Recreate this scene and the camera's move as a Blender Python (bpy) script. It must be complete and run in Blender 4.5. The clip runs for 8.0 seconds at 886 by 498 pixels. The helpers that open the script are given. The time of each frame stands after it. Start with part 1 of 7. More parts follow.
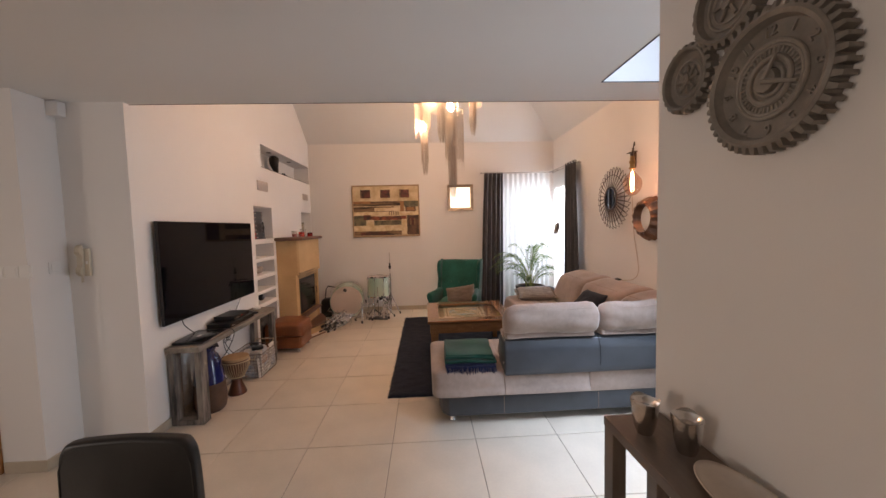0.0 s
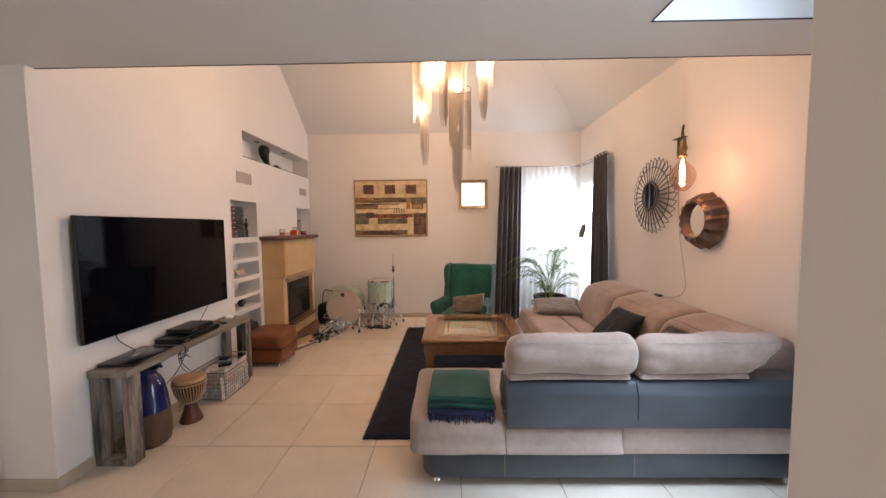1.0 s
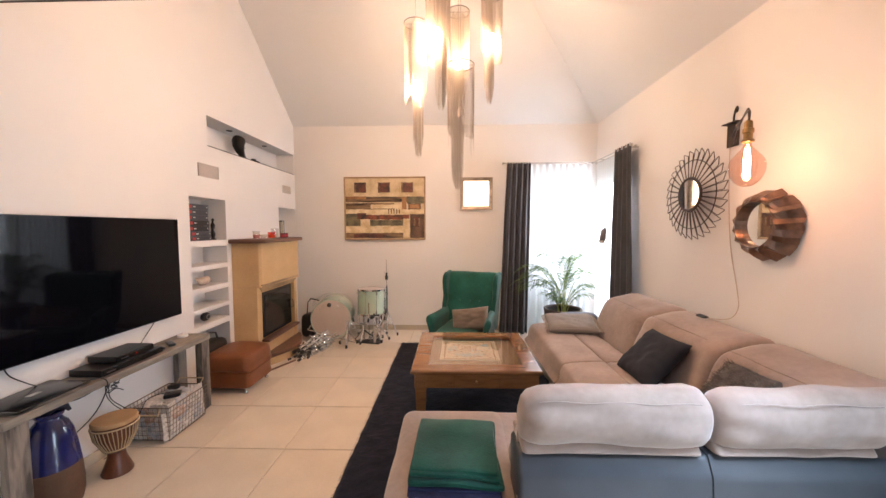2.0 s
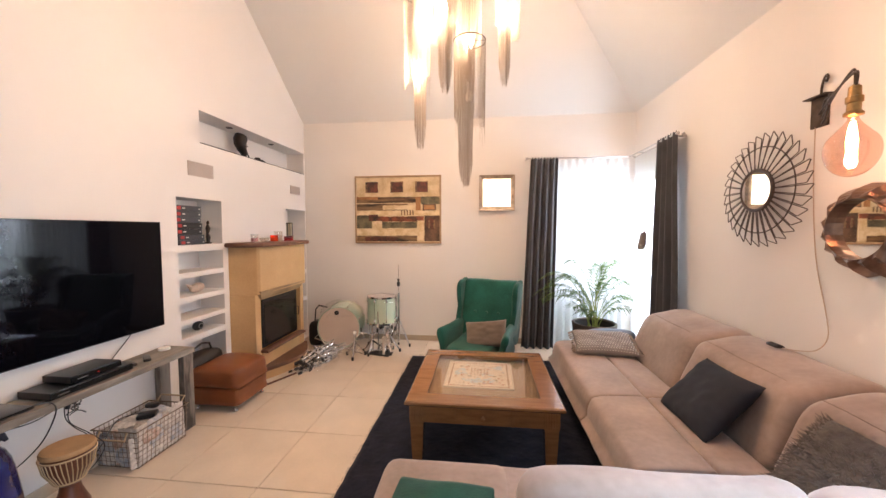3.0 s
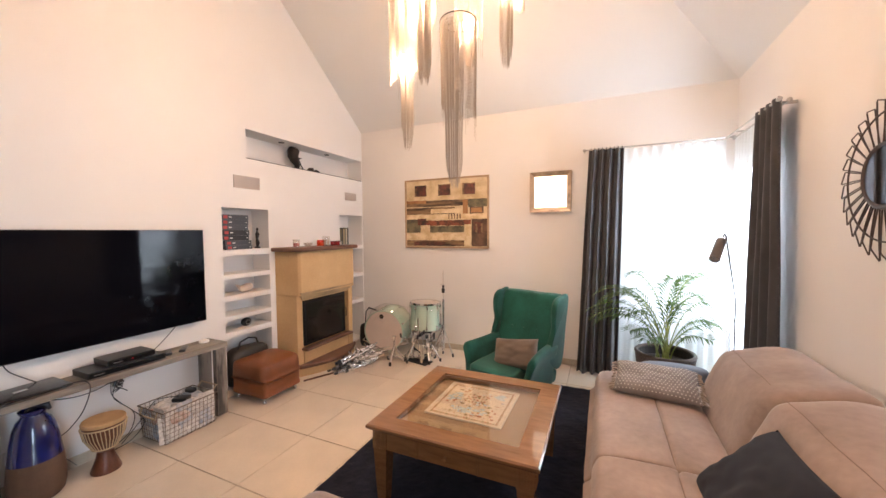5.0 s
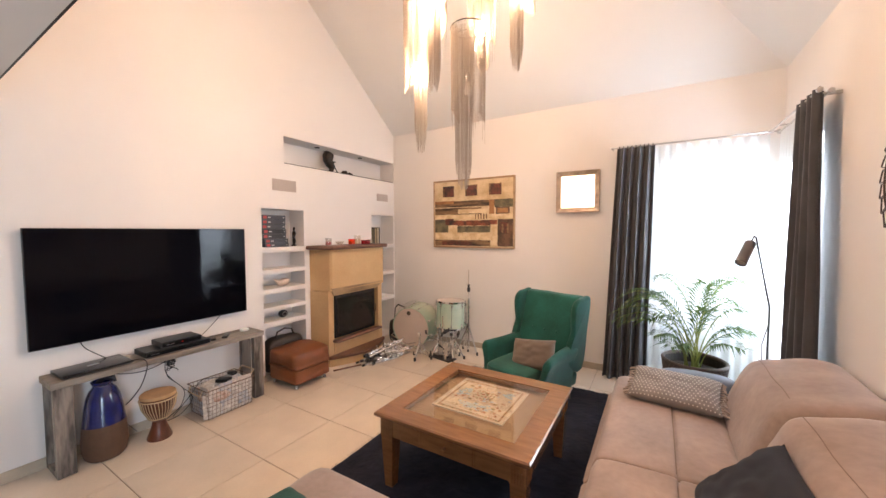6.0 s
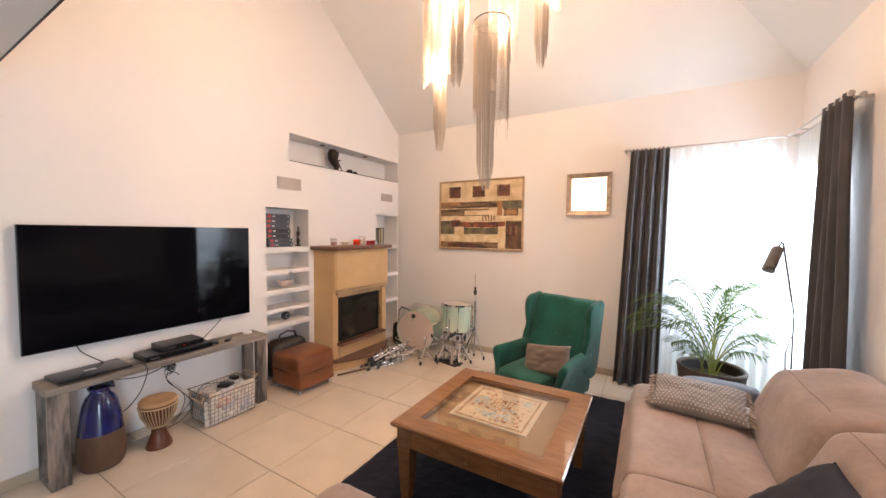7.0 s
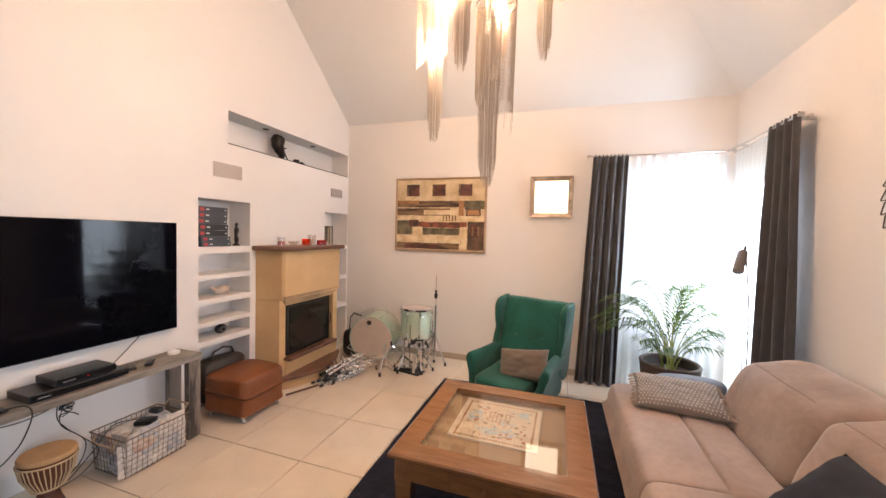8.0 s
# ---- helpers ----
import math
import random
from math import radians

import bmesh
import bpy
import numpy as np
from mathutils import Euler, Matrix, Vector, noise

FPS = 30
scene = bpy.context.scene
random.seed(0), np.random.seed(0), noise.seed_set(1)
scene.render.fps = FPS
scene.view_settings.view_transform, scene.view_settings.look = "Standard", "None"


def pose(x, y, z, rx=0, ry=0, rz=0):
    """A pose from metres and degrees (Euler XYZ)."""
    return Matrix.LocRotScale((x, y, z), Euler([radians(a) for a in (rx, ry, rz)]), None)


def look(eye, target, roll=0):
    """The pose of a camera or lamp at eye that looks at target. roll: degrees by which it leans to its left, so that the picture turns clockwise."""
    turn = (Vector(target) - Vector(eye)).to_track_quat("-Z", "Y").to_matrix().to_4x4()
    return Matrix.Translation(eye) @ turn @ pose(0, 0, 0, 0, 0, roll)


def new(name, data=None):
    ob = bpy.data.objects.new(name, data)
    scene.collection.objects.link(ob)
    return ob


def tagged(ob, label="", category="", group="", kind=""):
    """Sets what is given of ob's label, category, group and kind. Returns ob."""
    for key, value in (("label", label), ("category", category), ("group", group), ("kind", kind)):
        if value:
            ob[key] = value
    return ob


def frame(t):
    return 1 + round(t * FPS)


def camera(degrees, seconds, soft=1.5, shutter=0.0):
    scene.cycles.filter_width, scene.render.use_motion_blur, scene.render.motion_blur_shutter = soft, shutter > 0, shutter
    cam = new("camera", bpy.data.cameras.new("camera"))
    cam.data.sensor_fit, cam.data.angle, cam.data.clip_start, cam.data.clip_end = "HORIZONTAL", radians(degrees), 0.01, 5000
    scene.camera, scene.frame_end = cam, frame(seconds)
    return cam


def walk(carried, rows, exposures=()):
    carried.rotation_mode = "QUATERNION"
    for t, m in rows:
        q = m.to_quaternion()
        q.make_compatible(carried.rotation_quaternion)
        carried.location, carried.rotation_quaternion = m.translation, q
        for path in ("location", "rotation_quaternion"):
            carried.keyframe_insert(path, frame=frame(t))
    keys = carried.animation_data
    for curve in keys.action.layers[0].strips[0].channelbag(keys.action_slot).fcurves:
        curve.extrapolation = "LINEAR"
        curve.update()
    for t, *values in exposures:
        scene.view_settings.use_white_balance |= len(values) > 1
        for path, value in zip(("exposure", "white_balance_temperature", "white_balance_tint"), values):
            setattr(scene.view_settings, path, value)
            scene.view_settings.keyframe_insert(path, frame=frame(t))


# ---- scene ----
cam = camera(102.5, 8.0)
PATH = [
    (0, (0.952, 1.959, 1.537), (1.051, 3.953, 1.412), -1.5),
    (0.5, (1.121, 2.275, 1.534), (1.133, 4.272, 1.409), -1.0),
    (1, (1.215, 2.618, 1.546), (1.182, 4.613, 1.418), -0.6),
    (1.5, (1.252, 2.945, 1.547), (1.214, 4.941, 1.426), -0.3),
    (3, (1.443, 3.678, 1.573), (1.219, 5.662, 1.464), -0.1),
    (3.5, (1.651, 3.843, 1.571), (1.261, 5.802, 1.469), -0.2),
    (4, (1.822, 3.983, 1.582), (1.308, 5.913, 1.478), -0.2),
    (4.5, (1.991, 4.102, 1.598), (1.339, 5.99, 1.498), -0.2),
    (6, (2.427, 4.193, 1.611), (1.398, 5.904, 1.511), -0.1),
    (6.5, (2.414, 4.193, 1.614), (1.375, 5.899, 1.514), 0.3),
    (7, (2.238, 4.19, 1.615), (1.237, 5.919, 1.521), 0.6),
    (7.5, (1.997, 4.177, 1.611), (1.122, 5.974, 1.524), 1.2),
    (8, (1.737, 4.234, 1.599), (1.115, 6.133, 1.518), 1.5),
]
walk(cam, [(t, look(eye, target, roll)) for t, eye, target, roll in PATH],
     [(0.0, -0.56, 6950, 20), (0.6, -0.46, 6900, 19), (1.0, -0.28, 6750, 17), (1.5, -0.04, 6700, 17), (2.4, 0.26, 6500, 15.5), (4.5, 0.24, 6450, 14.5), (6.5, 0.27, 6450, 14.5), (8.0, 0.26, 6450, 14.5)])

# ---- light ----
world = bpy.data.worlds.new("world")
scene.world = world
world.use_nodes = True
sky = world.node_tree.nodes.new("ShaderNodeTexSky")
sky.sky_type, sky.sun_disc = "NISHITA", False
sky.sun_elevation, sky.sun_rotation = radians(30), radians(283)
world.node_tree.links.new(sky.outputs[0], world.node_tree.nodes["Background"].inputs[0])
world.node_tree.nodes["Background"].inputs[1].default_value = 0.15


def lamp(name, kind, m, power, colour, size=0.1, size_y=None, label=""):
    data = bpy.data.lights.new(name, kind)
    data.energy, data.color = power, colour
    if kind == "AREA":
        data.shape, data.size, data.size_y = "RECTANGLE", size, size_y or size
    elif kind == "SUN":
        data.angle = radians(size)
    else:
        data.shadow_soft_size = size
    ob = new(name, data)
    ob.matrix_world = m
    return ob


LOW_CEILING = 2.46
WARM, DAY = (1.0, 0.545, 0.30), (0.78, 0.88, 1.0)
lamp("sun", "SUN", look((0, 0, 0), (0.85, -0.2, -0.5)), 2.5, (1, 0.94, 0.86), 0.5)
# sky light in the openings; the patio floor and hall lamps are added
lamp("sky_back_window", "AREA", look((2.80, 8.64, 1.45), (2.80, 0, 1.2)), 12, DAY, 0.74, 1.6)
lamp("sky_side_window", "AREA", look((3.50, 8.04, 1.45), (0, 8.04, 0.6)), 132, DAY, 0.62, 1.6)
lamp("sky_patio_door", "AREA", look((3.49, 3.05, 1.15), (0, 3.05, 1.0)), 34, (0.66, 0.83, 1.0), 0.6, 2.1).data.spread = radians(140)
# extra lamp outside the door, added to brighten the floor beside it
lamp("patio_floor_fill", "AREA", look((4.35, 3.55, 2.35), (2.5, 3.6, 0.0)), 6, (0.68, 0.84, 1.0), 1.7, 1.5)
lamp("sky_skylight", "AREA", look((2.60, 3.40, LOW_CEILING + 0.72), (2.15, 4.05, 0.4)), 33, (0.58, 0.77, 1.0), 0.9, 1.5).data.spread = radians(54)
# fill lamp added in an unseen window to brighten the partition wall
lamp("hall_fill", "AREA", look((-3.62, 0.9, 1.55), (0, 0.9, 1.5)), 46, (1.0, 0.93, 0.85), 1.3, 1.1)

# ---- materials ----
MATS = {}


def mat(name, col, rough=0.6, metal=0.0, var=0.1, scale=5.0, bump=0.15, bscale=90.0, col2=None, coat=0.0, sheen=0.0, stretch=(1, 1, 1), spec=0.5, island=0.0, ends=(0.42, 0.92)):
    """Two scales of noise on the colour and fine relief."""
    if name in MATS:
        return MATS[name]
    m = bpy.data.materials.new(name)
    m.use_nodes = True
    nt = m.node_tree
    b = nt.nodes["Principled BSDF"]
    tc = nt.nodes.new("ShaderNodeTexCoord")
    mp = nt.nodes.new("ShaderNodeMapping")
    mp.inputs["Scale"].default_value = stretch
    nt.links.new(tc.outputs["Object"], mp.inputs[0])
    n1 = nt.nodes.new("ShaderNodeTexNoise")
    n1.inputs["Scale"].default_value, n1.inputs["Detail"].default_value = scale, 4
    n2 = nt.nodes.new("ShaderNodeTexNoise")
    n2.inputs["Scale"].default_value, n2.inputs["Detail"].default_value = bscale, 3
    for n in (n1, n2):
        nt.links.new(mp.outputs[0], n.inputs["Vector"])
    add = nt.nodes.new("ShaderNodeMath")
    add.operation = "MULTIPLY_ADD"
    nt.links.new(n2.outputs[0], add.inputs[0])
    add.inputs[1].default_value = 0.35
    nt.links.new(n1.outputs[0], add.inputs[2])
    ramp = nt.nodes.new("ShaderNodeValToRGB")
    ramp.color_ramp.elements[0].position, ramp.color_ramp.elements[1].position = ends
    lo = col2 or tuple(c * (1 - var) for c in col)
    hi = col if col2 else tuple(min(1, c * (1 + var * 0.6)) for c in col)
    ramp.color_ramp.elements[0].color, ramp.color_ramp.elements[1].color = (*lo, 1), (*hi, 1)
    nt.links.new(add.outputs[0], ramp.inputs[0])
    out = ramp.outputs[0]
    if island:
        oi = nt.nodes.new("ShaderNodeObjectInfo")
        hsv = nt.nodes.new("ShaderNodeHueSaturation")
        ma = nt.nodes.new("ShaderNodeMath")
        ma.operation = "MULTIPLY_ADD"
        ma.inputs[1].default_value, ma.inputs[2].default_value = island, 1 - island / 2
        nt.links.new(oi.outputs["Random"], ma.inputs[0])
        nt.links.new(ma.outputs[0], hsv.inputs["Value"])
        nt.links.new(out, hsv.inputs["Color"])
        out = hsv.outputs[0]
    nt.links.new(out, b.inputs["Base Color"])
    b.inputs["Roughness"].default_value, b.inputs["Metallic"].default_value = rough, metal
    b.inputs["Coat Weight"].default_value, b.inputs["Sheen Weight"].default_value = coat, sheen
    b.inputs["Specular IOR Level"].default_value = spec
    if bump:
        bp = nt.nodes.new("ShaderNodeBump")
        bp.inputs["Strength"].default_value, bp.inputs["Distance"].default_value = bump, 0.01
        nt.links.new(add.outputs[0], bp.inputs["Height"])
        nt.links.new(bp.outputs[0], b.inputs["Normal"])
    MATS[name] = m
    return m


def glow(name, col, power):
    if name in MATS:
        return MATS[name]
    m = bpy.data.materials.new(name)
    m.use_nodes = True
    b = m.node_tree.nodes["Principled BSDF"]
    b.inputs["Base Color"].default_value = (*col, 1)
    b.inputs["Emission Color"].default_value, b.inputs["Emission Strength"].default_value = (*col, 1), power
    MATS[name] = m
    return m


def glass(name, col=(1, 1, 1), rough=0.0, clear=0.0):
    """Glass; clear is the share of light that goes straight through."""
    m = bpy.data.materials.new(name)
    m.use_nodes = True
    nt = m.node_tree
    b = nt.nodes["Principled BSDF"]
    b.inputs["Base Color"].default_value = (*col, 1)
    b.inputs["Transmission Weight"].default_value, b.inputs["Roughness"].default_value, b.inputs["IOR"].default_value = 1, rough, 1.45
    if clear:
        tr = nt.nodes.new("ShaderNodeBsdfTransparent")
        tr.inputs[0].default_value = (*col, 1)
        gl = nt.nodes.new("ShaderNodeBsdfGlossy")
        gl.inputs["Roughness"].default_value = 0.03
        mx = nt.nodes.new("ShaderNodeMixShader")
        lw, pw, ad = nt.nodes.new("ShaderNodeLayerWeight"), nt.nodes.new("ShaderNodeMath"), nt.nodes.new("ShaderNodeMath")
        lw.inputs[0].default_value = 0.5
        pw.operation, pw.inputs[1].default_value = "POWER", 5.0
        ad.operation, ad.use_clamp = "MULTIPLY_ADD", True
        ad.inputs[1].default_value, ad.inputs[2].default_value = 0.6, (1 - clear) * 0.55
        nt.links.new(lw.outputs["Facing"], pw.inputs[0])
        nt.links.new(pw.outputs[0], ad.inputs[0])
        nt.links.new(ad.outputs[0], mx.inputs[0])
        nt.links.new(tr.outputs[0], mx.inputs[1])
        nt.links.new(gl.outputs[0], mx.inputs[2])
        nt.links.new(mx.outputs[0], nt.nodes["Material Output"].inputs[0])
    return m


def veil(name, col, through_share, hole_share, scale=0):
    """Thin cloth or mesh: diffuse, translucent and see-through shares."""
    m = bpy.data.materials.new(name)
    m.use_nodes = True
    nt = m.node_tree
    df, tl, tr = (nt.nodes.new("ShaderNodeBsdf" + k) for k in ("Diffuse", "Translucent", "Transparent"))
    for n in (df, tl):
        n.inputs[0].default_value = (*col, 1)
    m1, m2 = nt.nodes.new("ShaderNodeMixShader"), nt.nodes.new("ShaderNodeMixShader")
    m1.inputs[0].default_value, m2.inputs[0].default_value = through_share, hole_share
    nt.links.new(df.outputs[0], m1.inputs[1])
    nt.links.new(tl.outputs[0], m1.inputs[2])
    nt.links.new(m1.outputs[0], m2.inputs[1])
    nt.links.new(tr.outputs[0], m2.inputs[2])
    nt.links.new(m2.outputs[0], nt.nodes["Material Output"].inputs[0])
    return m


PAINT = mat("wall_paint", (0.80, 0.77, 0.74), 0.75, var=0.03, scale=1.2, bump=0.05, bscale=220, spec=0.3)
CEIL = mat("ceiling_paint", (0.75, 0.74, 0.72), 0.85, var=0.03, scale=0.8, bump=0.04, bscale=200, spec=0.2)
TILE = mat("floor_tile", (0.67, 0.58, 0.475), 0.28, var=0.09, scale=3.5, bump=0.02, bscale=60, island=0.07)
GROUT = mat("grout", (0.27, 0.205, 0.145), 0.9, scale=20)
SKIRT = mat("skirting_tile", (0.50, 0.42, 0.32), 0.35, var=0.1, scale=8, bump=0.03)
WHITE = mat("white_lacquer", (0.82, 0.80, 0.77), 0.5, var=0.03, bump=0.02)
BLACK = mat("black_plastic", (0.012, 0.012, 0.013), 0.35, var=0.2, bump=0.02)
DARKMETAL = mat("dark_metal", (0.03, 0.028, 0.026), 0.45, 0.7, var=0.3, scale=30, bump=0.1)
CHROME = mat("chrome", (0.75, 0.75, 0.76), 0.14, 1.0, var=0.06, scale=12, bump=0.01)
STEEL = mat("brushed_steel", (0.52, 0.50, 0.48), 0.32, 1.0, var=0.15, scale=30, bump=0.05, stretch=(1, 1, 8))
LEATHERGREY = mat("grey_leather", (0.05, 0.056, 0.066), 0.38, var=0.18, scale=7, bump=0.12, bscale=260)
SUEDE = mat("beige_suede", (0.345, 0.262, 0.222), 0.88, var=0.30, scale=3.4, bump=0.05, bscale=30, sheen=0.4, spec=0.2)
RUGM = mat("navy_rug", (0.012, 0.014, 0.026), 0.95, var=0.4, scale=14, bump=0.6, bscale=160, sheen=0.1, spec=0.1)
TABLEWOOD = mat("cherry_wood", (0.275, 0.132, 0.054), 0.25, col2=(0.175, 0.078, 0.030), scale=6, bump=0.04, bscale=70, stretch=(1, 7, 7), coat=0.6)
GREYWOOD = mat("grey_weathered_wood", (0.24, 0.205, 0.175), 0.7, col2=(0.05, 0.043, 0.037), scale=10, bump=0.3, bscale=60, stretch=(1, 1, 0.16), ends=(0.54, 0.76))
GREYTOP = mat("grey_weathered_board", (0.30, 0.265, 0.225), 0.65, col2=(0.14, 0.12, 0.10), scale=12, bump=0.3, bscale=60, stretch=(1, 0.14, 1), ends=(0.5, 0.82))
VELVET = mat("green_velvet", (0.010, 0.094, 0.072), 0.72, var=0.45, scale=4, bump=0.08, bscale=60, sheen=0.2, spec=0.2)
CURTAIN = mat("charcoal_curtain", (0.064, 0.063, 0.067), 0.9, var=0.2, scale=6, bump=0.1, bscale=300, sheen=0.2, spec=0.2)
SHEER = veil("sheer_cloth", (0.82, 0.84, 0.84), 0.55, 0.08)
COGNAC = mat("cognac_leather", (0.205, 0.062, 0.019), 0.42, var=0.22, scale=6, bump=0.12, bscale=150, coat=0.1)
FIREPLASTER = mat("ochre_sandstone", (0.64, 0.43, 0.22), 0.8, col2=(0.50, 0.315, 0.145), scale=2.2, bump=0.15, bscale=70)
MANTEL = mat("brown_stone", (0.16, 0.075, 0.045), 0.5, var=0.25, scale=9, bump=0.1)
FIREGLASS = mat("sooty_fire_glass", (0.012, 0.010, 0.009), 0.12, var=0.4, scale=8, bump=0.02)
BEIGECLOTH = mat("taupe_cloth", (0.155, 0.118, 0.09), 0.9, var=0.12, scale=8, bump=0.2, bscale=400, sheen=0.2)
GOLDWOOD = mat("gold_frame_wood", (0.42, 0.28, 0.16), 0.4, var=0.25, scale=18, bump=0.1)
GLASS = glass("window_glass", (0.97, 1, 0.99), clear=0.94)
TABLEGLASS = glass("table_glass", (0.97, 0.985, 0.97), clear=0.80)
MIRROR = mat("mirror", (0.85, 0.86, 0.86), 0.02, 1.0, var=0.01, bump=0.0)


# ---- mesh helpers ----
def part(name, bm, material, parent=None, label="", smooth=False, world_at=None):
    """Links bm as one mesh object under parent; world_at: the parent's place where bm is in world coordinates."""
    if world_at is not None:
        bmesh.ops.translate(bm, verts=bm.verts, vec=-Vector(world_at))
    me = bpy.data.meshes.new(name)
    bm.to_mesh(me)
    bm.free()
    for mm in (material if isinstance(material, (list, tuple)) else (material,)):
        me.materials.append(mm)
    if smooth:
        me.shade_smooth()
        if smooth != "all":
            me.set_sharp_from_angle(angle=radians(38))
    ob = new(name, me)
    if parent:
        ob.parent = parent
    if label:
        ob["label"] = label
    return ob


def thing(name, at, label, category, group="", kind="", turn=0.0):
    ob = new(name)
    ob.empty_display_size = 0.1
    ob.matrix_world = pose(*at, 0, 0, turn)
    return tagged(ob, label, category, group, kind)


def mesh():
    return bmesh.new()


def box(bm, x0, x1, y0, y1, z0, z1, bevel=0.0, segs=2):
    r = bmesh.ops.create_cube(bm, size=1)
    for v in r["verts"]:
        v.co = Vector(((x0 + x1) / 2 + v.co.x * (x1 - x0), (y0 + y1) / 2 + v.co.y * (y1 - y0), (z0 + z1) / 2 + v.co.z * (z1 - z0)))
    if bevel:
        edges = list({e for v in r["verts"] for e in v.link_edges})
        bmesh.ops.bevel(bm, geom=edges, offset=bevel, segments=segs, profile=0.5, affect="EDGES")
    return bm


def boxed(*a, **k):
    return box(mesh(), *a, **k)


def tube(bm, pts, r, seg=8, closed=False, cap=True):
    """A round bar along pts; r a number or one for each point."""
    pts = [Vector(p) for p in pts]
    n = len(pts)
    rs = r if isinstance(r, (list, tuple)) else [r] * n
    rings, side = [], None
    for i, p in enumerate(pts):
        a = pts[(i - 1) % n] if closed or i else p
        b = pts[(i + 1) % n] if closed or i < n - 1 else p
        d = (b - a).normalized() if (b - a).length > 1e-9 else Vector((0, 0, 1))
        if side is None:
            side = d.orthogonal().normalized()
        side = (side - d * side.dot(d))
        side = side.normalized() if side.length > 1e-6 else d.orthogonal().normalized()
        up = d.cross(side)
        rings.append([bm.verts.new(p + (side * math.cos(2 * math.pi * k / seg) + up * math.sin(2 * math.pi * k / seg)) * rs[i]) for k in range(seg)])
    for i in range(n if closed else n - 1):
        a, b = rings[i], rings[(i + 1) % n]
        for k in range(seg):
            bm.faces.new((a[k], a[(k + 1) % seg], b[(k + 1) % seg], b[k]))
    if cap and not closed:
        bm.faces.new(list(reversed(rings[0])))
        bm.faces.new(rings[-1])
    return bm


def fair(pts, n=6):
    """A smooth curve through points."""
    q = [Vector(p) for p in pts]
    out = []
    for k in range(len(q) - 1):
        p0, p1, p2, p3 = q[max(k - 1, 0)], q[k], q[k + 1], q[min(k + 2, len(q) - 1)]
        out += [0.5 * (2 * p1 + (p2 - p0) * t + (2 * p0 - 5 * p1 + 4 * p2 - p3) * t * t + (3 * p1 - p0 - 3 * p2 + p3) * t ** 3) for t in (i / n for i in range(n))]
    return out + [q[-1]]


def lathe(bm, prof, at=(0, 0, 0), seg=32, m=None, cap=True):
    """Turns (radius, height) pairs round the z axis; m: a matrix for the result."""
    rings = []
    at = Vector(at)
    for r, z in prof:
        ring = []
        for k in range(seg):
            a = 2 * math.pi * k / seg
            v = Vector((r * math.cos(a), r * math.sin(a), z))
            ring.append(bm.verts.new((m @ v if m else v) + at))
        rings.append(ring)
    for a, b in zip(rings, rings[1:]):
        for k in range(seg):
            bm.faces.new((a[k], a[(k + 1) % seg], b[(k + 1) % seg], b[k]))
    closed = abs(prof[0][0] - prof[-1][0]) + abs(prof[0][1] - prof[-1][1]) < 1e-6
    for ring, flip in ((rings[0], True), (rings[-1], False)):
        if cap and not closed and (ring[0].co - ring[seg // 2].co).length > 1e-4:
            bm.faces.new(list(reversed(ring)) if flip else ring)
    return bm


def cushion(bm, c, size, m=None, flat=0.55, nu=28, nv=14, wrinkle=0.0, seed=0):
    """A soft block: a squared-off ball of the given size about c. flat: 1 is a ball, near 0 a box."""
    c = Vector(c)
    sg = lambda v, e: math.copysign(abs(v) ** e, v)
    rows = []
    for j in range(nv + 1):
        v = -math.pi / 2 + math.pi * j / nv
        row = []
        for i in range(nu):
            u = 2 * math.pi * i / nu
            p = Vector((sg(math.cos(v), flat) * sg(math.cos(u), flat) * size[0] / 2, sg(math.cos(v), flat) * sg(math.sin(u), flat) * size[1] / 2, sg(math.sin(v), flat) * size[2] / 2))
            if wrinkle:
                p *= 1 + wrinkle * noise.noise(p * 9 + Vector((seed, 0, 0)))
            row.append(bm.verts.new((m @ p if m else p) + c))
        rows.append(row)
    for a, b in zip(rows, rows[1:]):
        for i in range(nu):
            bm.faces.new((a[i], a[(i + 1) % nu], b[(i + 1) % nu], b[i]))
    bmesh.ops.remove_doubles(bm, verts=rows[0] + rows[-1], dist=1e-5)
    return bm


def extrude_profile(bm, prof, axis, a0, a1, bevel=0.0, segs=2):
    """A prism: prof is a closed outline of pairs in the two other axes (in x, y, z order), from a0 to a1 along axis."""
    def co(p, q, a):
        return {"x": (a, p, q), "y": (p, a, q), "z": (p, q, a)}[axis]
    lo = [bm.verts.new(co(p, q, a0)) for p, q in prof]
    hi = [bm.verts.new(co(p, q, a1)) for p, q in prof]
    n = len(prof)
    fs = [bm.faces.new(lo), bm.faces.new(hi)]
    for i in range(n):
        fs.append(bm.faces.new((lo[i], lo[(i + 1) % n], hi[(i + 1) % n], hi[i])))
    bmesh.ops.recalc_face_normals(bm, faces=fs)
    if bevel:
        bmesh.ops.bevel(bm, geom=list({e for f in fs for e in f.edges}), offset=bevel, segments=segs, profile=0.5, affect="EDGES")
    return bm


def sheet(bm, f, nu, nv):
    """A grid from f(u, v), u and v in 0..1."""
    g = [[bm.verts.new(f(i / nu, j / nv)) for i in range(nu + 1)] for j in range(nv + 1)]
    for a, b in zip(g, g[1:]):
        for i in range(nu):
            bm.faces.new((a[i], a[i + 1], b[i + 1], b[i]))
    return bm


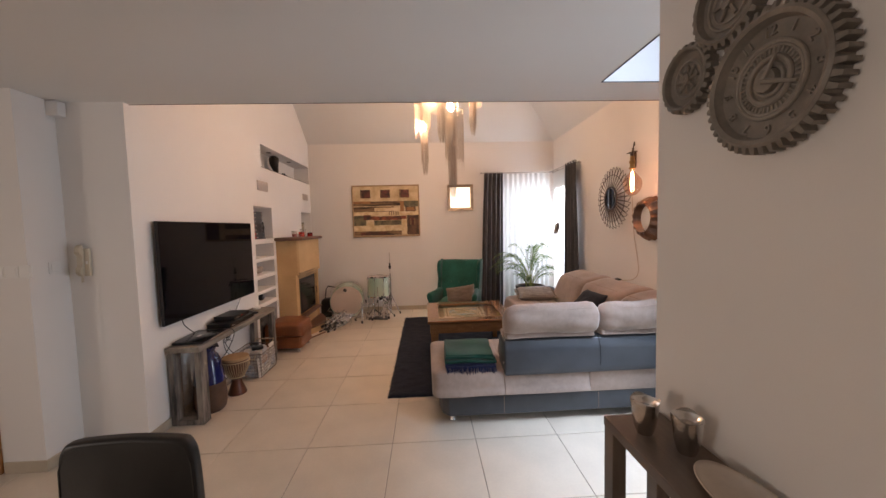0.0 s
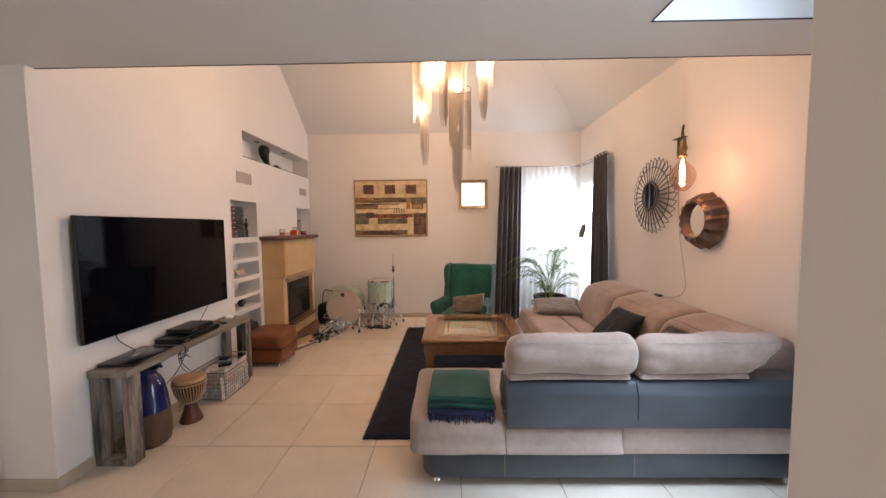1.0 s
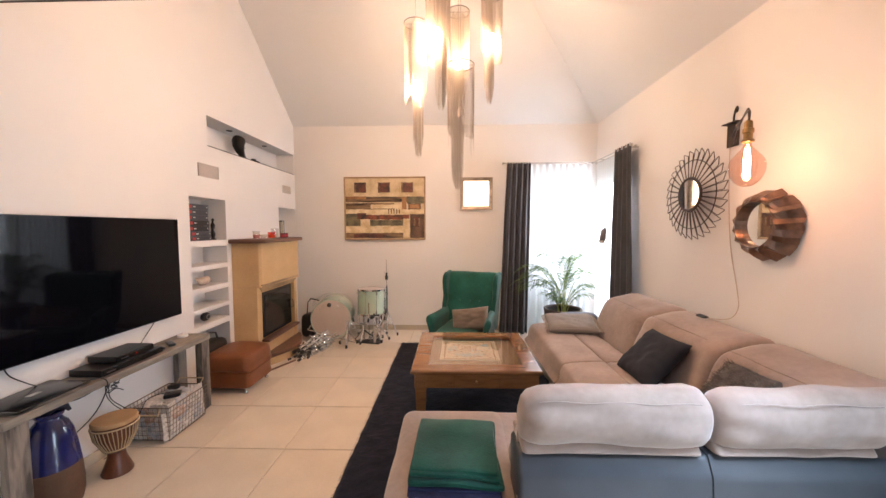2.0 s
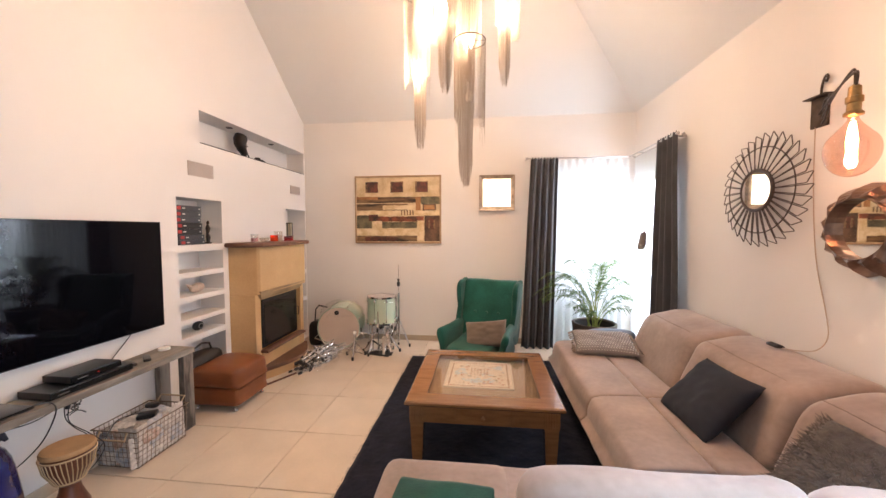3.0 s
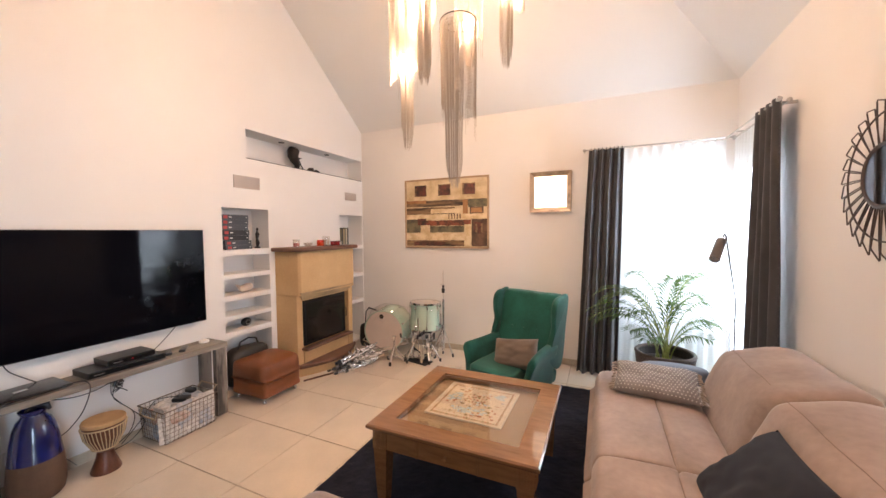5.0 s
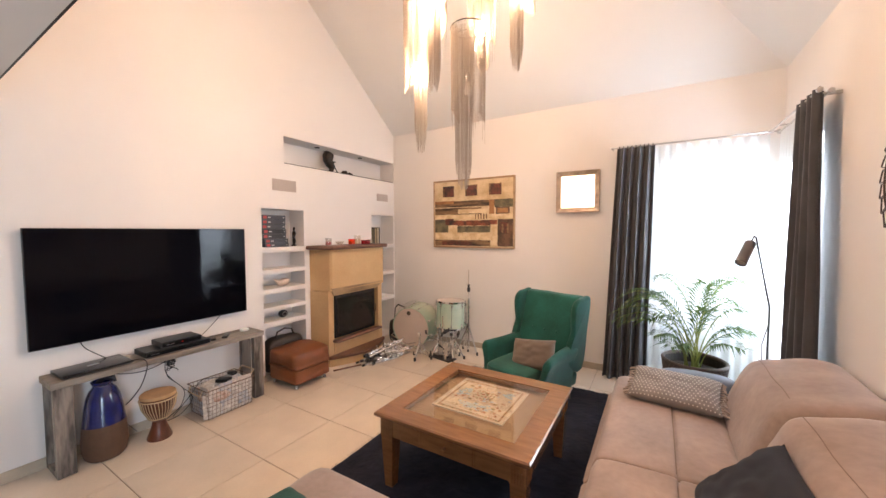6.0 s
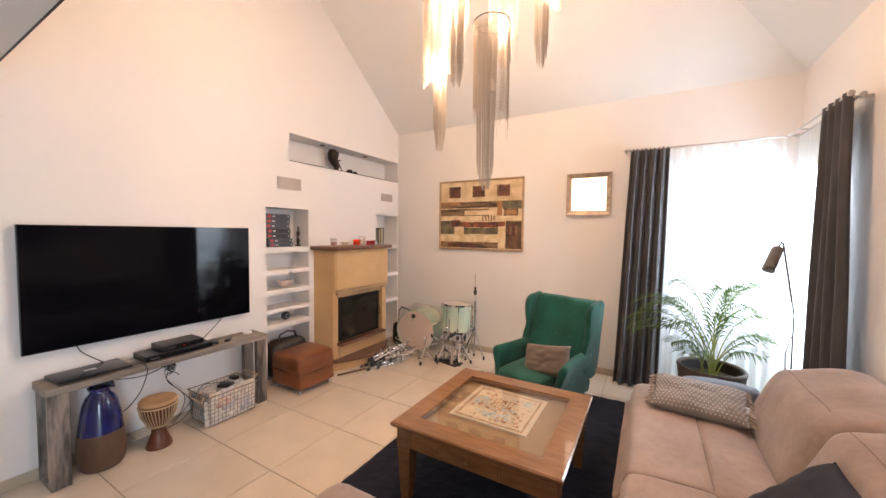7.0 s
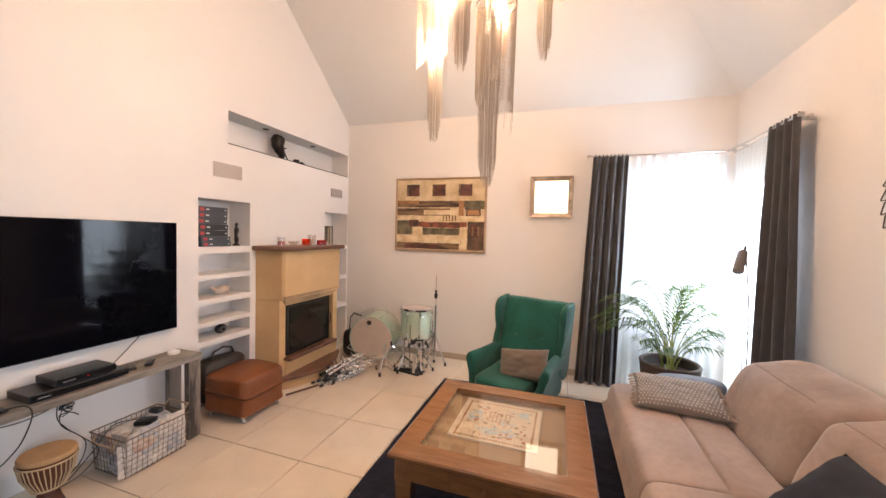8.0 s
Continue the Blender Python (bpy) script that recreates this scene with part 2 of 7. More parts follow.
def holed(bm, u0, u1, v0, v1, holes, put):
    """A slab in u and v with rectangular holes (u0, u1, v0, v1); put(bm, u0, u1, v0, v1) adds one block."""
    vs = sorted({v0, v1, *(h[2] for h in holes), *(h[3] for h in holes)})
    for a, b in zip(vs, vs[1:]):
        cut = sorted((h[0], h[1]) for h in holes if h[2] < b - 1e-6 and h[3] > a + 1e-6)
        u = u0
        for p, q in cut:
            if p > u + 1e-6:
                put(bm, u, p, a, b)
            u = max(u, q)
        if u < u1 - 1e-6:
            put(bm, u, u1, a, b)
    return bm


# ---- the setting ----
LX, RX, BY, LOW, EDGE = -1.12, 3.40, 8.60, 2.46, 4.65
EAVE, PITCH, RIDGE = 3.08, 0.78, 5.5


def structure(name, bm, material, label="", smooth=False):
    return tagged(part(name, bm, material, None, label, smooth), kind="structure")


# garden outside
GRASS = mat("lawn", (0.07, 0.12, 0.03), 0.9, var=0.4, scale=3, bump=0.4, bscale=40)
structure("ground", boxed(-60, 60, -60, 60, -0.32, -0.22), GRASS, "sunlit green lawn outside the windows")

floor = structure("floor", boxed(-3.6, RX + 0.05, -1.6, BY + 0.05, -0.2, -0.006), GROUT, "large beige square floor tiles with dark joints")

NICHES = [(6.41, 6.93, 1.44, 1.855), (6.41, 6.93, 1.20, 1.38), (6.41, 6.93, 0.99, 1.155), (6.41, 6.93, 0.79, 0.94), (6.41, 6.93, 0.63, 0.75), (6.41, 6.93, 0.03, 0.575),
          (8.08, 8.585, 1.41, 1.85), (8.08, 8.585, 1.00, 1.36), (8.08, 8.585, 0.61, 0.95), (8.08, 8.585, 0.03, 0.56), (6.69, 8.585, 2.363, 2.66)]
GABLE = [(4.60, 3.0), (BY, 3.0), (BY, EAVE + 0.02), (RIDGE, EAVE + PITCH * (BY - RIDGE) + 0.06), (4.60, EAVE + PITCH * (4.60 - 2 * RIDGE + BY) + 0.06)]
bm = holed(mesh(), 4.60, BY, 0.0, 3.0, NICHES, lambda b, u0, u1, v0, v1: box(b, LX - 0.262, LX, u0, u1, v0, v1))
extrude_profile(bm, GABLE, "x", LX - 0.26, LX)
structure("wall_west", bm, PAINT, "white plastered wall with recessed shelf niches")
structure("niche_back", extrude_profile(boxed(LX - 0.36, LX - 0.262, 4.82, BY, 0, 3.0), GABLE, "x", LX - 0.36, LX - 0.262), PAINT, "white plastered back of the wall niches")
# thin plate that draws a dark line along the long niche's bottom edge
structure("niche_shelf", boxed(LX - 0.26, LX + 0.002, 6.692, 8.583, 2.364, 2.3705, bevel=0.001), DARKMETAL, "thin dark plate along the long niche's bottom edge")
structure("wall_nook", boxed(-2.2, LX - 0.26, 4.60, 4.80, 0, 2.62), PAINT)
structure("wall_hall_west", holed(mesh(), -3.6, -1.575, 0.0, 2.62, [(-2.82, -1.93, 0.0, 2.03)], lambda b, u0, u1, v0, v1: box(b, u0, u1, 4.34, 4.60, v0, v1)), PAINT)
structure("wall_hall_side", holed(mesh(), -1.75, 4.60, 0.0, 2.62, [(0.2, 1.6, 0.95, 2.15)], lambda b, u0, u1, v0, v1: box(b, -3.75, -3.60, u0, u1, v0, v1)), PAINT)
structure("wall_south", boxed(-3.75, RX + 0.2, -1.75, -1.60, 0, 2.62), PAINT)
structure("wall_partition", boxed(1.80, 1.95, -1.60, 3.22, 0, LOW, bevel=0.004), PAINT, "painted partition wall")
WB, WS = (2.40, 3.24, 0.04, 2.30), (7.68, 8.40, 0.04, 2.30)
structure("wall_north", holed(mesh(), LX - 0.36, RX + 0.25, 0.0, EAVE + 0.06, [WB], lambda b, u0, u1, v0, v1: box(b, u0, u1, BY, BY + 0.28, v0, v1)), PAINT, "white plastered wall under the roof slope")
structure("wall_east", holed(mesh(), -1.60, BY, 0.0, EAVE + 0.06, [WS, (2.75, 4.35, 0.02, 2.25)], lambda b, u0, u1, v0, v1: box(b, RX, RX + 0.25, u0, u1, v0, v1)), PAINT, "white plastered wall with a wall lamp and mirrors")
# roof: slopes from the north, east and south walls that meet in hips, with a gable on the west
HIP = RX - (BY - RIDGE)


def roof_height(x, y):
    return EAVE + PITCH * min(BY - y, RX - x, y - (2 * RIDGE - BY))


def make_roof():
    bm = mesh()
    cut = EDGE - 0.2
    plan = {"nw": (LX - 0.36, BY + 0.28), "ne": (RX + 0.28, BY + 0.28), "hip": (HIP, RIDGE), "rw": (LX - 0.36, RIDGE), "sw": (LX - 0.36, cut), "sh": (HIP + RIDGE - cut, cut), "se": (RX + 0.28, cut)}
    lo = {k: bm.verts.new((x, y, roof_height(x, y))) for k, (x, y) in plan.items()}
    hi = {k: bm.verts.new((x, y, roof_height(x, y) + 0.36)) for k, (x, y) in plan.items()}
    for v in (lo, hi):
        for names in (("nw", "ne", "hip", "rw"), ("ne", "se", "sh", "hip"), ("rw", "hip", "sh", "sw")):
            bm.faces.new([v[n] for n in names])
    rim = ("nw", "ne", "se", "sh", "sw", "rw")
    for a, b in zip(rim, rim[1:] + rim[:1]):
        bm.faces.new((lo[a], lo[b], hi[b], hi[a]))
    bmesh.ops.recalc_face_normals(bm, faces=bm.faces)
    structure("ceiling", bm, CEIL, "white ceiling of hipped roof slopes")
    structure("wall_upper", extrude_profile(mesh(), [(LX - 0.36, LOW + 0.26), (RX + 0.2, LOW + 0.26), (RX + 0.2, EAVE - 0.1), (HIP + RIDGE - EDGE, roof_height(LX, EDGE - 0.1) + 0.02), (LX - 0.36, roof_height(LX, EDGE - 0.1) + 0.02)], "y", EDGE - 0.18, EDGE - 0.03), PAINT)


make_roof()
bm = holed(mesh(), -3.75, RX, -1.6, EDGE, [(2.14, 3.2, 2.6, 4.30)], lambda b, u0, u1, v0, v1: box(b, u0, u1, v0, v1, LOW, LOW + 0.26))
structure("ceiling_low", bm, CEIL, "flat white lower ceiling")
bm = mesh()
for x0, x1, y0, y1 in ((2.10, 2.14, 2.56, 4.34), (3.2, 3.24, 2.56, 4.34), (2.14, 3.2, 2.56, 2.6), (2.14, 3.2, 4.30, 4.34)):
    box(bm, x0, x1, y0, y1, LOW + 0.262, LOW + 0.75)
structure("skylight_shaft", bm, CEIL, "white lined skylight shaft")
# dark strip stands in for the shadowed gap along the ceiling's edge
structure("trim", boxed(LX, RX, EDGE, EDGE + 0.008, LOW - 0.002, LOW + 0.007), DARKMETAL, "thin dark strip for the gap shadow at the low ceiling's edge")
bm = mesh()
tube(bm, [(2.14, 2.6, LOW - 0.002), (2.14, 4.30, LOW - 0.002), (3.2, 4.30, LOW - 0.002)], 0.004, 6)
structure("skylight_trim", bm, BLACK)

# skirting
for nm, b in (("baseboard", (LX, LX + 0.012, 4.60, 6.98, 0, 0.075)), ("baseboard", (-0.78, 1.96, BY - 0.012, BY, 0, 0.075)), ("baseboard", (1.96, 2.36, BY - 0.012, BY, 0, 0.075)),
              ("baseboard", (-1.585, LX + 0.012, 4.588, 4.60, 0, 0.075)), ("baseboard", (-1.575, -1.563, 4.34, 4.588, 0, 0.075)), ("baseboard", (-1.83, -1.563, 4.328, 4.34, 0, 0.075)),
              ("baseboard", (1.788, 1.80, -1.6, 3.22, 0, 0.075)), ("baseboard", (RX - 0.012, RX, 4.4, 7.50, 0, 0.075))):
    structure(nm, boxed(*b, bevel=0.003), SKIRT)


def window(name, axis, a0, a1, z0, z1, at, out):
    """A framed glazed leaf in an opening; at is the wall face, out the way outdoors."""
    w = tagged(new(name), "tall white framed window behind sheer curtains", "window", kind="structure")
    def bx(p0, p1, q0, q1, d0, d1, bev=0.004):
        lo, hi = sorted((at + out * d0, at + out * d1))
        return boxed(p0, p1, lo, hi, q0, q1, bevel=bev) if axis == "x" else boxed(lo, hi, p0, p1, q0, q1, bevel=bev)
    for p0, p1, q0, q1 in ((a0, a0 + 0.07, z0, z1), (a1 - 0.07, a1, z0, z1), (a0 + 0.07, a1 - 0.07, z0, z0 + 0.07), (a0 + 0.07, a1 - 0.07, z1 - 0.07, z1)):
        part("window_frame", bx(p0, p1, q0, q1, 0.08, 0.15), WHITE, w)
    pane = part("pane", bx(a0 + 0.07, a1 - 0.07, z0 + 0.07, z1 - 0.07, 0.105, 0.115, 0), GLASS, w)
    pane.visible_shadow = False
    return w


window("window_1", "x", WB[0], WB[1], WB[2], WB[3], BY, 1)
window("window_2", "y", WS[0], WS[1], WS[2], WS[3], RX, 1)
window("window_3", "y", 2.75, 4.35, 0.02, 2.25, RX, 1)
tagged(bpy.data.objects["window_3"], "tall white framed patio door")
# unseen window added as an opening for the hall's fill lamp
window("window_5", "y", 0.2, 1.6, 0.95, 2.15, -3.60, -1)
tagged(bpy.data.objects["window_5"], "white framed window, unseen, added to light the hall")
# roof glazing over the shaft
sk = tagged(new("window_4"), "pale skylight pane in the ceiling", "skylight", kind="structure")
pane = part("pane", boxed(2.08, 3.26, 2.54, 4.36, LOW + 0.76, LOW + 0.77), GLASS, sk)
pane.visible_shadow = False
# wooden door in the hall
DOORWOOD = mat("orange_door_wood", (0.32, 0.13, 0.035), 0.4, var=0.25, scale=7, bump=0.05, stretch=(6, 6, 0.7))
door = tagged(new("door_1"), "orange-brown wooden door with its casing", "door", kind="structure")
part("door_leaf", boxed(-2.76, -1.99, 4.39, 4.43, 0.005, 1.97, bevel=0.003), DOORWOOD, door)
for b in ((-2.86, -2.76, 4.318, 4.45, 0, 2.07), (-1.99, -1.845, 4.318, 4.45, 0, 2.07), (-2.76, -1.99, 4.318, 4.45, 1.97, 2.07)):
    part("casing", boxed(*b, bevel=0.006), DOORWOOD, door)


# ---- soft forms ----
def smooth_loop(pts, n=4):
    """A closed Catmull-Rom curve through pairs."""
    out, k = [], len(pts)
    for i in range(k):
        p0, p1, p2, p3 = (Vector(pts[(i + d) % k]).to_2d() for d in (-1, 0, 1, 2))
        for s in range(n):
            t = s / n
            out.append(0.5 * ((2 * p1) + (p2 - p0) * t + (2 * p0 - 5 * p1 + 4 * p2 - p3) * t * t + (3 * p1 - p0 - 3 * p2 + p3) * t ** 3))
    return out


def bolster(bm, prof, axis, a0, a1, edge=0.03, steps=10, puff=0.0, n=4, wob=0.004, seed=0):
    """An upholstered roll: a smooth closed profile along an axis, with rounded ends and slight unevenness."""
    loop = smooth_loop(prof, n)
    c = sum(loop, Vector((0, 0))) / len(loop)
    stations = [(a0, 1.0), (a0 + edge * 0.12, 0.55), (a0 + edge * 0.45, 0.18), (a0 + edge, 0.0)]
    stations += [(a0 + edge + (a1 - a0 - 2 * edge) * i / steps, 0.0) for i in range(1, steps)]
    stations += [(a1 - edge, 0.0), (a1 - edge * 0.45, 0.18), (a1 - edge * 0.12, 0.55), (a1, 1.0)]
    rings = []
    for a, k in stations:
        ring = []
        f = (a - a0) / (a1 - a0)
        for p in loop:
            d = p - c
            q = c + d * (1 - k * edge / max(d.length, edge)) * (1 + puff * math.sin(math.pi * f))
            x, y, z = {"x": (a, q.x, q.y), "y": (q.x, a, q.y), "z": (q.x, q.y, a)}[axis]
            w = Vector((x, y, z))
            w += noise.noise_vector(w * 5 + Vector((seed, 0, 0))) * wob
            ring.append(bm.verts.new(w))
        rings.append(ring)
    m = len(loop)
    fs = []
    for a, b in zip(rings, rings[1:]):
        for i in range(m):
            fs.append(bm.faces.new((a[i], a[(i + 1) % m], b[(i + 1) % m], b[i])))
    fs += [bm.faces.new(rings[0]), bm.faces.new(rings[-1])]
    bmesh.ops.recalc_face_normals(bm, faces=fs)
    return bm


def pillow_at(a, b, s, w, h, t, seed):
    """The surface of a stuffed pillow at a and b in -1..1; s is the face."""
    k = max(0.0, (1 - a ** 4) * (1 - b ** 4)) ** 0.62
    pull = 1 - 0.055 * (1 - a * a) * abs(b) ** 6
    pull2 = 1 - 0.055 * (1 - b * b) * abs(a) ** 6
    z = s * t / 2 * k * (1 + 0.22 * noise.noise((a * 1.7, b * 1.7, seed + s))) + 0.01 * noise.noise((a * 4, b * 4, seed)) * k
    return Vector((a * w / 2 * pull2, b * h / 2 * pull, z))


def pillow(bm, w, h, t, m, seed=0, n=26):
    """A stuffed pillow with pinched seams and pulled corners, w by h by t, placed by m."""
    for s in (1, -1):
        sheet(bm, lambda u, v: m @ pillow_at(2 * u - 1, 2 * v - 1, s, w, h, t, seed), n, n)
    bmesh.ops.remove_doubles(bm, verts=bm.verts, dist=1e-4)
    bmesh.ops.recalc_face_normals(bm, faces=bm.faces)
    return bm


def seam(bm, pts, r=0.003):
    return tube(bm, pts, r, 5)


STITCH = mat("dark_stitching", (0.25, 0.185, 0.15), 0.9, bump=0)


# ---- rug ----
def make_rug():
    at = (1.4, 6.5, 0)
    rug = thing("rug", at, "dark navy shaggy rug under the wooden coffee table", "rug")
    x0, x1, y0, y1 = 0.575, 2.24, 5.10, 7.95

    def f(u, v):
        x, y = x0 + (x1 - x0) * u, y0 + (y1 - y0) * v
        e = min(u, 1 - u) * (x1 - x0), min(v, 1 - v) * (y1 - y0)
        k = min(1, min(e) / 0.02)
        return Vector((x + 0.008 * noise.noise((x * 13, y * 13, 1)), y + 0.008 * noise.noise((x * 13, y * 13, 5)), 0.003 + k * (0.016 + 0.005 * noise.noise((x * 60, y * 60, 0)) + 0.004 * noise.noise((x * 9, y * 9, 3)))))
    part("woven_field", sheet(mesh(), f, 120, 190), RUGM, rug, smooth="all", world_at=at)
    # loose tufts over the border
    rng = random.Random(4)
    bm = mesh()
    for i in range(1500):
        s = rng.random() * 2 * (x1 - x0 + y1 - y0)
        if s < 2 * (x1 - x0):
            p = Vector((x0 + s / 2, y0 if i % 2 else y1, 0.014))
            o = Vector((0, -1 if i % 2 else 1, 0))
        else:
            p = Vector((x0 if i % 2 else x1, y0 + (s - 2 * (x1 - x0)) / 2, 0.014))
            o = Vector((-1 if i % 2 else 1, 0, 0))
        side = Vector((o.y, o.x, 0)) * rng.uniform(-1, 1)
        tip = p + o * rng.uniform(0.005, 0.016) + side * 0.008 + Vector((0, 0, -0.009))
        w = Vector((o.y, o.x, 0)) * 0.003
        bm.faces.new((bm.verts.new(p - w), bm.verts.new(p + w), bm.verts.new(tip)))
    tagged(part("border_tufts", bm, RUGM, rug, world_at=at), kind="stuff")


make_rug()


# ---- corner sofa ----
def make_sofa():
    at = (2.2, 5.6, 0)
    sofa = thing("corner_sofa", at, "beige suede corner sofa with dark grey leather base and back", "sofa")
    P = lambda name, bm, m, label="", smooth=True, parent=None: part(name, bm, m, parent or sofa, label, smooth, world_at=at)
    # plinths
    P("base", extrude_profile(mesh(), [(1.10, 4.62), (3.20, 4.62), (3.20, 5.36), (1.06, 5.36), (1.03, 4.80), (1.05, 4.68)], "z", 0.065, 0.215, bevel=0.012), LEATHERGREY, "dark grey leather plinth")
    P("base", boxed(2.24, 3.34, 5.362, 7.33, 0.065, 0.215, bevel=0.012), LEATHERGREY, "dark grey leather plinth")
    for x in (1.53, 2.28):
        P("seam", seam(mesh(), [(x, 4.618, 0.075), (x, 4.617, 0.21)], 0.0025), STITCH)
    for x, y in ((1.13, 4.70), (1.13, 5.28), (3.25, 4.72), (2.32, 7.16), (3.25, 7.16), (2.32, 5.50)):
        P("foot", lathe(mesh(), [(0.022, 0), (0.026, 0.008), (0.02, 0.02), (0.02, 0.066)], (x, y, 0), 16), CHROME, "short chrome foot")
    # suede body and seats of the short side
    P("seat_body", bolster(mesh(), [(4.60, 0.23), (4.585, 0.30), (4.60, 0.385), (4.66, 0.425), (5.0, 0.43), (5.34, 0.425), (5.39, 0.38), (5.40, 0.30), (5.38, 0.225), (5.0, 0.218)], "x", 1.528, 2.20, 0.012, 8), SUEDE)
    P("chaise_seat", bolster(mesh(), [(4.60, 0.23), (4.59, 0.30), (4.60, 0.385), (4.66, 0.43), (5.0, 0.442), (5.34, 0.43), (5.40, 0.38), (5.41, 0.30), (5.38, 0.225), (5.0, 0.218)], "x", 0.975, 1.575, 0.06, 10), SUEDE)
    P("seat_body", boxed(2.20, 3.21, 4.60, 5.41, 0.218, 0.40, bevel=0.02), SUEDE)
    # seats of the long side, each with a sewn line
    seat = [(2.19, 0.225), (2.155, 0.30), (2.17, 0.39), (2.23, 0.435), (2.50, 0.449), (2.538, 0.428), (2.575, 0.447), (2.76, 0.436), (2.82, 0.405), (2.87, 0.36), (3.1, 0.33), (3.1, 0.225)]
    for y0, y1 in ((5.41, 6.158), (6.162, 7.39)):
        s = P("seat_cushion", bolster(mesh(), seat, "y", y0, y1, 0.022, 10, seed=y0), SUEDE)
        P("seam", seam(mesh(), [(2.538, y0 + 0.05 + (y1 - y0 - 0.1) * i / 8, 0.4305) for i in range(9)], 0.0025), STITCH, "sewn seam", parent=s)
    # leaning backs along the wall
    back = [(2.835, 0.385), (2.838, 0.48), (2.885, 0.63), (2.935, 0.745), (2.99, 0.792), (3.09, 0.818), (3.21, 0.842), (3.31, 0.838), (3.375, 0.79), (3.38, 0.60), (3.36, 0.42), (3.05, 0.38)]
    for y0, y1, dz in ((6.372, 7.17, 0.0), (5.512, 6.366, -0.005), (4.80, 5.506, -0.01)):
        b = P("back_cushion", bolster(mesh(), [(x, z + dz) for x, z in back], "y", y0, y1, 0.06, 12, seed=y0 * 3, wob=0.008), SUEDE)
        P("seam", seam(mesh(), [(2.998 + 0.004 * math.sin(i), y0 + 0.14 + (y1 - y0 - 0.18) * i / 10, 0.797 + dz) for i in range(11)], 0.0018), STITCH, "sewn seam", parent=b)
    # leather back panel and its pillows
    P("back_panel", extrude_profile(mesh(), [(4.575, 0.385), (4.565, 0.42), (4.570, 0.592), (4.605, 0.658), (4.76, 0.665), (4.80, 0.64), (4.80, 0.40)], "x", 1.53, 3.235, bevel=0.018, segs=3), LEATHERGREY, "dark grey leather back panel")
    P("seam", seam(mesh(), [(2.27, 4.572, 0.40), (2.27, 4.562, 0.5), (2.27, 4.568, 0.592), (2.27, 4.603, 0.660), (2.27, 4.7, 0.669)], 0.002), BLACK)
    # folded head rests: a flat top that leans over the panel, with a sewn edge and slack cloth below
    pil = [(4.66, 0.685), (4.585, 0.705), (4.548, 0.76), (4.540, 0.845), (4.566, 0.905), (4.62, 0.925), (4.70, 0.885), (4.79, 0.72), (4.87, 0.56), (4.89, 0.43), (4.75, 0.43)]
    for x0, x1, slant in ((1.54, 2.282, 0.02), (2.288, 3.09, 0.16)):
        bm = bolster(mesh(), pil, "x", x0, x1, 0.075, 22, seed=x0 * 7, wob=0.014, n=5)
        for v in bm.verts:
            f = (v.co.x - x0) / (x1 - x0)
            # the outer end slants in towards the bottom; shallow creases run across the front
            v.co.x -= slant * f ** 3 * max(0.0, min(1.0, (0.92 - v.co.z) / 0.2))
            v.co.y += 0.012 * noise.noise((v.co.x * 4 + v.co.z * 9, v.co.z * 14, x0)) + 0.007 * noise.noise((v.co.x * 13, v.co.z * 22, x0 + 3))
            v.co.z += 0.012 * noise.noise((v.co.x * 3.5, x0, 1)) * (1 if v.co.z > 0.8 else 0.3)
        b = P("back_pillow", bm, SUEDE)
        P("seam", seam(mesh(), [(x0 + 0.06 + (x1 - x0 - 0.14) * i / 12, 4.551 + 0.012 * noise.noise((x0 + i * 0.26, 9, x0)), 0.893 + 0.004 * math.sin(i * 1.3)) for i in range(13)], 0.0022), SUEDE, "sewn edge", parent=b)
        P("under_strip", bolster(mesh(), [(4.60, 0.668), (4.592, 0.69), (4.63, 0.712), (4.78, 0.70), (4.80, 0.668)], "x", x0 + 0.005, x1 - slant - 0.03, 0.02, 26, wob=0.011), SUEDE, parent=b)
    P("corner_block", boxed(2.8, 3.23, 4.802, 5.41, 0.40, 0.62, bevel=0.03), SUEDE)
    # recliner button on the end of the panel
    P("button", lathe(mesh(), [(0.0, 0), (0.011, 0), (0.011, 0.004), (0.0, 0.005)], (1.527, 4.60, 0.485), 14, Matrix.Rotation(radians(-90), 4, "Y")), CHROME, "round chrome button")


make_sofa()


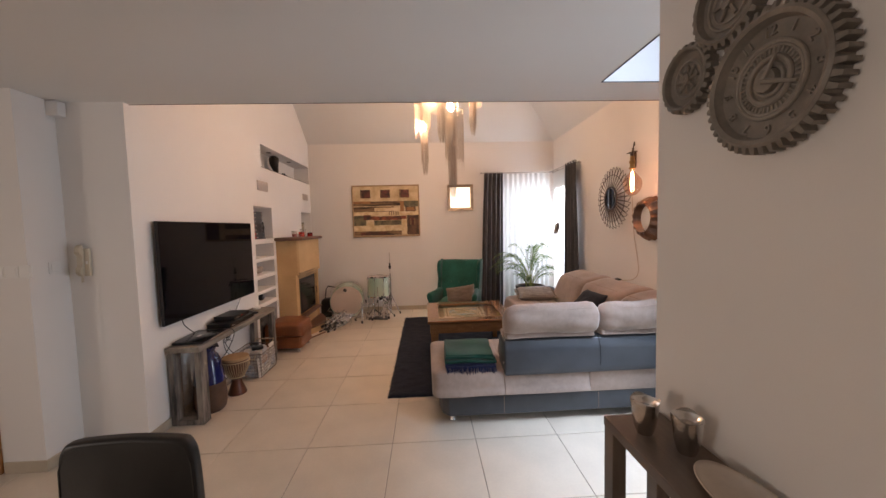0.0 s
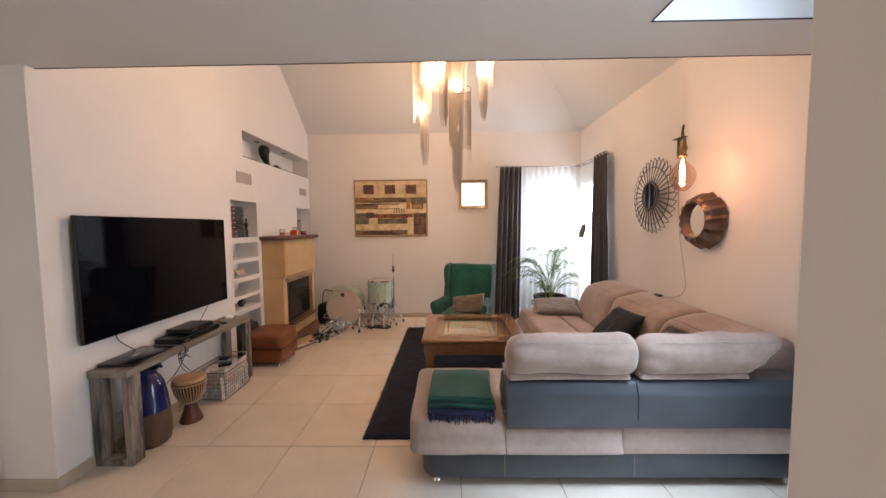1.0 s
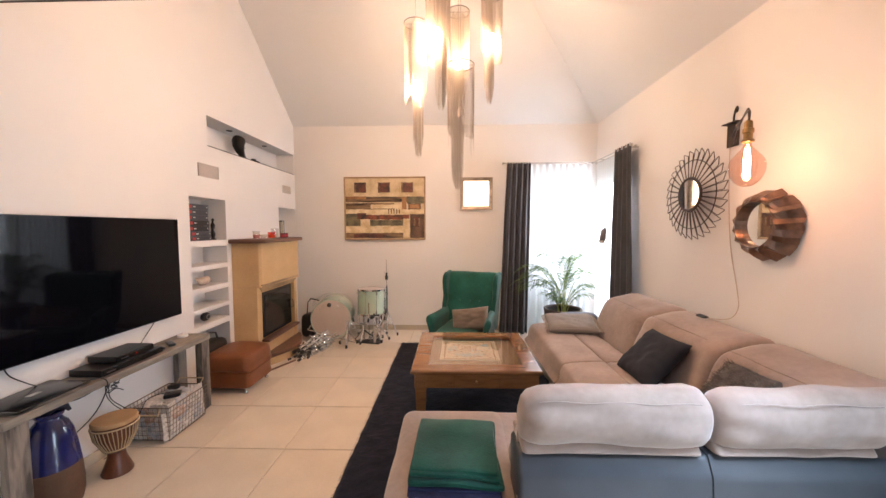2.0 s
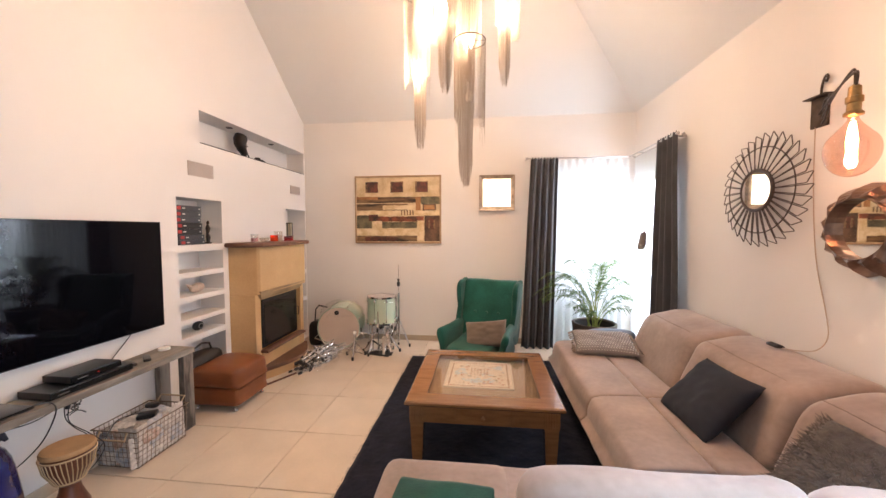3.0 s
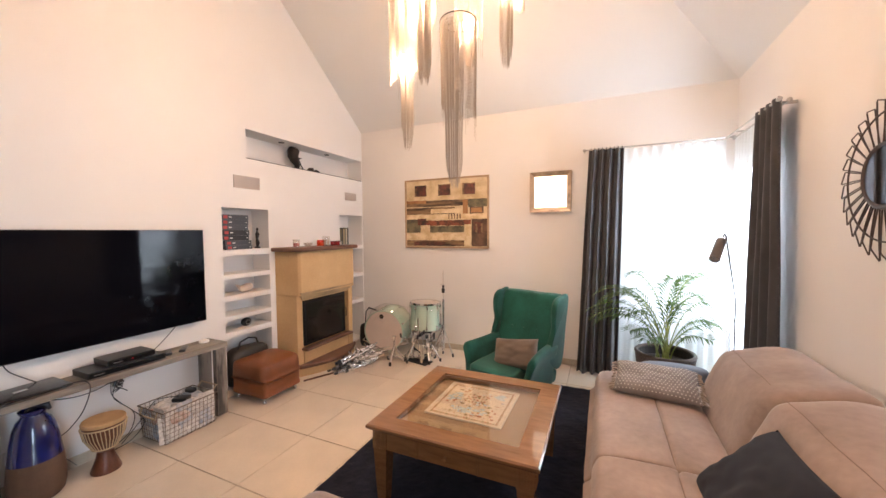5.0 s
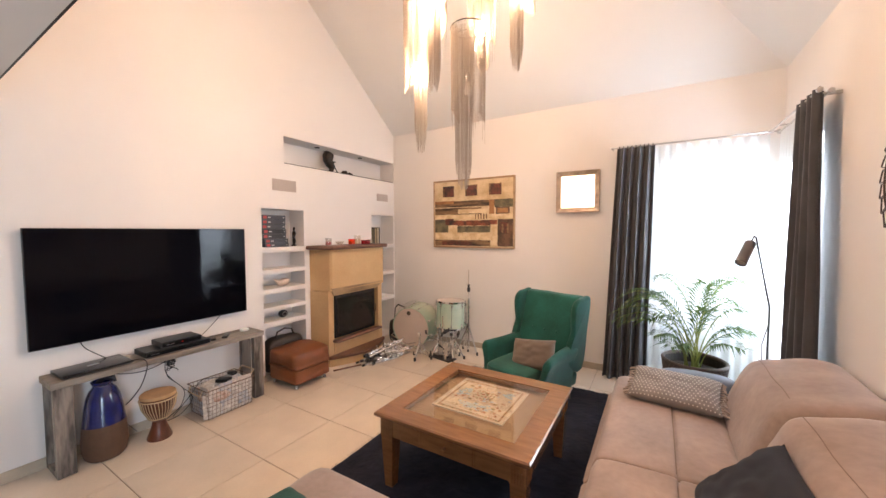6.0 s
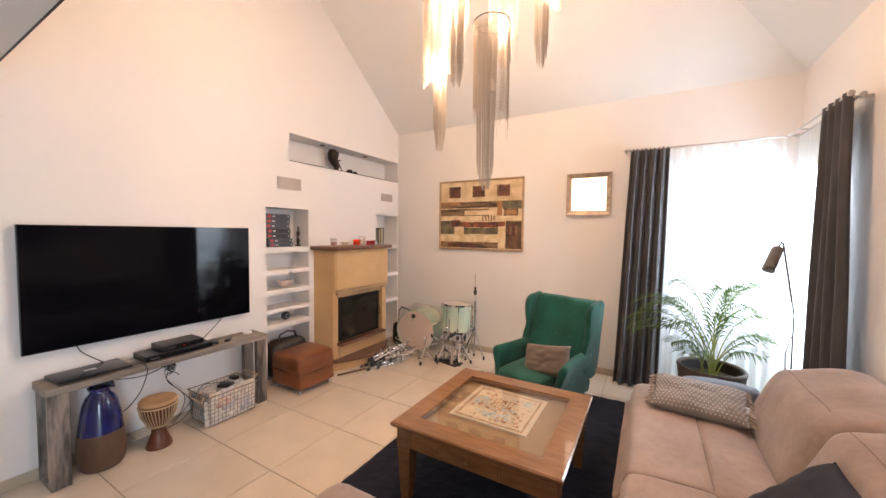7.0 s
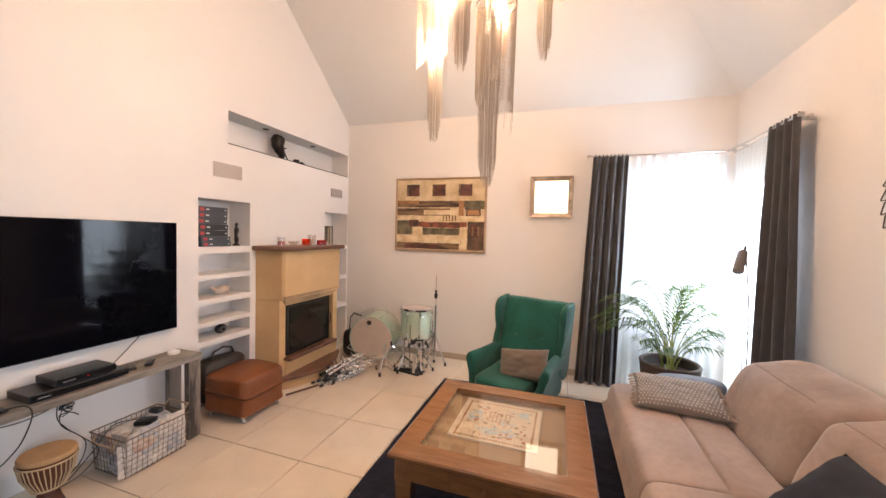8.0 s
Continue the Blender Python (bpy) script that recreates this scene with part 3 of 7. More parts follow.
# ---- coffee table ----
def make_table():
    at = (1.447, 6.30, 0.018)
    t = thing("coffee_table", at, "square cherry wood coffee table with glass display top", "coffee table")
    h = 0.492
    z1 = 0.482
    W2, INN = h, 0.365
    # mitred top boards
    for k in range(4):
        bm = mesh()
        lay = ((z1 - 0.034, 0.012), (z1 - 0.022, 0.0), (z1 - 0.008, 0.0), (z1, 0.008))
        o = [[bm.verts.new((x * (W2 - d), -(W2 - d), z)) for x in (-1, 1)] for z, d in lay]
        i = [[bm.verts.new((x * INN, -INN, z)) for x in (-1, 1)] for z, d in lay]
        for q in (o, i):
            for a, b in zip(q, q[1:]):
                bm.faces.new((a[0], a[1], b[1], b[0]))
        bm.faces.new((o[-1][0], o[-1][1], i[-1][1], i[-1][0]))
        bm.faces.new((o[0][0], o[0][1], i[0][1], i[0][0]))
        for s in (0, 1):
            bm.faces.new([q[s] for q in o] + [q[s] for q in reversed(i)])
        bmesh.ops.recalc_face_normals(bm, faces=bm.faces)
        bmesh.ops.rotate(bm, verts=bm.verts, cent=(0, 0, 0), matrix=Matrix.Rotation(radians(90 * k), 3, "Z"))
        part("top_board", bm, TABLEWOOD, t)
    g = part("glass_pane", boxed(-INN + 0.002, INN - 0.002, -INN + 0.002, INN - 0.002, z1 - 0.012, z1 - 0.005), TABLEGLASS, t, "clear glass pane set in the top")
    g.visible_shadow = False
    INNER = mat("display_tray_wood", (0.36, 0.23, 0.13), 0.55, col2=(0.27, 0.165, 0.09), scale=8, stretch=(8, 1, 1))
    part("display_tray", boxed(-0.45, 0.45, -0.45, 0.45, z1 - 0.065, z1 - 0.05), INNER, t, "display tray under the glass")
    # aprons with panels, a drawer on each face across the room
    for k in range(4):
        rot = Matrix.Rotation(radians(90 * k), 3, "Z")
        bm = boxed(-0.372, 0.372, -0.458, -0.44, z1 - 0.145, z1 - 0.035)
        bmesh.ops.rotate(bm, verts=bm.verts, cent=(0, 0, 0), matrix=rot)
        a = part("apron", bm, TABLEWOOD, t)
        if k % 2 == 0:
            bm = boxed(-0.17, 0.17, -0.466, -0.456, z1 - 0.139, z1 - 0.041, bevel=0.003)
            bmesh.ops.rotate(bm, verts=bm.verts, cent=(0, 0, 0), matrix=rot)
            d = part("drawer", bm, TABLEWOOD, t)
            bm = lathe(mesh(), [(0.0, 0), (0.008, 0.0), (0.007, 0.012), (0.013, 0.02), (0.012, 0.028), (0.0, 0.031)], (0, -0.466, z1 - 0.09), 16, Matrix.Rotation(radians(90), 4, "X"))
            bmesh.ops.rotate(bm, verts=bm.verts, cent=(0, 0, 0), matrix=rot)
            part("knob", bm, TABLEWOOD, d, smooth=True)
            for s in (-1, 1):
                bm = boxed(s * 0.178 - 0.005, s * 0.178 + 0.005, -0.463, -0.455, z1 - 0.145, z1 - 0.036, bevel=0.001)
                bmesh.ops.rotate(bm, verts=bm.verts, cent=(0, 0, 0), matrix=rot)
                part("divider", bm, TABLEWOOD, t)
    for sx in (-1, 1):
        for sy in (-1, 1):
            cx, cy = sx * 0.418, sy * 0.418
            bm = boxed(cx - 0.046, cx + 0.046, cy - 0.046, cy + 0.046, z1 - 0.15, z1 - 0.034, bevel=0.002)
            rings = []
            for z, w in ((z1 - 0.15, 0.042), (z1 - 0.30, 0.036), (0.0, 0.027)):
                rings.append([bm.verts.new((cx + a * w, cy + b * w, z)) for a, b in ((-1, -1), (1, -1), (1, 1), (-1, 1))])
            for a, b in zip(rings, rings[1:]):
                for i in range(4):
                    bm.faces.new((a[i], b[i], b[(i + 1) % 4], a[(i + 1) % 4]))
            bm.faces.new(rings[-1])
            leg = part("leg", bm, TABLEWOOD, t, "tapered leg with a fluted block")
            for i in range(5):
                o = -0.03 + 0.015 * i
                for u, v in ((o, -0.046), (o, 0.046), (-0.046, o), (0.046, o)):
                    part("flute", tube(mesh(), [(cx + u, cy + v, z1 - 0.14), (cx + u, cy + v, z1 - 0.045)], 0.005, 6), TABLEWOOD, leg)
    return z1 + at[2]


make_table()


# ---- wing armchair ----
def make_armchair():
    at = (1.405, 7.50, 0)
    c = thing("wing_armchair", at, "green velvet wing armchair with buttoned back", "armchair", turn=-20)
    # seat
    part("seat_frame", boxed(-0.36, 0.36, -0.26, 0.36, 0.15, 0.28, bevel=0.03, segs=3), VELVET, c, smooth=True)
    part("seat_cushion", bolster(mesh(), [(-0.33, 0.28), (-0.355, 0.335), (-0.32, 0.385), (0.0, 0.41), (0.24, 0.40), (0.26, 0.33), (0.2, 0.275), (-0.2, 0.27)], "x", -0.265, 0.265, 0.05, 8), VELVET, c, smooth=True)
    b = part("backrest", bolster(mesh(), [(0.17, 0.33), (0.19, 0.55), (0.24, 0.80), (0.275, 0.985), (0.31, 1.005), (0.36, 0.995), (0.39, 0.80), (0.37, 0.50), (0.34, 0.2), (0.22, 0.2)], "x", -0.335, 0.335, 0.03, 10), VELVET, c, smooth=True)
    for x, z in ((-0.15, 0.65), (0.0, 0.65), (0.15, 0.65)):
        part("button", lathe(mesh(), [(0.0, 0.012), (0.010, 0.009), (0.014, 0.0), (0.0, -0.004)], (x, 0.2065, z), 12, Matrix.Rotation(radians(100), 4, "X")), VELVET, b, smooth=True)
    # wings and arms, one panel a side
    for s in (-1, 1):
        wing = [(0.38, 0.30), (0.39, 0.75), (0.37, 1.0), (0.27, 1.01), (0.175, 0.995), (0.13, 0.93), (0.14, 0.80), (0.165, 0.68), (0.13, 0.56), (0.12, 0.40)]
        x0, x1 = sorted((s * 0.325, s * 0.385))
        part("wing", bolster(mesh(), wing, "x", x0, x1, 0.022, 3, wob=0.002), VELVET, c, smooth=True)
        # rolled arm
        cx = s * 0.345
        arm = [(cx - 0.055, 0.33), (cx - 0.06, 0.46), (cx - 0.062, 0.515), (cx - 0.035, 0.555), (cx + 0.0, 0.565), (cx + 0.04, 0.552), (cx + 0.064, 0.512), (cx + 0.05, 0.44), (cx + 0.04, 0.28), (cx + 0.03, 0.16), (cx - 0.04, 0.16)]
        if s < 0:
            arm = [(2 * cx - x, z) for x, z in arm]
        bm = bolster(mesh(), arm, "y", -0.255, 0.25, 0.025, 10, wob=0.003)
        for v in bm.verts:
            k = max(0.0, 0.15 - v.co.y) / 0.4
            v.co.x = cx + (v.co.x - cx) * (0.82 - 0.1 * k) + s * 0.065 * k * k * max(0.0, v.co.z - 0.2) / 0.36
            v.co.z -= 0.03 * k * (v.co.z > 0.4)
        part("arm", bm, VELVET, c, smooth=True)
    LEG = mat("dark_leg_wood", (0.05, 0.025, 0.012), 0.4)
    for x, y in ((-0.27, -0.25), (0.27, -0.25), (-0.26, 0.26), (0.26, 0.26)):
        part("leg", lathe(mesh(), [(0.014, 0), (0.016, 0.01), (0.024, 0.16)], (x, y, 0), 12), LEG, c, smooth=True)
    # the shell leans back and narrows towards the floor
    for ob in c.children_recursive:
        if not ob.name.startswith("leg"):
            for v in ob.data.vertices:
                v.co = Vector((v.co.x * (0.84 + 0.11 * v.co.z), v.co.y + 0.15 * (v.co.z - 0.42), v.co.z * 0.972))
    p = thing("lumbar_pillow", (1.475, 7.37, 0.345), "plain taupe lumbar pillow on the green armchair", "pillow")
    part("pillow_case", pillow(mesh(), 0.46, 0.28, 0.13, pose(0, 0, 0.135, 66, -10, -19), 2), BEIGECLOTH, p, smooth="all")


make_armchair()


# ---- television ----
def make_tv():
    at = (-1.06, 5.475, 1.23)
    tv = thing("television", at, "large black flat screen television mounted on the white wall", "television")
    part("screen", boxed(-0.003, 0.0, -0.716, 0.716, -0.398, 0.402), mat("tv_screen", (0.003, 0.003, 0.005), 0.04, var=0.1, bump=0, spec=0.12), tv, "glossy black switched-off screen")
    part("housing", boxed(-0.03, -0.003, -0.7205, 0.7205, -0.406, 0.406, bevel=0.003), BLACK, tv)
    part("back_box", boxed(-0.05, -0.03, -0.45, 0.45, -0.36, 0.1, bevel=0.006), BLACK, tv)
    part("wall_bracket", boxed(-0.062, -0.05, -0.22, 0.22, -0.15, 0.15), DARKMETAL, tv)


make_tv()


# ---- fireplace ----
def make_fireplace():
    at = (-1.0, 7.53, 0)
    f = thing("fireplace", at, "ochre plastered fireplace with glass door and brown stone mantel", "fireplace")
    P = lambda name, bm, m, label="", smooth=False, parent=None: part(name, bm, m, parent or f, label, smooth, world_at=at)
    F = -0.845
    plan = [(LX + 0.002, 6.995), (F - 0.02, 7.075), (F, 7.10), (F + 0.03, 7.955), (F + 0.02, 7.985), (LX + 0.002, 8.05)]
    # body in four blocks round the fire opening
    P("body", extrude_profile(mesh(), plan, "z", 0.90, 1.395, bevel=0.006), FIREPLASTER, "ochre plastered chimney breast")
    lower = [(x - (0.03 if x > -1 else 0), y) for x, y in plan]
    P("body", extrude_profile(mesh(), [lower[0], lower[1], (F - 0.03, 7.14), (LX + 0.002, 7.14)], "z", 0.0, 0.90, bevel=0.004), FIREPLASTER)
    P("body", extrude_profile(mesh(), [(LX + 0.002, 7.90), (F - 0.005, 7.90), lower[4], lower[5]], "z", 0.0, 0.90, bevel=0.004), FIREPLASTER)
    P("body", boxed(LX + 0.002, F - 0.02, 7.14, 7.90, 0.0, 0.285), FIREPLASTER)
    P("body", boxed(LX + 0.002, F - 0.02, 7.14, 7.90, 0.84, 0.90), FIREPLASTER)
    # splayed lip over the opening
    bm = mesh()
    bot = [bm.verts.new(v) for v in ((F - 0.02, 7.13, 0.845), (F - 0.02, 7.91, 0.845), (F - 0.10, 7.91, 0.845), (F - 0.10, 7.13, 0.845))]
    top = [bm.verts.new(v) for v in ((F + 0.012, 7.085, 0.935), (F + 0.035, 7.96, 0.935), (F - 0.08, 7.96, 0.935), (F - 0.08, 7.085, 0.935))]
    for i in range(4):
        bm.faces.new((bot[i], bot[(i + 1) % 4], top[(i + 1) % 4], top[i]))
    bm.faces.new(top)
    bm.faces.new(bot[::-1])
    bmesh.ops.recalc_face_normals(bm, faces=bm.faces)
    P("lip", bm, mat("sooty_sandstone", (0.52, 0.36, 0.19), 0.85, col2=(0.24, 0.17, 0.10), scale=5, bump=0.15), "soot-stained splayed lip")
    d = P("fire_door", boxed(F - 0.06, F - 0.035, 7.165, 7.865, 0.315, 0.835, bevel=0.004), DARKMETAL, "black metal fire door")
    P("fire_glass", boxed(F - 0.034, F - 0.031, 7.20, 7.83, 0.35, 0.80), FIREGLASS, "sooty dark glass", parent=d)
    P("handle", tube(mesh(), [(F - 0.035, 7.85, 0.52), (F - 0.005, 7.85, 0.52), (F - 0.005, 7.85, 0.62), (F - 0.035, 7.85, 0.62)], 0.005, 8), DARKMETAL, parent=d)
    P("sill", boxed(F - 0.04, F + 0.05, 7.12, 7.92, 0.275, 0.305, bevel=0.008), MANTEL, "brown stone sill")
    pts = [(F - 0.02, 7.04)] + [(F + 0.015 + 0.18 * math.sin(math.pi * i / 14), 7.05 + 0.96 * i / 14) for i in range(15)] + [(F - 0.02, 8.02)]
    P("hearth", extrude_profile(mesh(), pts, "z", 0.09, 0.13, bevel=0.008), MANTEL, "curved brown stone hearth")
    P("hearth_step", extrude_profile(mesh(), [(x - 0.03, y) for x, y in pts], "z", 0.0, 0.09), FIREPLASTER)
    P("mantel", extrude_profile(mesh(), [(LX + 0.002, 6.94), (F - 0.03, 6.97), (F + 0.02, 7.0), (F + 0.075, 7.05), (F + 0.085, 7.98), (F + 0.06, 8.035), (LX + 0.002, 8.06)], "z", 1.397, 1.442, bevel=0.014, segs=3), MANTEL, "brown stone mantel shelf", True)


make_fireplace()


# ---- curtains and rods ----
def hanging(bm, path, z0, z1, folds, depth, seed=0, nz=26, flare=0.0, lean=0.0):
    """Cloth in folds along a straight path of two points; it gathers a little at the top."""
    a, b = Vector(path[0]), Vector(path[1])
    d = (b - a)
    n = Vector((-d.y, d.x)).normalized()

    def f(u, v):
        z = z0 + (z1 - z0) * v
        k = (1 - v)
        ph = folds * 2 * math.pi * u
        w = depth * (0.55 + 0.45 * k) * (math.sin(ph + 0.5 * noise.noise((u * 4, v * 2, seed))) + 0.35 * noise.noise((u * folds * 1.3, v * 2.2, seed + 7)))
        s = u + 0.025 * noise.noise((u * 5, v * 2.5, seed + 3))
        s = 0.5 + (s - 0.5) * (1 + flare * k)
        p = a + d * (s + lean * k) + n * w
        return Vector((p.x, p.y, z))
    return sheet(bm, f, int(folds * 14), nz)


def curtain(path, z0, z1, folds, depth, label, seed, flare=0.0, lean=0.0):
    m = (Vector(path[0]) + Vector(path[1])) / 2
    at = (m.x, m.y, z0)
    c = thing("curtain", at, label, "curtain", "curtains")
    cloth = part("cloth", hanging(mesh(), path, z0, z1, folds, depth, seed, flare=flare, lean=lean), CURTAIN, c, smooth="all", world_at=at)
    md = cloth.modifiers.new("thick", "SOLIDIFY")
    md.thickness = 0.003
    d = (Vector(path[1]) - Vector(path[0]))
    n = Vector((-d.y, d.x)).normalized()
    bm = mesh()
    for i in range(int(folds * 2)):
        p = Vector(path[0]) + d * ((i + 0.5) / (folds * 2))
        tube(bm, [(p.x, p.y, z1 - 0.03), (p.x, p.y, z1 + 0.02)], 0.004, 6)
    tagged(part("hook_tape", bm, DARKMETAL, c, world_at=at), kind="stuff")


curtain(((2.05, 8.40), (2.39, 8.40)), 0.01, 2.475, 4.5, 0.046, "long charcoal curtain beside the corner window", 1, 0.2, -0.2)
curtain(((3.285, 7.36), (3.285, 7.76)), 0.01, 2.50, 4, 0.056, "long charcoal curtain by the corner sofa's end", 5, 0.55, -0.13)
curtain(((3.32, 4.30), (3.32, 4.71)), 0.01, LOW - 0.022, 5, 0.045, "long charcoal curtain beside the patio door", 9, 0.06)


def sheer(path, label, seed):
    m = (Vector(path[0]) + Vector(path[1])) / 2
    at = (m.x, m.y, 0.01)
    c = thing("sheer_curtain", at, label, "curtain", "sheer curtains")
    part("cloth", hanging(mesh(), path, 0.01, 2.47, 10, 0.018, seed), SHEER, c, smooth="all", world_at=at)


sheer(((2.30, 8.46), (3.26, 8.46)), "white translucent sheer curtain over the garden window", 21)
sheer(((3.335, 7.70), (3.335, 8.44)), "white translucent sheer curtain over the side window", 22)


def rod(pts, label):
    at = pts[0]
    r = thing("curtain_rod", at, label, "curtain rod")
    part("bar", tube(mesh(), pts, 0.008, 10), STEEL, r, smooth=True, world_at=at)
    for p, q in ((pts[0], pts[1]), (pts[-1], pts[-2])):
        d = (Vector(p) - Vector(q)).normalized()
        part("finial", tube(mesh(), [Vector(p), Vector(p) + d * 0.012, Vector(p) + d * 0.03, Vector(p) + d * 0.036], [0.009, 0.016, 0.016, 0.004], 12), STEEL, r, smooth=True, world_at=at)
    return r, at


r, at = rod([(2.02, 8.42, 2.485), (3.30, 8.42, 2.485)], "slim metal curtain rod on the back wall")
for x in (2.0, 2.65, 3.2):
    part("bracket", tube(mesh(), [(x, 8.42, 2.485), (x, 8.546, 2.485)], 0.006, 8), STEEL, r, world_at=at)
for dx, dz, nm in ((0.0, 0, "a"), (0.055, -0.012, "b")):
    r, at = rod([(3.27 + dx, 7.35 + 0.2 * dx, 2.485 + dz), (3.27 + dx, 8.40, 2.485 + dz)], "slim metal curtain rod beside the white wall")
    for y in (7.42, 8.2):
        part("bracket", tube(mesh(), [(3.27 + dx, y, 2.485 + dz), (3.401, y, 2.485 + dz)], 0.006, 8), STEEL, r, world_at=at)


# ---- needlework cloth in the table ----
def make_mat():
    at = (1.418, 6.388, 0.452)
    c = thing("embroidered_cloth", at, "cream embroidered cloth with red and blue motifs under glass", "table mat", turn=-1)
    c.scale = (0.955, 0.955, 1)
    CREAM = mat("cream_linen", (0.64, 0.52, 0.40), 0.9, var=0.12, scale=12, bump=0.2, bscale=300)
    RED, BLUE, GREEN = (mat(n, col, 0.9, var=0.3, scale=60, bump=0.1) for n, col in (("brick_red_thread", (0.40, 0.15, 0.08)), ("pale_blue_thread", (0.42, 0.53, 0.60)), ("olive_thread", (0.26, 0.20, 0.09))))
    part("linen", boxed(-0.26, 0.26, -0.255, 0.255, 0.0, 0.003, bevel=0.001), CREAM, c)
    part("edge_band", tube(mesh(), [(-0.26, -0.255, 0.002), (0.26, -0.255, 0.002), (0.26, 0.255, 0.002), (-0.26, 0.255, 0.002)], 0.006, 6, closed=True), mat("white_cord", (0.7, 0.62, 0.52), 0.9), c)
    rng = random.Random(11)
    bms = {RED: mesh(), BLUE: mesh(), GREEN: mesh()}
    for i in range(26):
        s = -0.225 + 0.45 * i / 25
        for x, y in ((s, -0.222), (s, 0.222), (-0.226, s), (0.226, s)):
            w, h = rng.uniform(0.004, 0.008), rng.uniform(0.004, 0.009)
            box(bms[RED if i % 2 else GREEN], x - w, x + w, y - h, y + h, 0.003, 0.0042)
    for cx, cy, sx, sy in ((-0.16, 0.03, 0.04, 0.07), (0.03, -0.11, 0.09, 0.035), (0.15, 0.14, 0.03, 0.04), (-0.05, -0.13, 0.05, 0.03)):
        for k in range(14):
            x, y = cx + rng.uniform(-sx, sx), cy + rng.uniform(-sy, sy)
            box(bms[BLUE], x - 0.016, x + 0.016, y - 0.008, y + 0.008, 0.003, 0.0040 + k * 2e-5)
    for k in range(70):
        x, y = rng.uniform(-0.19, 0.19), rng.uniform(-0.19, 0.19)
        w, h = rng.uniform(0.003, 0.012), rng.uniform(0.003, 0.010)
        box(bms[(RED, GREEN, RED, BLUE)[k % 4]], x - w, x + w, y - h, y + h, 0.003, 0.0046 + k * 1e-5)
    for i in range(6):
        for k in range(4):
            x, y = 0.0 + 0.026 * (i - 2.5), 0.05 + 0.034 * (k - 1.5)
            box(bms[(RED, GREEN)[(i + k) % 2]], x - 0.006, x + 0.006, y - 0.006, y + 0.006, 0.003, 0.0054)
    for i in range(60):
        # twigs of little leaves
        a, cx, cy = rng.uniform(0, 6.28), rng.choice((-0.13, 0.12, 0.02)), rng.choice((0.12, -0.02, -0.14))
        x, y = cx + rng.uniform(-0.06, 0.06), cy + rng.uniform(-0.05, 0.05)
        lathe(bms[(GREEN, RED, GREEN, BLUE)[i % 4]], [(0.0, 0.0), (0.007, 0.0006), (0.0, 0.0016)], (x, y, 0.0035), 6, Matrix.Rotation(a, 4, "Z") @ Matrix.Diagonal((1.4, 0.6, 1, 1)))
    for mm, bm in bms.items():
        tagged(part("embroidery", bm, mm, c), kind="stuff")


make_mat()


# ---- console under the television ----
def make_console():
    at = (-0.985, 5.52, 0)
    c = thing("console_bench", at, "low grey weathered wood console below the television", "console table")
    x0, x1, y0, y1, z1 = -1.112, -0.852, 4.80, 6.238, 0.642
    part("top", boxed(x0, x1, y0, y1, z1 - 0.045, z1, bevel=0.004), GREYTOP, c, world_at=at)
    for ya, yb in ((y0 + 0.012, y0 + 0.105), (y1 - 0.105, y1 - 0.012)):
        part("leg", boxed(x0 + 0.004, x0 + 0.05, ya, yb, 0.002, z1 - 0.046, bevel=0.003), GREYWOOD, c, world_at=at)
        part("leg", boxed(x1 - 0.05, x1 - 0.004, ya, yb, 0.002, z1 - 0.046, bevel=0.003), GREYWOOD, c, world_at=at)
        part("foot_rail", boxed(x0 + 0.051, x1 - 0.051, ya, yb, 0.002, 0.042, bevel=0.003), GREYWOOD, c, world_at=at)


make_console()
ZC = 0.643
GLOSSBLACK = mat("glossy_black", (0.008, 0.008, 0.009), 0.2, var=0.2, bump=0.01)


def flat_box(name, b, label, category, led=False, front=0.006):
    x0, x1, y0, y1, z0, z1 = b
    at = ((x0 + x1) / 2, (y0 + y1) / 2, z0)
    t = thing(name, at, label, category)
    part("case", boxed(x0, x1 - front, y0, y1, z0 + 0.004, z1, bevel=0.003), BLACK, t, world_at=at)
    part("front_panel", boxed(x1 - front, x1, y0 + 0.002, y1 - 0.002, z0 + 0.007, z1 - 0.004, bevel=0.002), GLOSSBLACK, t, world_at=at)
    for x in (x0 + 0.02, x1 - 0.03):
        for y in (y0 + 0.03, y1 - 0.03):
            part("foot", lathe(mesh(), [(0.009, 0), (0.009, 0.0045)], (x, y, z0), 10), BLACK, t, world_at=at)
    part("marking", boxed(x1, x1 + 0.0008, y0 + 0.03, y0 + 0.085, (z0 + z1) / 2 - 0.002, (z0 + z1) / 2 + 0.002), STEEL, t, "thin unreadable lettering", world_at=at)
    if led:
        part("display_light", boxed(x1, x1 + 0.001, (y0 + y1) / 2 - 0.003, (y0 + y1) / 2 + 0.003, (z0 + z1) / 2 - 0.001, (z0 + z1) / 2 + 0.002), glow("red_display", (1, 0.03, 0.02), 1.2), t, "glowing red display digits", world_at=at)


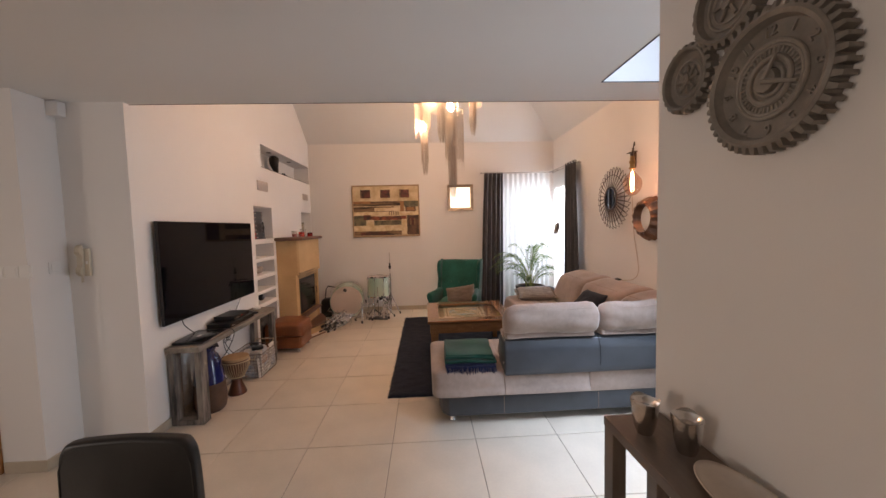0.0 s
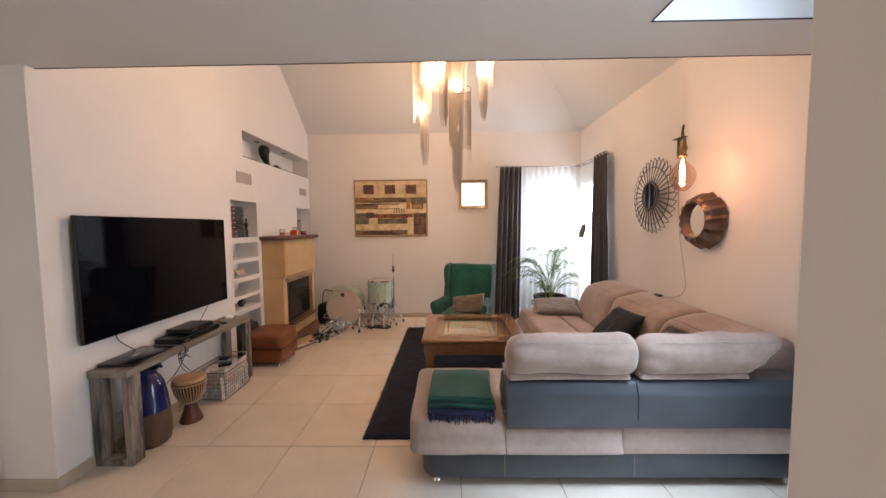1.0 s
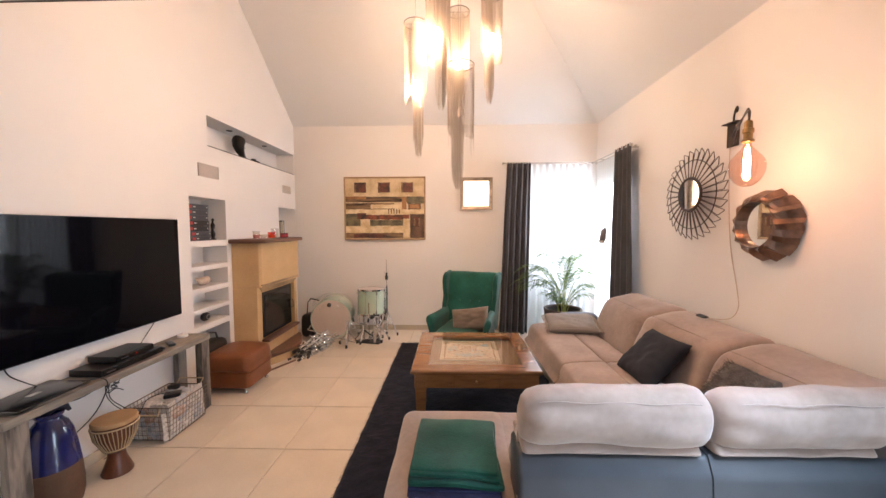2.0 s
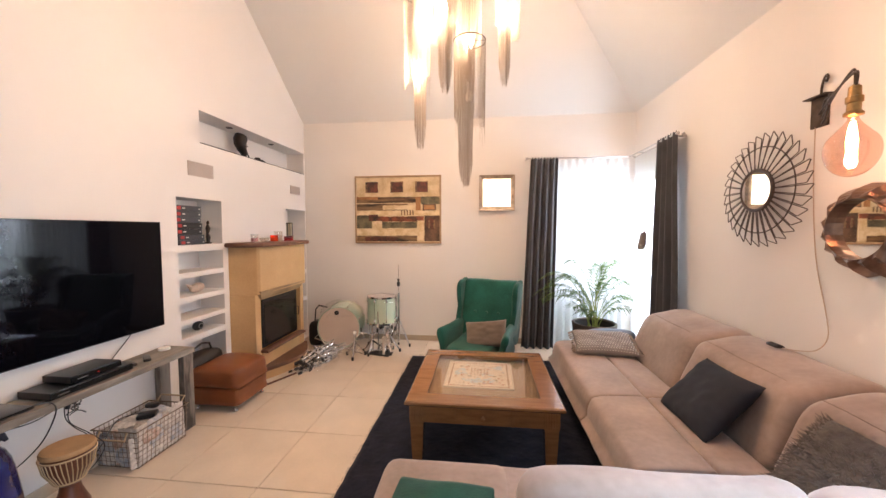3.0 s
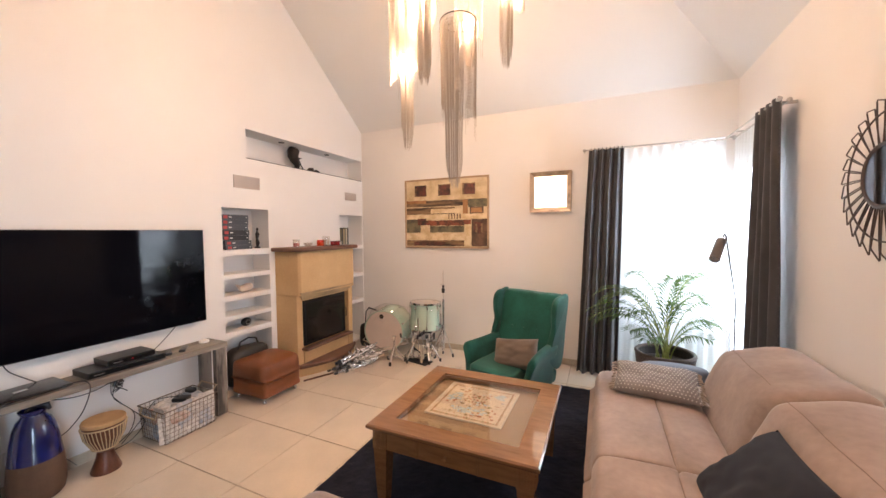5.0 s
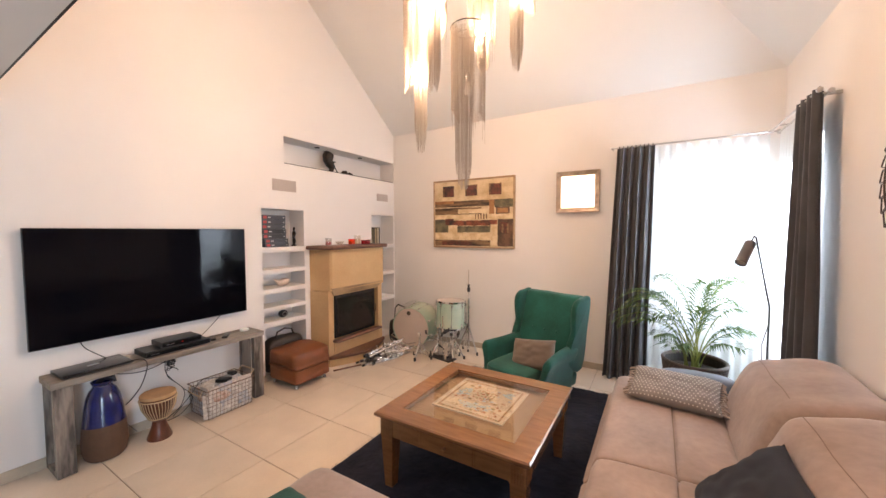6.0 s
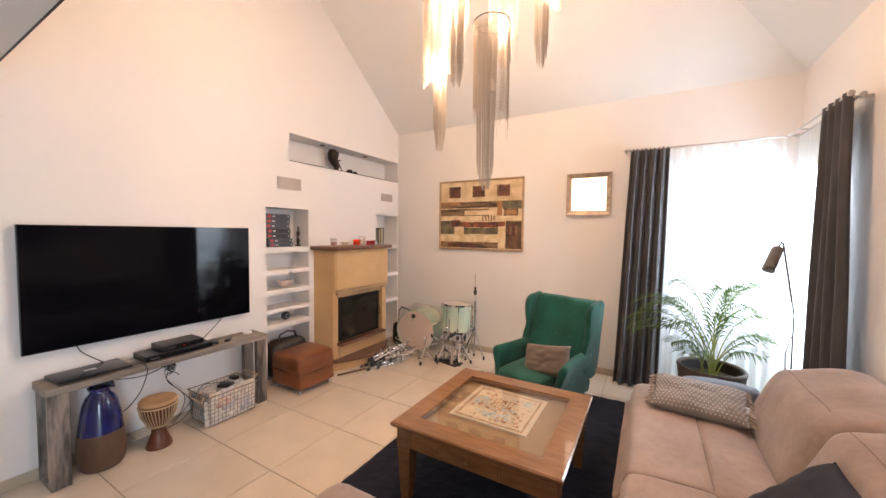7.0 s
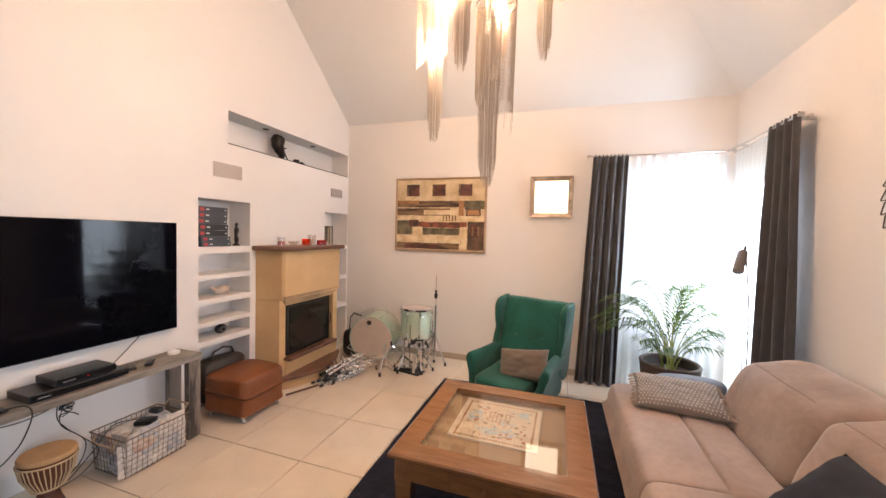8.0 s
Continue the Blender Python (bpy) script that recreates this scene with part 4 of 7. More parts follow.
def make_laptop():
    at = (-0.985, 5.04, ZC)
    l = thing("laptop", at, "closed slim black laptop with silver edge on the console", "laptop", turn=3)
    part("base", extrude_profile(mesh(), [(-0.118, 0.004), (0.118, 0.004), (0.122, 0.013), (-0.118, 0.017)], "y", -0.185, 0.185, bevel=0.003), BLACK, l, smooth=True)
    part("lid", extrude_profile(mesh(), [(-0.118, 0.0185), (0.122, 0.0145), (0.120, 0.0195), (-0.112, 0.0265)], "y", -0.185, 0.185, bevel=0.002), GLOSSBLACK, l, "glossy black lid", True)
    part("hinge", tube(mesh(), [(-0.119, -0.13, 0.018), (-0.119, 0.13, 0.018)], 0.006, 8), BLACK, l, smooth=True)
    part("edge_trim", boxed(0.120, 0.1235, -0.10, 0.12, 0.0065, 0.011), CHROME, l, "silver front edge")
    part("marking", boxed(-0.02, 0.01, -0.03, 0.03, 0.0238, 0.0244), STEEL, l, "plain grey mark on the lid")
    for x in (-0.10, 0.10):
        for y in (-0.16, 0.16):
            part("foot", lathe(mesh(), [(0.008, 0), (0.008, 0.0045)], (x, y, 0), 10), BLACK, l)


make_laptop()
flat_box("disc_player", (-1.09, -0.875, 5.305, 5.76, ZC, ZC + 0.045), "black disc player on the grey console", "disc player")
flat_box("receiver", (-1.085, -0.89, 5.415, 5.70, ZC + 0.046, ZC + 0.09), "black receiver with red display on the disc player", "receiver", True)


def remote(x, y, turn, label):
    r = thing("remote_control", (x, y, ZC), label, "remote control", "remotes", turn=turn)
    part("shell", boxed(-0.022, 0.022, -0.07, 0.07, 0, 0.018, bevel=0.006, segs=3), BLACK, r, smooth=True)
    bm = mesh()
    for i in range(5):
        for j in range(3):
            box(bm, -0.015 + 0.011 * j, -0.007 + 0.011 * j, -0.05 + 0.018 * i, -0.042 + 0.018 * i, 0.018, 0.0195)
    tagged(part("keypad", bm, mat("grey_keys", (0.2, 0.2, 0.2), 0.6), r), kind="stuff")


remote(-0.985, 5.835, 65, "small black remote control on the grey console")
remote(-0.965, 5.94, 50, "black remote control with grey keys")
d = thing("white_disc", (-1.02, 6.14, ZC), "small white round puck on the console", "puck")
part("body", lathe(mesh(), [(0.0, 0), (0.038, 0), (0.04, 0.006), (0.038, 0.018), (0.0, 0.02)], seg=28), WHITE, d, smooth=True)


# ---- things under the console ----
def make_vase():
    v = thing("floor_vase", (-0.955, 5.075, 0), "tall vase, blue glaze over brown bare clay", "vase")
    clay = mat("brown_clay", (0.10, 0.052, 0.03), 0.8, var=0.2, scale=14, bump=0.2)
    blue = mat("cobalt_glaze", (0.012, 0.018, 0.13), 0.16, col2=(0.006, 0.008, 0.045), scale=9, bump=0.06, bscale=20, coat=0.5)
    part("base", lathe(mesh(), [(0.0, 0.0), (0.10, 0.0), (0.116, 0.02), (0.126, 0.07), (0.127, 0.14), (0.119, 0.252)], seg=40), clay, v, "brown unglazed clay", True)
    part("glazed_top", lathe(mesh(), [(0.1195, 0.25), (0.106, 0.36), (0.092, 0.44), (0.074, 0.485), (0.056, 0.505), (0.052, 0.52), (0.062, 0.537), (0.064, 0.548), (0.054, 0.55), (0.046, 0.53), (0.046, 0.45)], seg=40), blue, v, "glossy cobalt blue glaze", True)
    part("rim_lip", tube(mesh(), [(0.0, -0.03, 0.535), (0.02, 0.01, 0.575), (0.045, 0.045, 0.565), (0.06, 0.055, 0.535)], [0.012, 0.022, 0.02, 0.008], 10), mat("dark_glaze", (0.01, 0.01, 0.02), 0.3), v, "dark folded rim", True)


def make_djembe():
    d = thing("djembe_drum", (-0.885, 5.375, 0), "small carved wooden djembe drum with rope and hide", "drum")
    d.scale = (0.86, 0.86, 0.95)
    wood = mat("carved_drum_wood", (0.16, 0.05, 0.022), 0.35, col2=(0.05, 0.018, 0.01), scale=7, bump=0.1, stretch=(1, 1, 0.3))
    hide = mat("drum_hide", (0.42, 0.26, 0.13), 0.7, var=0.2, scale=9, bump=0.1)
    rope = mat("cream_rope", (0.55, 0.42, 0.26), 0.9, var=0.2, bump=0.2)
    part("foot_horn", lathe(mesh(), [(0.0, 0), (0.092, 0.0), (0.095, 0.012), (0.075, 0.06), (0.056, 0.11), (0.05, 0.15)], seg=30), wood, d, smooth=True)
    part("bowl", lathe(mesh(), [(0.05, 0.148), (0.085, 0.19), (0.118, 0.26), (0.128, 0.33), (0.128, 0.372)], seg=30), wood, d, smooth=True)
    part("skin", lathe(mesh(), [(0.134, 0.350), (0.136, 0.366), (0.130, 0.376), (0.06, 0.378), (0.0, 0.377)], seg=36), hide, d, "tan hide skin", True)
    for z, r in ((0.335, 0.137), (0.175, 0.078)):
        part("ring", tube(mesh(), [(r * math.cos(a), r * math.sin(a), z) for a in [2 * math.pi * i / 36 for i in range(36)]], 0.005, 6, closed=True), rope, d, smooth=True)
    for i in range(34):
        a, b = 2 * math.pi * i / 34, 2 * math.pi * (i + 0.5) / 34
        part("rope", tube(mesh(), [(0.138 * math.cos(a), 0.138 * math.sin(a), 0.335), (0.124 * math.cos((a + b) / 2), 0.124 * math.sin((a + b) / 2), 0.26), (0.08 * math.cos(b), 0.08 * math.sin(b), 0.177)], 0.0032, 5), rope, d)


def make_basket():
    at = (-0.945, 5.88, 0)
    b = thing("wire_basket", at, "wire basket full of newspapers on the tiled floor", "basket")
    wire = mat("rusty_wire", (0.20, 0.15, 0.11), 0.6, 0.3, var=0.4, scale=30)
    x0, x1, y0, y1, h = -0.15, 0.145, -0.19, 0.185, 0.26
    ex = lambda z: 0.018 * z / h
    for k in range(8):
        z = 0.012 + (h - 0.012) * k / 7
        e = ex(z)
        part("hoop", tube(mesh(), [(x0 - e, y0 - e, z), (x1 + e, y0 - e, z), (x1 + e, y1 + e, z), (x0 - e, y1 + e, z)], 0.002 if k < 7 else 0.0045, 6, closed=True), wire, b)
    bm = mesh()
    for i in range(13):
        y = y0 + (y1 - y0) * i / 12
        for x, s in ((x0, -1), (x1, 1)):
            tube(bm, [(x, y, 0.012), (x + s * 0.018, y, h)], 0.0016, 5)
        tube(bm, [(x0, y, 0.012), (x1, y, 0.012)], 0.0022, 5)
    for i in range(10):
        x = x0 + (x1 - x0) * i / 9
        for y, s in ((y0, -1), (y1, 1)):
            tube(bm, [(x, y, 0.012), (x, y + s * 0.018, h)], 0.0016, 5)
    part("wire_grid", bm, wire, b)
    part("handle", tube(mesh(), [(-0.1, y1 + 0.02, h), (-0.1, y1 + 0.055, h + 0.035), (0.1, y1 + 0.055, h + 0.035), (0.1, y1 + 0.02, h)], 0.006, 8), mat("pale_cane", (0.45, 0.34, 0.22), 0.7), b, "pale bent handle")
    part("handle", tube(mesh(), [(-0.1, y0 - 0.02, h), (-0.1, y0 - 0.04, h - 0.045), (0.1, y0 - 0.04, h - 0.045), (0.1, y0 - 0.02, h)], 0.006, 8), mat("pale_cane", (0.45, 0.34, 0.22), 0.7), b, "pale bent handle")
    # papers: folded sheets, upright against the wires and lying on top
    rng = random.Random(3)
    news = [mat("newsprint", (0.78, 0.74, 0.69), 0.9, col2=(0.42, 0.40, 0.38), scale=38, bump=0.1), mat("newsprint_pale", (0.78, 0.74, 0.68), 0.9, col2=(0.45, 0.42, 0.40), scale=45, bump=0.1),
            mat("magazine_colour", (0.70, 0.66, 0.62), 0.6, col2=(0.22, 0.30, 0.42), scale=26, bump=0.02), mat("magazine_red", (0.72, 0.66, 0.58), 0.6, col2=(0.42, 0.20, 0.14), scale=22, bump=0.02)]
    at2 = (at[0], at[1], 0.016)
    for i in range(8):
        z = i * 0.0205
        p = thing("newspaper", (at2[0] + rng.uniform(-0.006, 0.006), at2[1] + rng.uniform(-0.008, 0.008), at2[2] + z), "folded newspaper in the wire basket", "newspaper", "papers", turn=rng.uniform(-2.5, 2.5))
        w, l = 0.128 - 0.003 * (i % 3), 0.168 - 0.004 * (i % 2)

        def f(u, v, z=z):
            a = 2 * math.pi * u
            sq = lambda c: math.copysign(abs(c) ** 0.25, c)
            return Vector((-w + 2 * w * v + 0.003 * noise.noise((v * 9, i, u)), l * sq(math.cos(a)) * 0.98, 0.01 + 0.0092 * sq(math.sin(a)) + 0.004 * noise.noise((v * 5, math.cos(a) * 3, i))))
        bm = sheet(mesh(), f, 28, 8)
        part("paper", bm, news[i % 4], p, smooth=True)
    # folded pages standing against the wires on the open sides
    for i in range(9):
        if i < 6:
            x, y, turn = 0.132 - 0.006 * (i % 2), -0.15 + 0.058 * i, rng.uniform(-5, 5)
        else:
            x, y, turn = -0.09 + 0.085 * (i - 6), -0.178 + 0.005 * (i % 2), 90 + rng.uniform(-5, 5)
        p = thing("newspaper", (at[0] + x, at[1] + y, 0.016), "folded newspaper standing in the wire basket", "newspaper", "papers", turn=turn)
        hh, ww = rng.uniform(0.20, 0.262), rng.uniform(0.05, 0.075)

        def stand(u, v, i=i, hh=hh, ww=ww):
            a = 2 * math.pi * u
            return Vector((0.007 * math.sin(a) + 0.006 * noise.noise((v * 4, math.cos(a) * 2, i)) - 0.012 * v * v, ww * math.cos(a), hh * v + 0.012 * v * noise.noise((math.cos(a) * 3, i, 2))))
        part("paper", sheet(mesh(), stand, 24, 8), news[i % 4], p, smooth=True)
    # crumpled pages stuffed round the sides and on top
    spots = [(0.118, -0.13, 0.07, 0.05, 0.12, 0.13), (0.122, -0.01, 0.06, 0.05, 0.13, 0.11), (0.118, 0.11, 0.08, 0.05, 0.13, 0.14), (0.115, -0.07, 0.17, 0.06, 0.15, 0.10), (0.115, 0.08, 0.18, 0.06, 0.16, 0.09),
             (-0.08, -0.165, 0.07, 0.13, 0.05, 0.13), (0.04, -0.168, 0.08, 0.13, 0.05, 0.15), (-0.04, -0.155, 0.18, 0.2, 0.07, 0.10), (-0.07, -0.05, 0.215, 0.14, 0.2, 0.07), (0.05, 0.02, 0.215, 0.16, 0.22, 0.065), (-0.03, 0.12, 0.22, 0.2, 0.12, 0.075)]
    for i, (x, y, z, sx, sy, sz) in enumerate(spots):
        p = thing("crumpled_paper", (at[0] + x, at[1] + y, z), "crumpled newspaper page stuffed in the wire basket", "newspaper", "papers")
        bm = cushion(mesh(), (0, 0, 0), (sx, sy, sz), None, 0.75, 30, 18, 0.0)
        for v in bm.verts:
            d = v.co.copy()
            k = noise.noise(d * 26 + Vector((i * 3, 0, 0))) + 0.6 * abs(noise.noise(d * 55 + Vector((0, i, 0))))
            v.co = d * (1 + 0.22 * k)
            v.co.x = min(v.co.x, 0.158 - x)
            v.co.y = max(v.co.y, -0.205 - y)
        part("page", bm, news[i % 4], p)
    r = thing("black_adapter", (at[0] + 0.03, at[1] + 0.0, 0.252), "small black power adapter on the newspapers", "adapter", turn=30)
    part("body", boxed(-0.055, 0.055, -0.04, 0.04, 0, 0.03, bevel=0.006), BLACK, r, smooth=True)
    r = thing("dark_pouch", (at[0] - 0.06, at[1] + 0.12, 0.254), "small dark pouch lying on the newspapers", "pouch", turn=12)
    part("body", cushion(mesh(), (0, 0, 0.018), (0.09, 0.06, 0.036), None, 0.6, 18, 10, 0.1), BLACK, r, smooth="all")


make_vase()
make_djembe()
make_basket()


def make_ottoman():
    at = (-0.865, 6.645, 0)
    o = thing("ottoman", at, "cognac brown leather ottoman on short chrome feet", "ottoman")
    part("body", bolster(mesh(), [(-0.215, 0.055), (-0.222, 0.12), (-0.222, 0.19), (-0.2, 0.205), (0.2, 0.205), (0.222, 0.19), (0.222, 0.12), (0.215, 0.055), (0.0, 0.05)], "y", -0.215, 0.215, 0.03, 8, wob=0.003), COGNAC, o, smooth=True)
    part("padded_top", bolster(mesh(), [(-0.222, 0.207), (-0.232, 0.25), (-0.228, 0.325), (-0.19, 0.368), (0.0, 0.390), (0.19, 0.368), (0.228, 0.325), (0.232, 0.25), (0.222, 0.207), (0.0, 0.203)], "y", -0.228, 0.228, 0.06, 8, wob=0.006), COGNAC, o, "puffed leather top", True)
    part("seam", tube(mesh(), [(-0.222, -0.215, 0.2055), (0.222, -0.215, 0.2055), (0.222, 0.215, 0.2055), (-0.222, 0.215, 0.2055)], 0.005, 6, closed=True), COGNAC, o)
    for x in (-0.18, 0.18):
        for y in (-0.18, 0.18):
            part("foot", lathe(mesh(), [(0.018, 0), (0.02, 0.01), (0.013, 0.02), (0.013, 0.056)], (x, y, 0), 14), CHROME, o, "chrome foot", True)


make_ottoman()


# ---- hanging lamps of chain strands ----
CHAIN = mat("nickel_chain", (0.43, 0.38, 0.32), 0.45, 0.3, var=0.1, scale=40, bump=0)
BULBGLOW = glow("lit_bulb", (1.0, 0.80, 0.56), 280)


def chain_mesh(strands, name):
    """Thin beaded strands: (x, y, z_top, x_end, y_end, z_end)."""
    verts, faces = [], []
    for x, y, za, xe, ye, zb in strands:
        n = max(2, int((za - zb) / 0.011))
        base = len(verts)
        for i in range(n + 1):
            t = i / n
            r = 0.00125 if i % 2 else 0.0006
            k = min(1, t * 1.25)
            cx, cy, z = x + (xe - x) * k * k, y + (ye - y) * k * k, za + (zb - za) * t
            for a in (0.0, 2.094, 4.189):
                verts.append((cx + r * math.cos(a), cy + r * math.sin(a), z))
        for i in range(n):
            for k in range(3):
                a, b = base + i * 3 + k, base + i * 3 + (k + 1) % 3
                faces.append((a, b, b + 3, a + 3))
    me = bpy.data.meshes.new(name)
    me.from_pydata(verts, [], faces)
    return me


def pendant(x, y, r, ring, full, tip, bulb, lit, ang, label):
    top = roof_height(x, y)
    at = (x, y, ring)
    p = thing("pendant_lamp", at, label, "pendant lamp", "chandelier pendants")
    part("cord", tube(mesh(), [(0, 0, top - ring + 0.02), (0, 0, bulb - ring + 0.06)], 0.0022, 6), mat("grey_cord", (0.25, 0.23, 0.2), 0.6), p)
    part("ceiling_cap", lathe(mesh(), [(0.0, top - ring + 0.03), (0.045, top - ring + 0.02), (0.045, top - ring - 0.05), (0.0, top - ring - 0.06)], seg=20), STEEL, p, smooth=True)
    rim = [(r * math.cos(a), r * math.sin(a), 0) for a in [2 * math.pi * i / 40 for i in range(40)]]
    hoop = part("hoop", tube(mesh(), rim, 0.0035, 6, closed=True), DARKMETAL, p, "thin dark metal hoop")
    part("spoke", tube(mesh(), [(-r, 0, 0), (r, 0, 0)], 0.002, 5), DARKMETAL, p)
    rng = random.Random(int(x * 1000))
    st = []
    n = 140
    for i in range(n):
        a = 2 * math.pi * i / n
        d = abs((a - ang + math.pi) % (2 * math.pi) - math.pi)
        zb = full + 0.05 * math.cos(d) - 0.03 * math.sin(2 * d + x * 9) + rng.uniform(-0.012, 0.012)
        if rng.random() < 0.05:
            zb -= rng.uniform(0.06, 0.16)
        cx, cy = r * math.cos(a), r * math.sin(a)
        st.append((cx, cy, 0.0, cx * 0.97, cy * 0.97, zb - ring))
    # inner strands make the long tail, which hangs a little to one side
    ox, oy = 0.26 * r * math.cos(ang), 0.26 * r * math.sin(ang)
    for i in range(120):
        a, d = rng.uniform(0, 2 * math.pi), math.sqrt(rng.uniform(0.08, 1))
        cx, cy = ox + 0.62 * r * d * math.cos(a), oy + 0.62 * r * d * math.sin(a)
        st.append((cx, cy, 0.0, ox + (cx - ox) * 0.78, oy + (cy - oy) * 0.78, tip + (full - tip) * 0.38 * d ** 3 + rng.uniform(0, 0.03) - ring))
    me = chain_mesh(st, "chain_veil")
    me.materials.append(CHAIN)
    ob = new("chain_veil", me)
    ob.parent = p
    tagged(ob, "fine hanging metal chain strands", kind="stuff")
    zb = bulb - ring
    part("socket", lathe(mesh(), [(0.006, zb + 0.10), (0.013, zb + 0.095), (0.0135, zb + 0.05), (0.012, zb + 0.045)], seg=14), STEEL, p, smooth=True)
    glassy = BULBGLOW if lit else mat("frosted_bulb", (0.75, 0.70, 0.62), 0.2, var=0.03, bump=0)
    # lit bulbs are shaped larger than the unlit one to imitate bloom
    b = part("bulb", lathe(mesh(), [(0.011, zb + 0.05), (0.014, zb + 0.04), (0.032, zb + 0.015), (0.039, zb - 0.015), (0.030, zb - 0.045), (0.0, zb - 0.056)] if lit else [(0.011, zb + 0.05), (0.014, zb + 0.04), (0.026, zb + 0.01), (0.03, zb - 0.015), (0.022, zb - 0.037), (0.0, zb - 0.045)], seg=18), glassy, p, "lit warm bulb" if lit else "unlit clear bulb", True)
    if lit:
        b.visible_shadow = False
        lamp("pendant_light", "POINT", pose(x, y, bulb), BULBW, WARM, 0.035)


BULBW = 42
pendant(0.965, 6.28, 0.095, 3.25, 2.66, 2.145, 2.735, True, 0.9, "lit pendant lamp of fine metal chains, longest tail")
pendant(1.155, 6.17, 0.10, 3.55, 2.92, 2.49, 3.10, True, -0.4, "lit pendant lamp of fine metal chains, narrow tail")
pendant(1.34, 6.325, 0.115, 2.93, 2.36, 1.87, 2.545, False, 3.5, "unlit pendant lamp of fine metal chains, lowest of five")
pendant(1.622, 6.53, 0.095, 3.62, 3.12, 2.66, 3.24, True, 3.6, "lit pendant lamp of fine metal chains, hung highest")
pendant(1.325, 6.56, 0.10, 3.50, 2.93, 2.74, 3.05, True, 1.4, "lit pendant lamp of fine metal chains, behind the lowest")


# ---- square wall lamp and painting on the back wall ----
def make_wall_light():
    x0, x1, z0, z1 = 1.385, 1.862, 1.83, 2.303
    at = ((x0 + x1) / 2, BY, (z0 + z1) / 2)
    w = thing("square_wall_lamp", at, "lit square wall lamp with a rustic silvered frame", "wall lamp")
    FR = mat("silvered_wood", (0.42, 0.33, 0.25), 0.35, 0.6, var=0.5, scale=14, bump=0.25, bscale=40)
    h, i = (x1 - x0) / 2, (x1 - x0) / 2 - 0.055
    for k in range(4):
        bm = mesh()
        o = [bm.verts.new(v) for v in ((-h, -0.001, -h), (h, -0.001, -h), (h, -0.055, -h), (-h, -0.055, -h))]
        n = [bm.verts.new(v) for v in ((-i, -0.001, -i), (i, -0.001, -i), (i, -0.035, -i), (-i, -0.035, -i))]
        for a in range(4):
            b = (a + 1) % 4
            if a in (0, 2):
                bm.faces.new((o[a], o[b], n[b], n[a]))
        bm.faces.new((o[0], o[1], o[2], o[3]))
        bm.faces.new((n[0], n[1], n[2], n[3]))
        for s in ((0, 3), (1, 2)):
            bm.faces.new((o[s[0]], o[s[1]], n[s[1]], n[s[0]]))
        bmesh.ops.recalc_face_normals(bm, faces=bm.faces)
        bmesh.ops.rotate(bm, verts=bm.verts, cent=(0, 0, 0), matrix=Matrix.Rotation(radians(90 * k), 3, "Y"))
        part("frame_board", bm, FR, w)
    part("diffuser", bolster(mesh(), [(-i, -i), (i, -i), (i, i), (-i, i)], "y", -0.05, -0.002, 0.012, 3, n=1, wob=0), glow("opal_diffuser", (1.0, 0.86, 0.66), 2.6), w, "glowing opal glass panel")


make_wall_light()


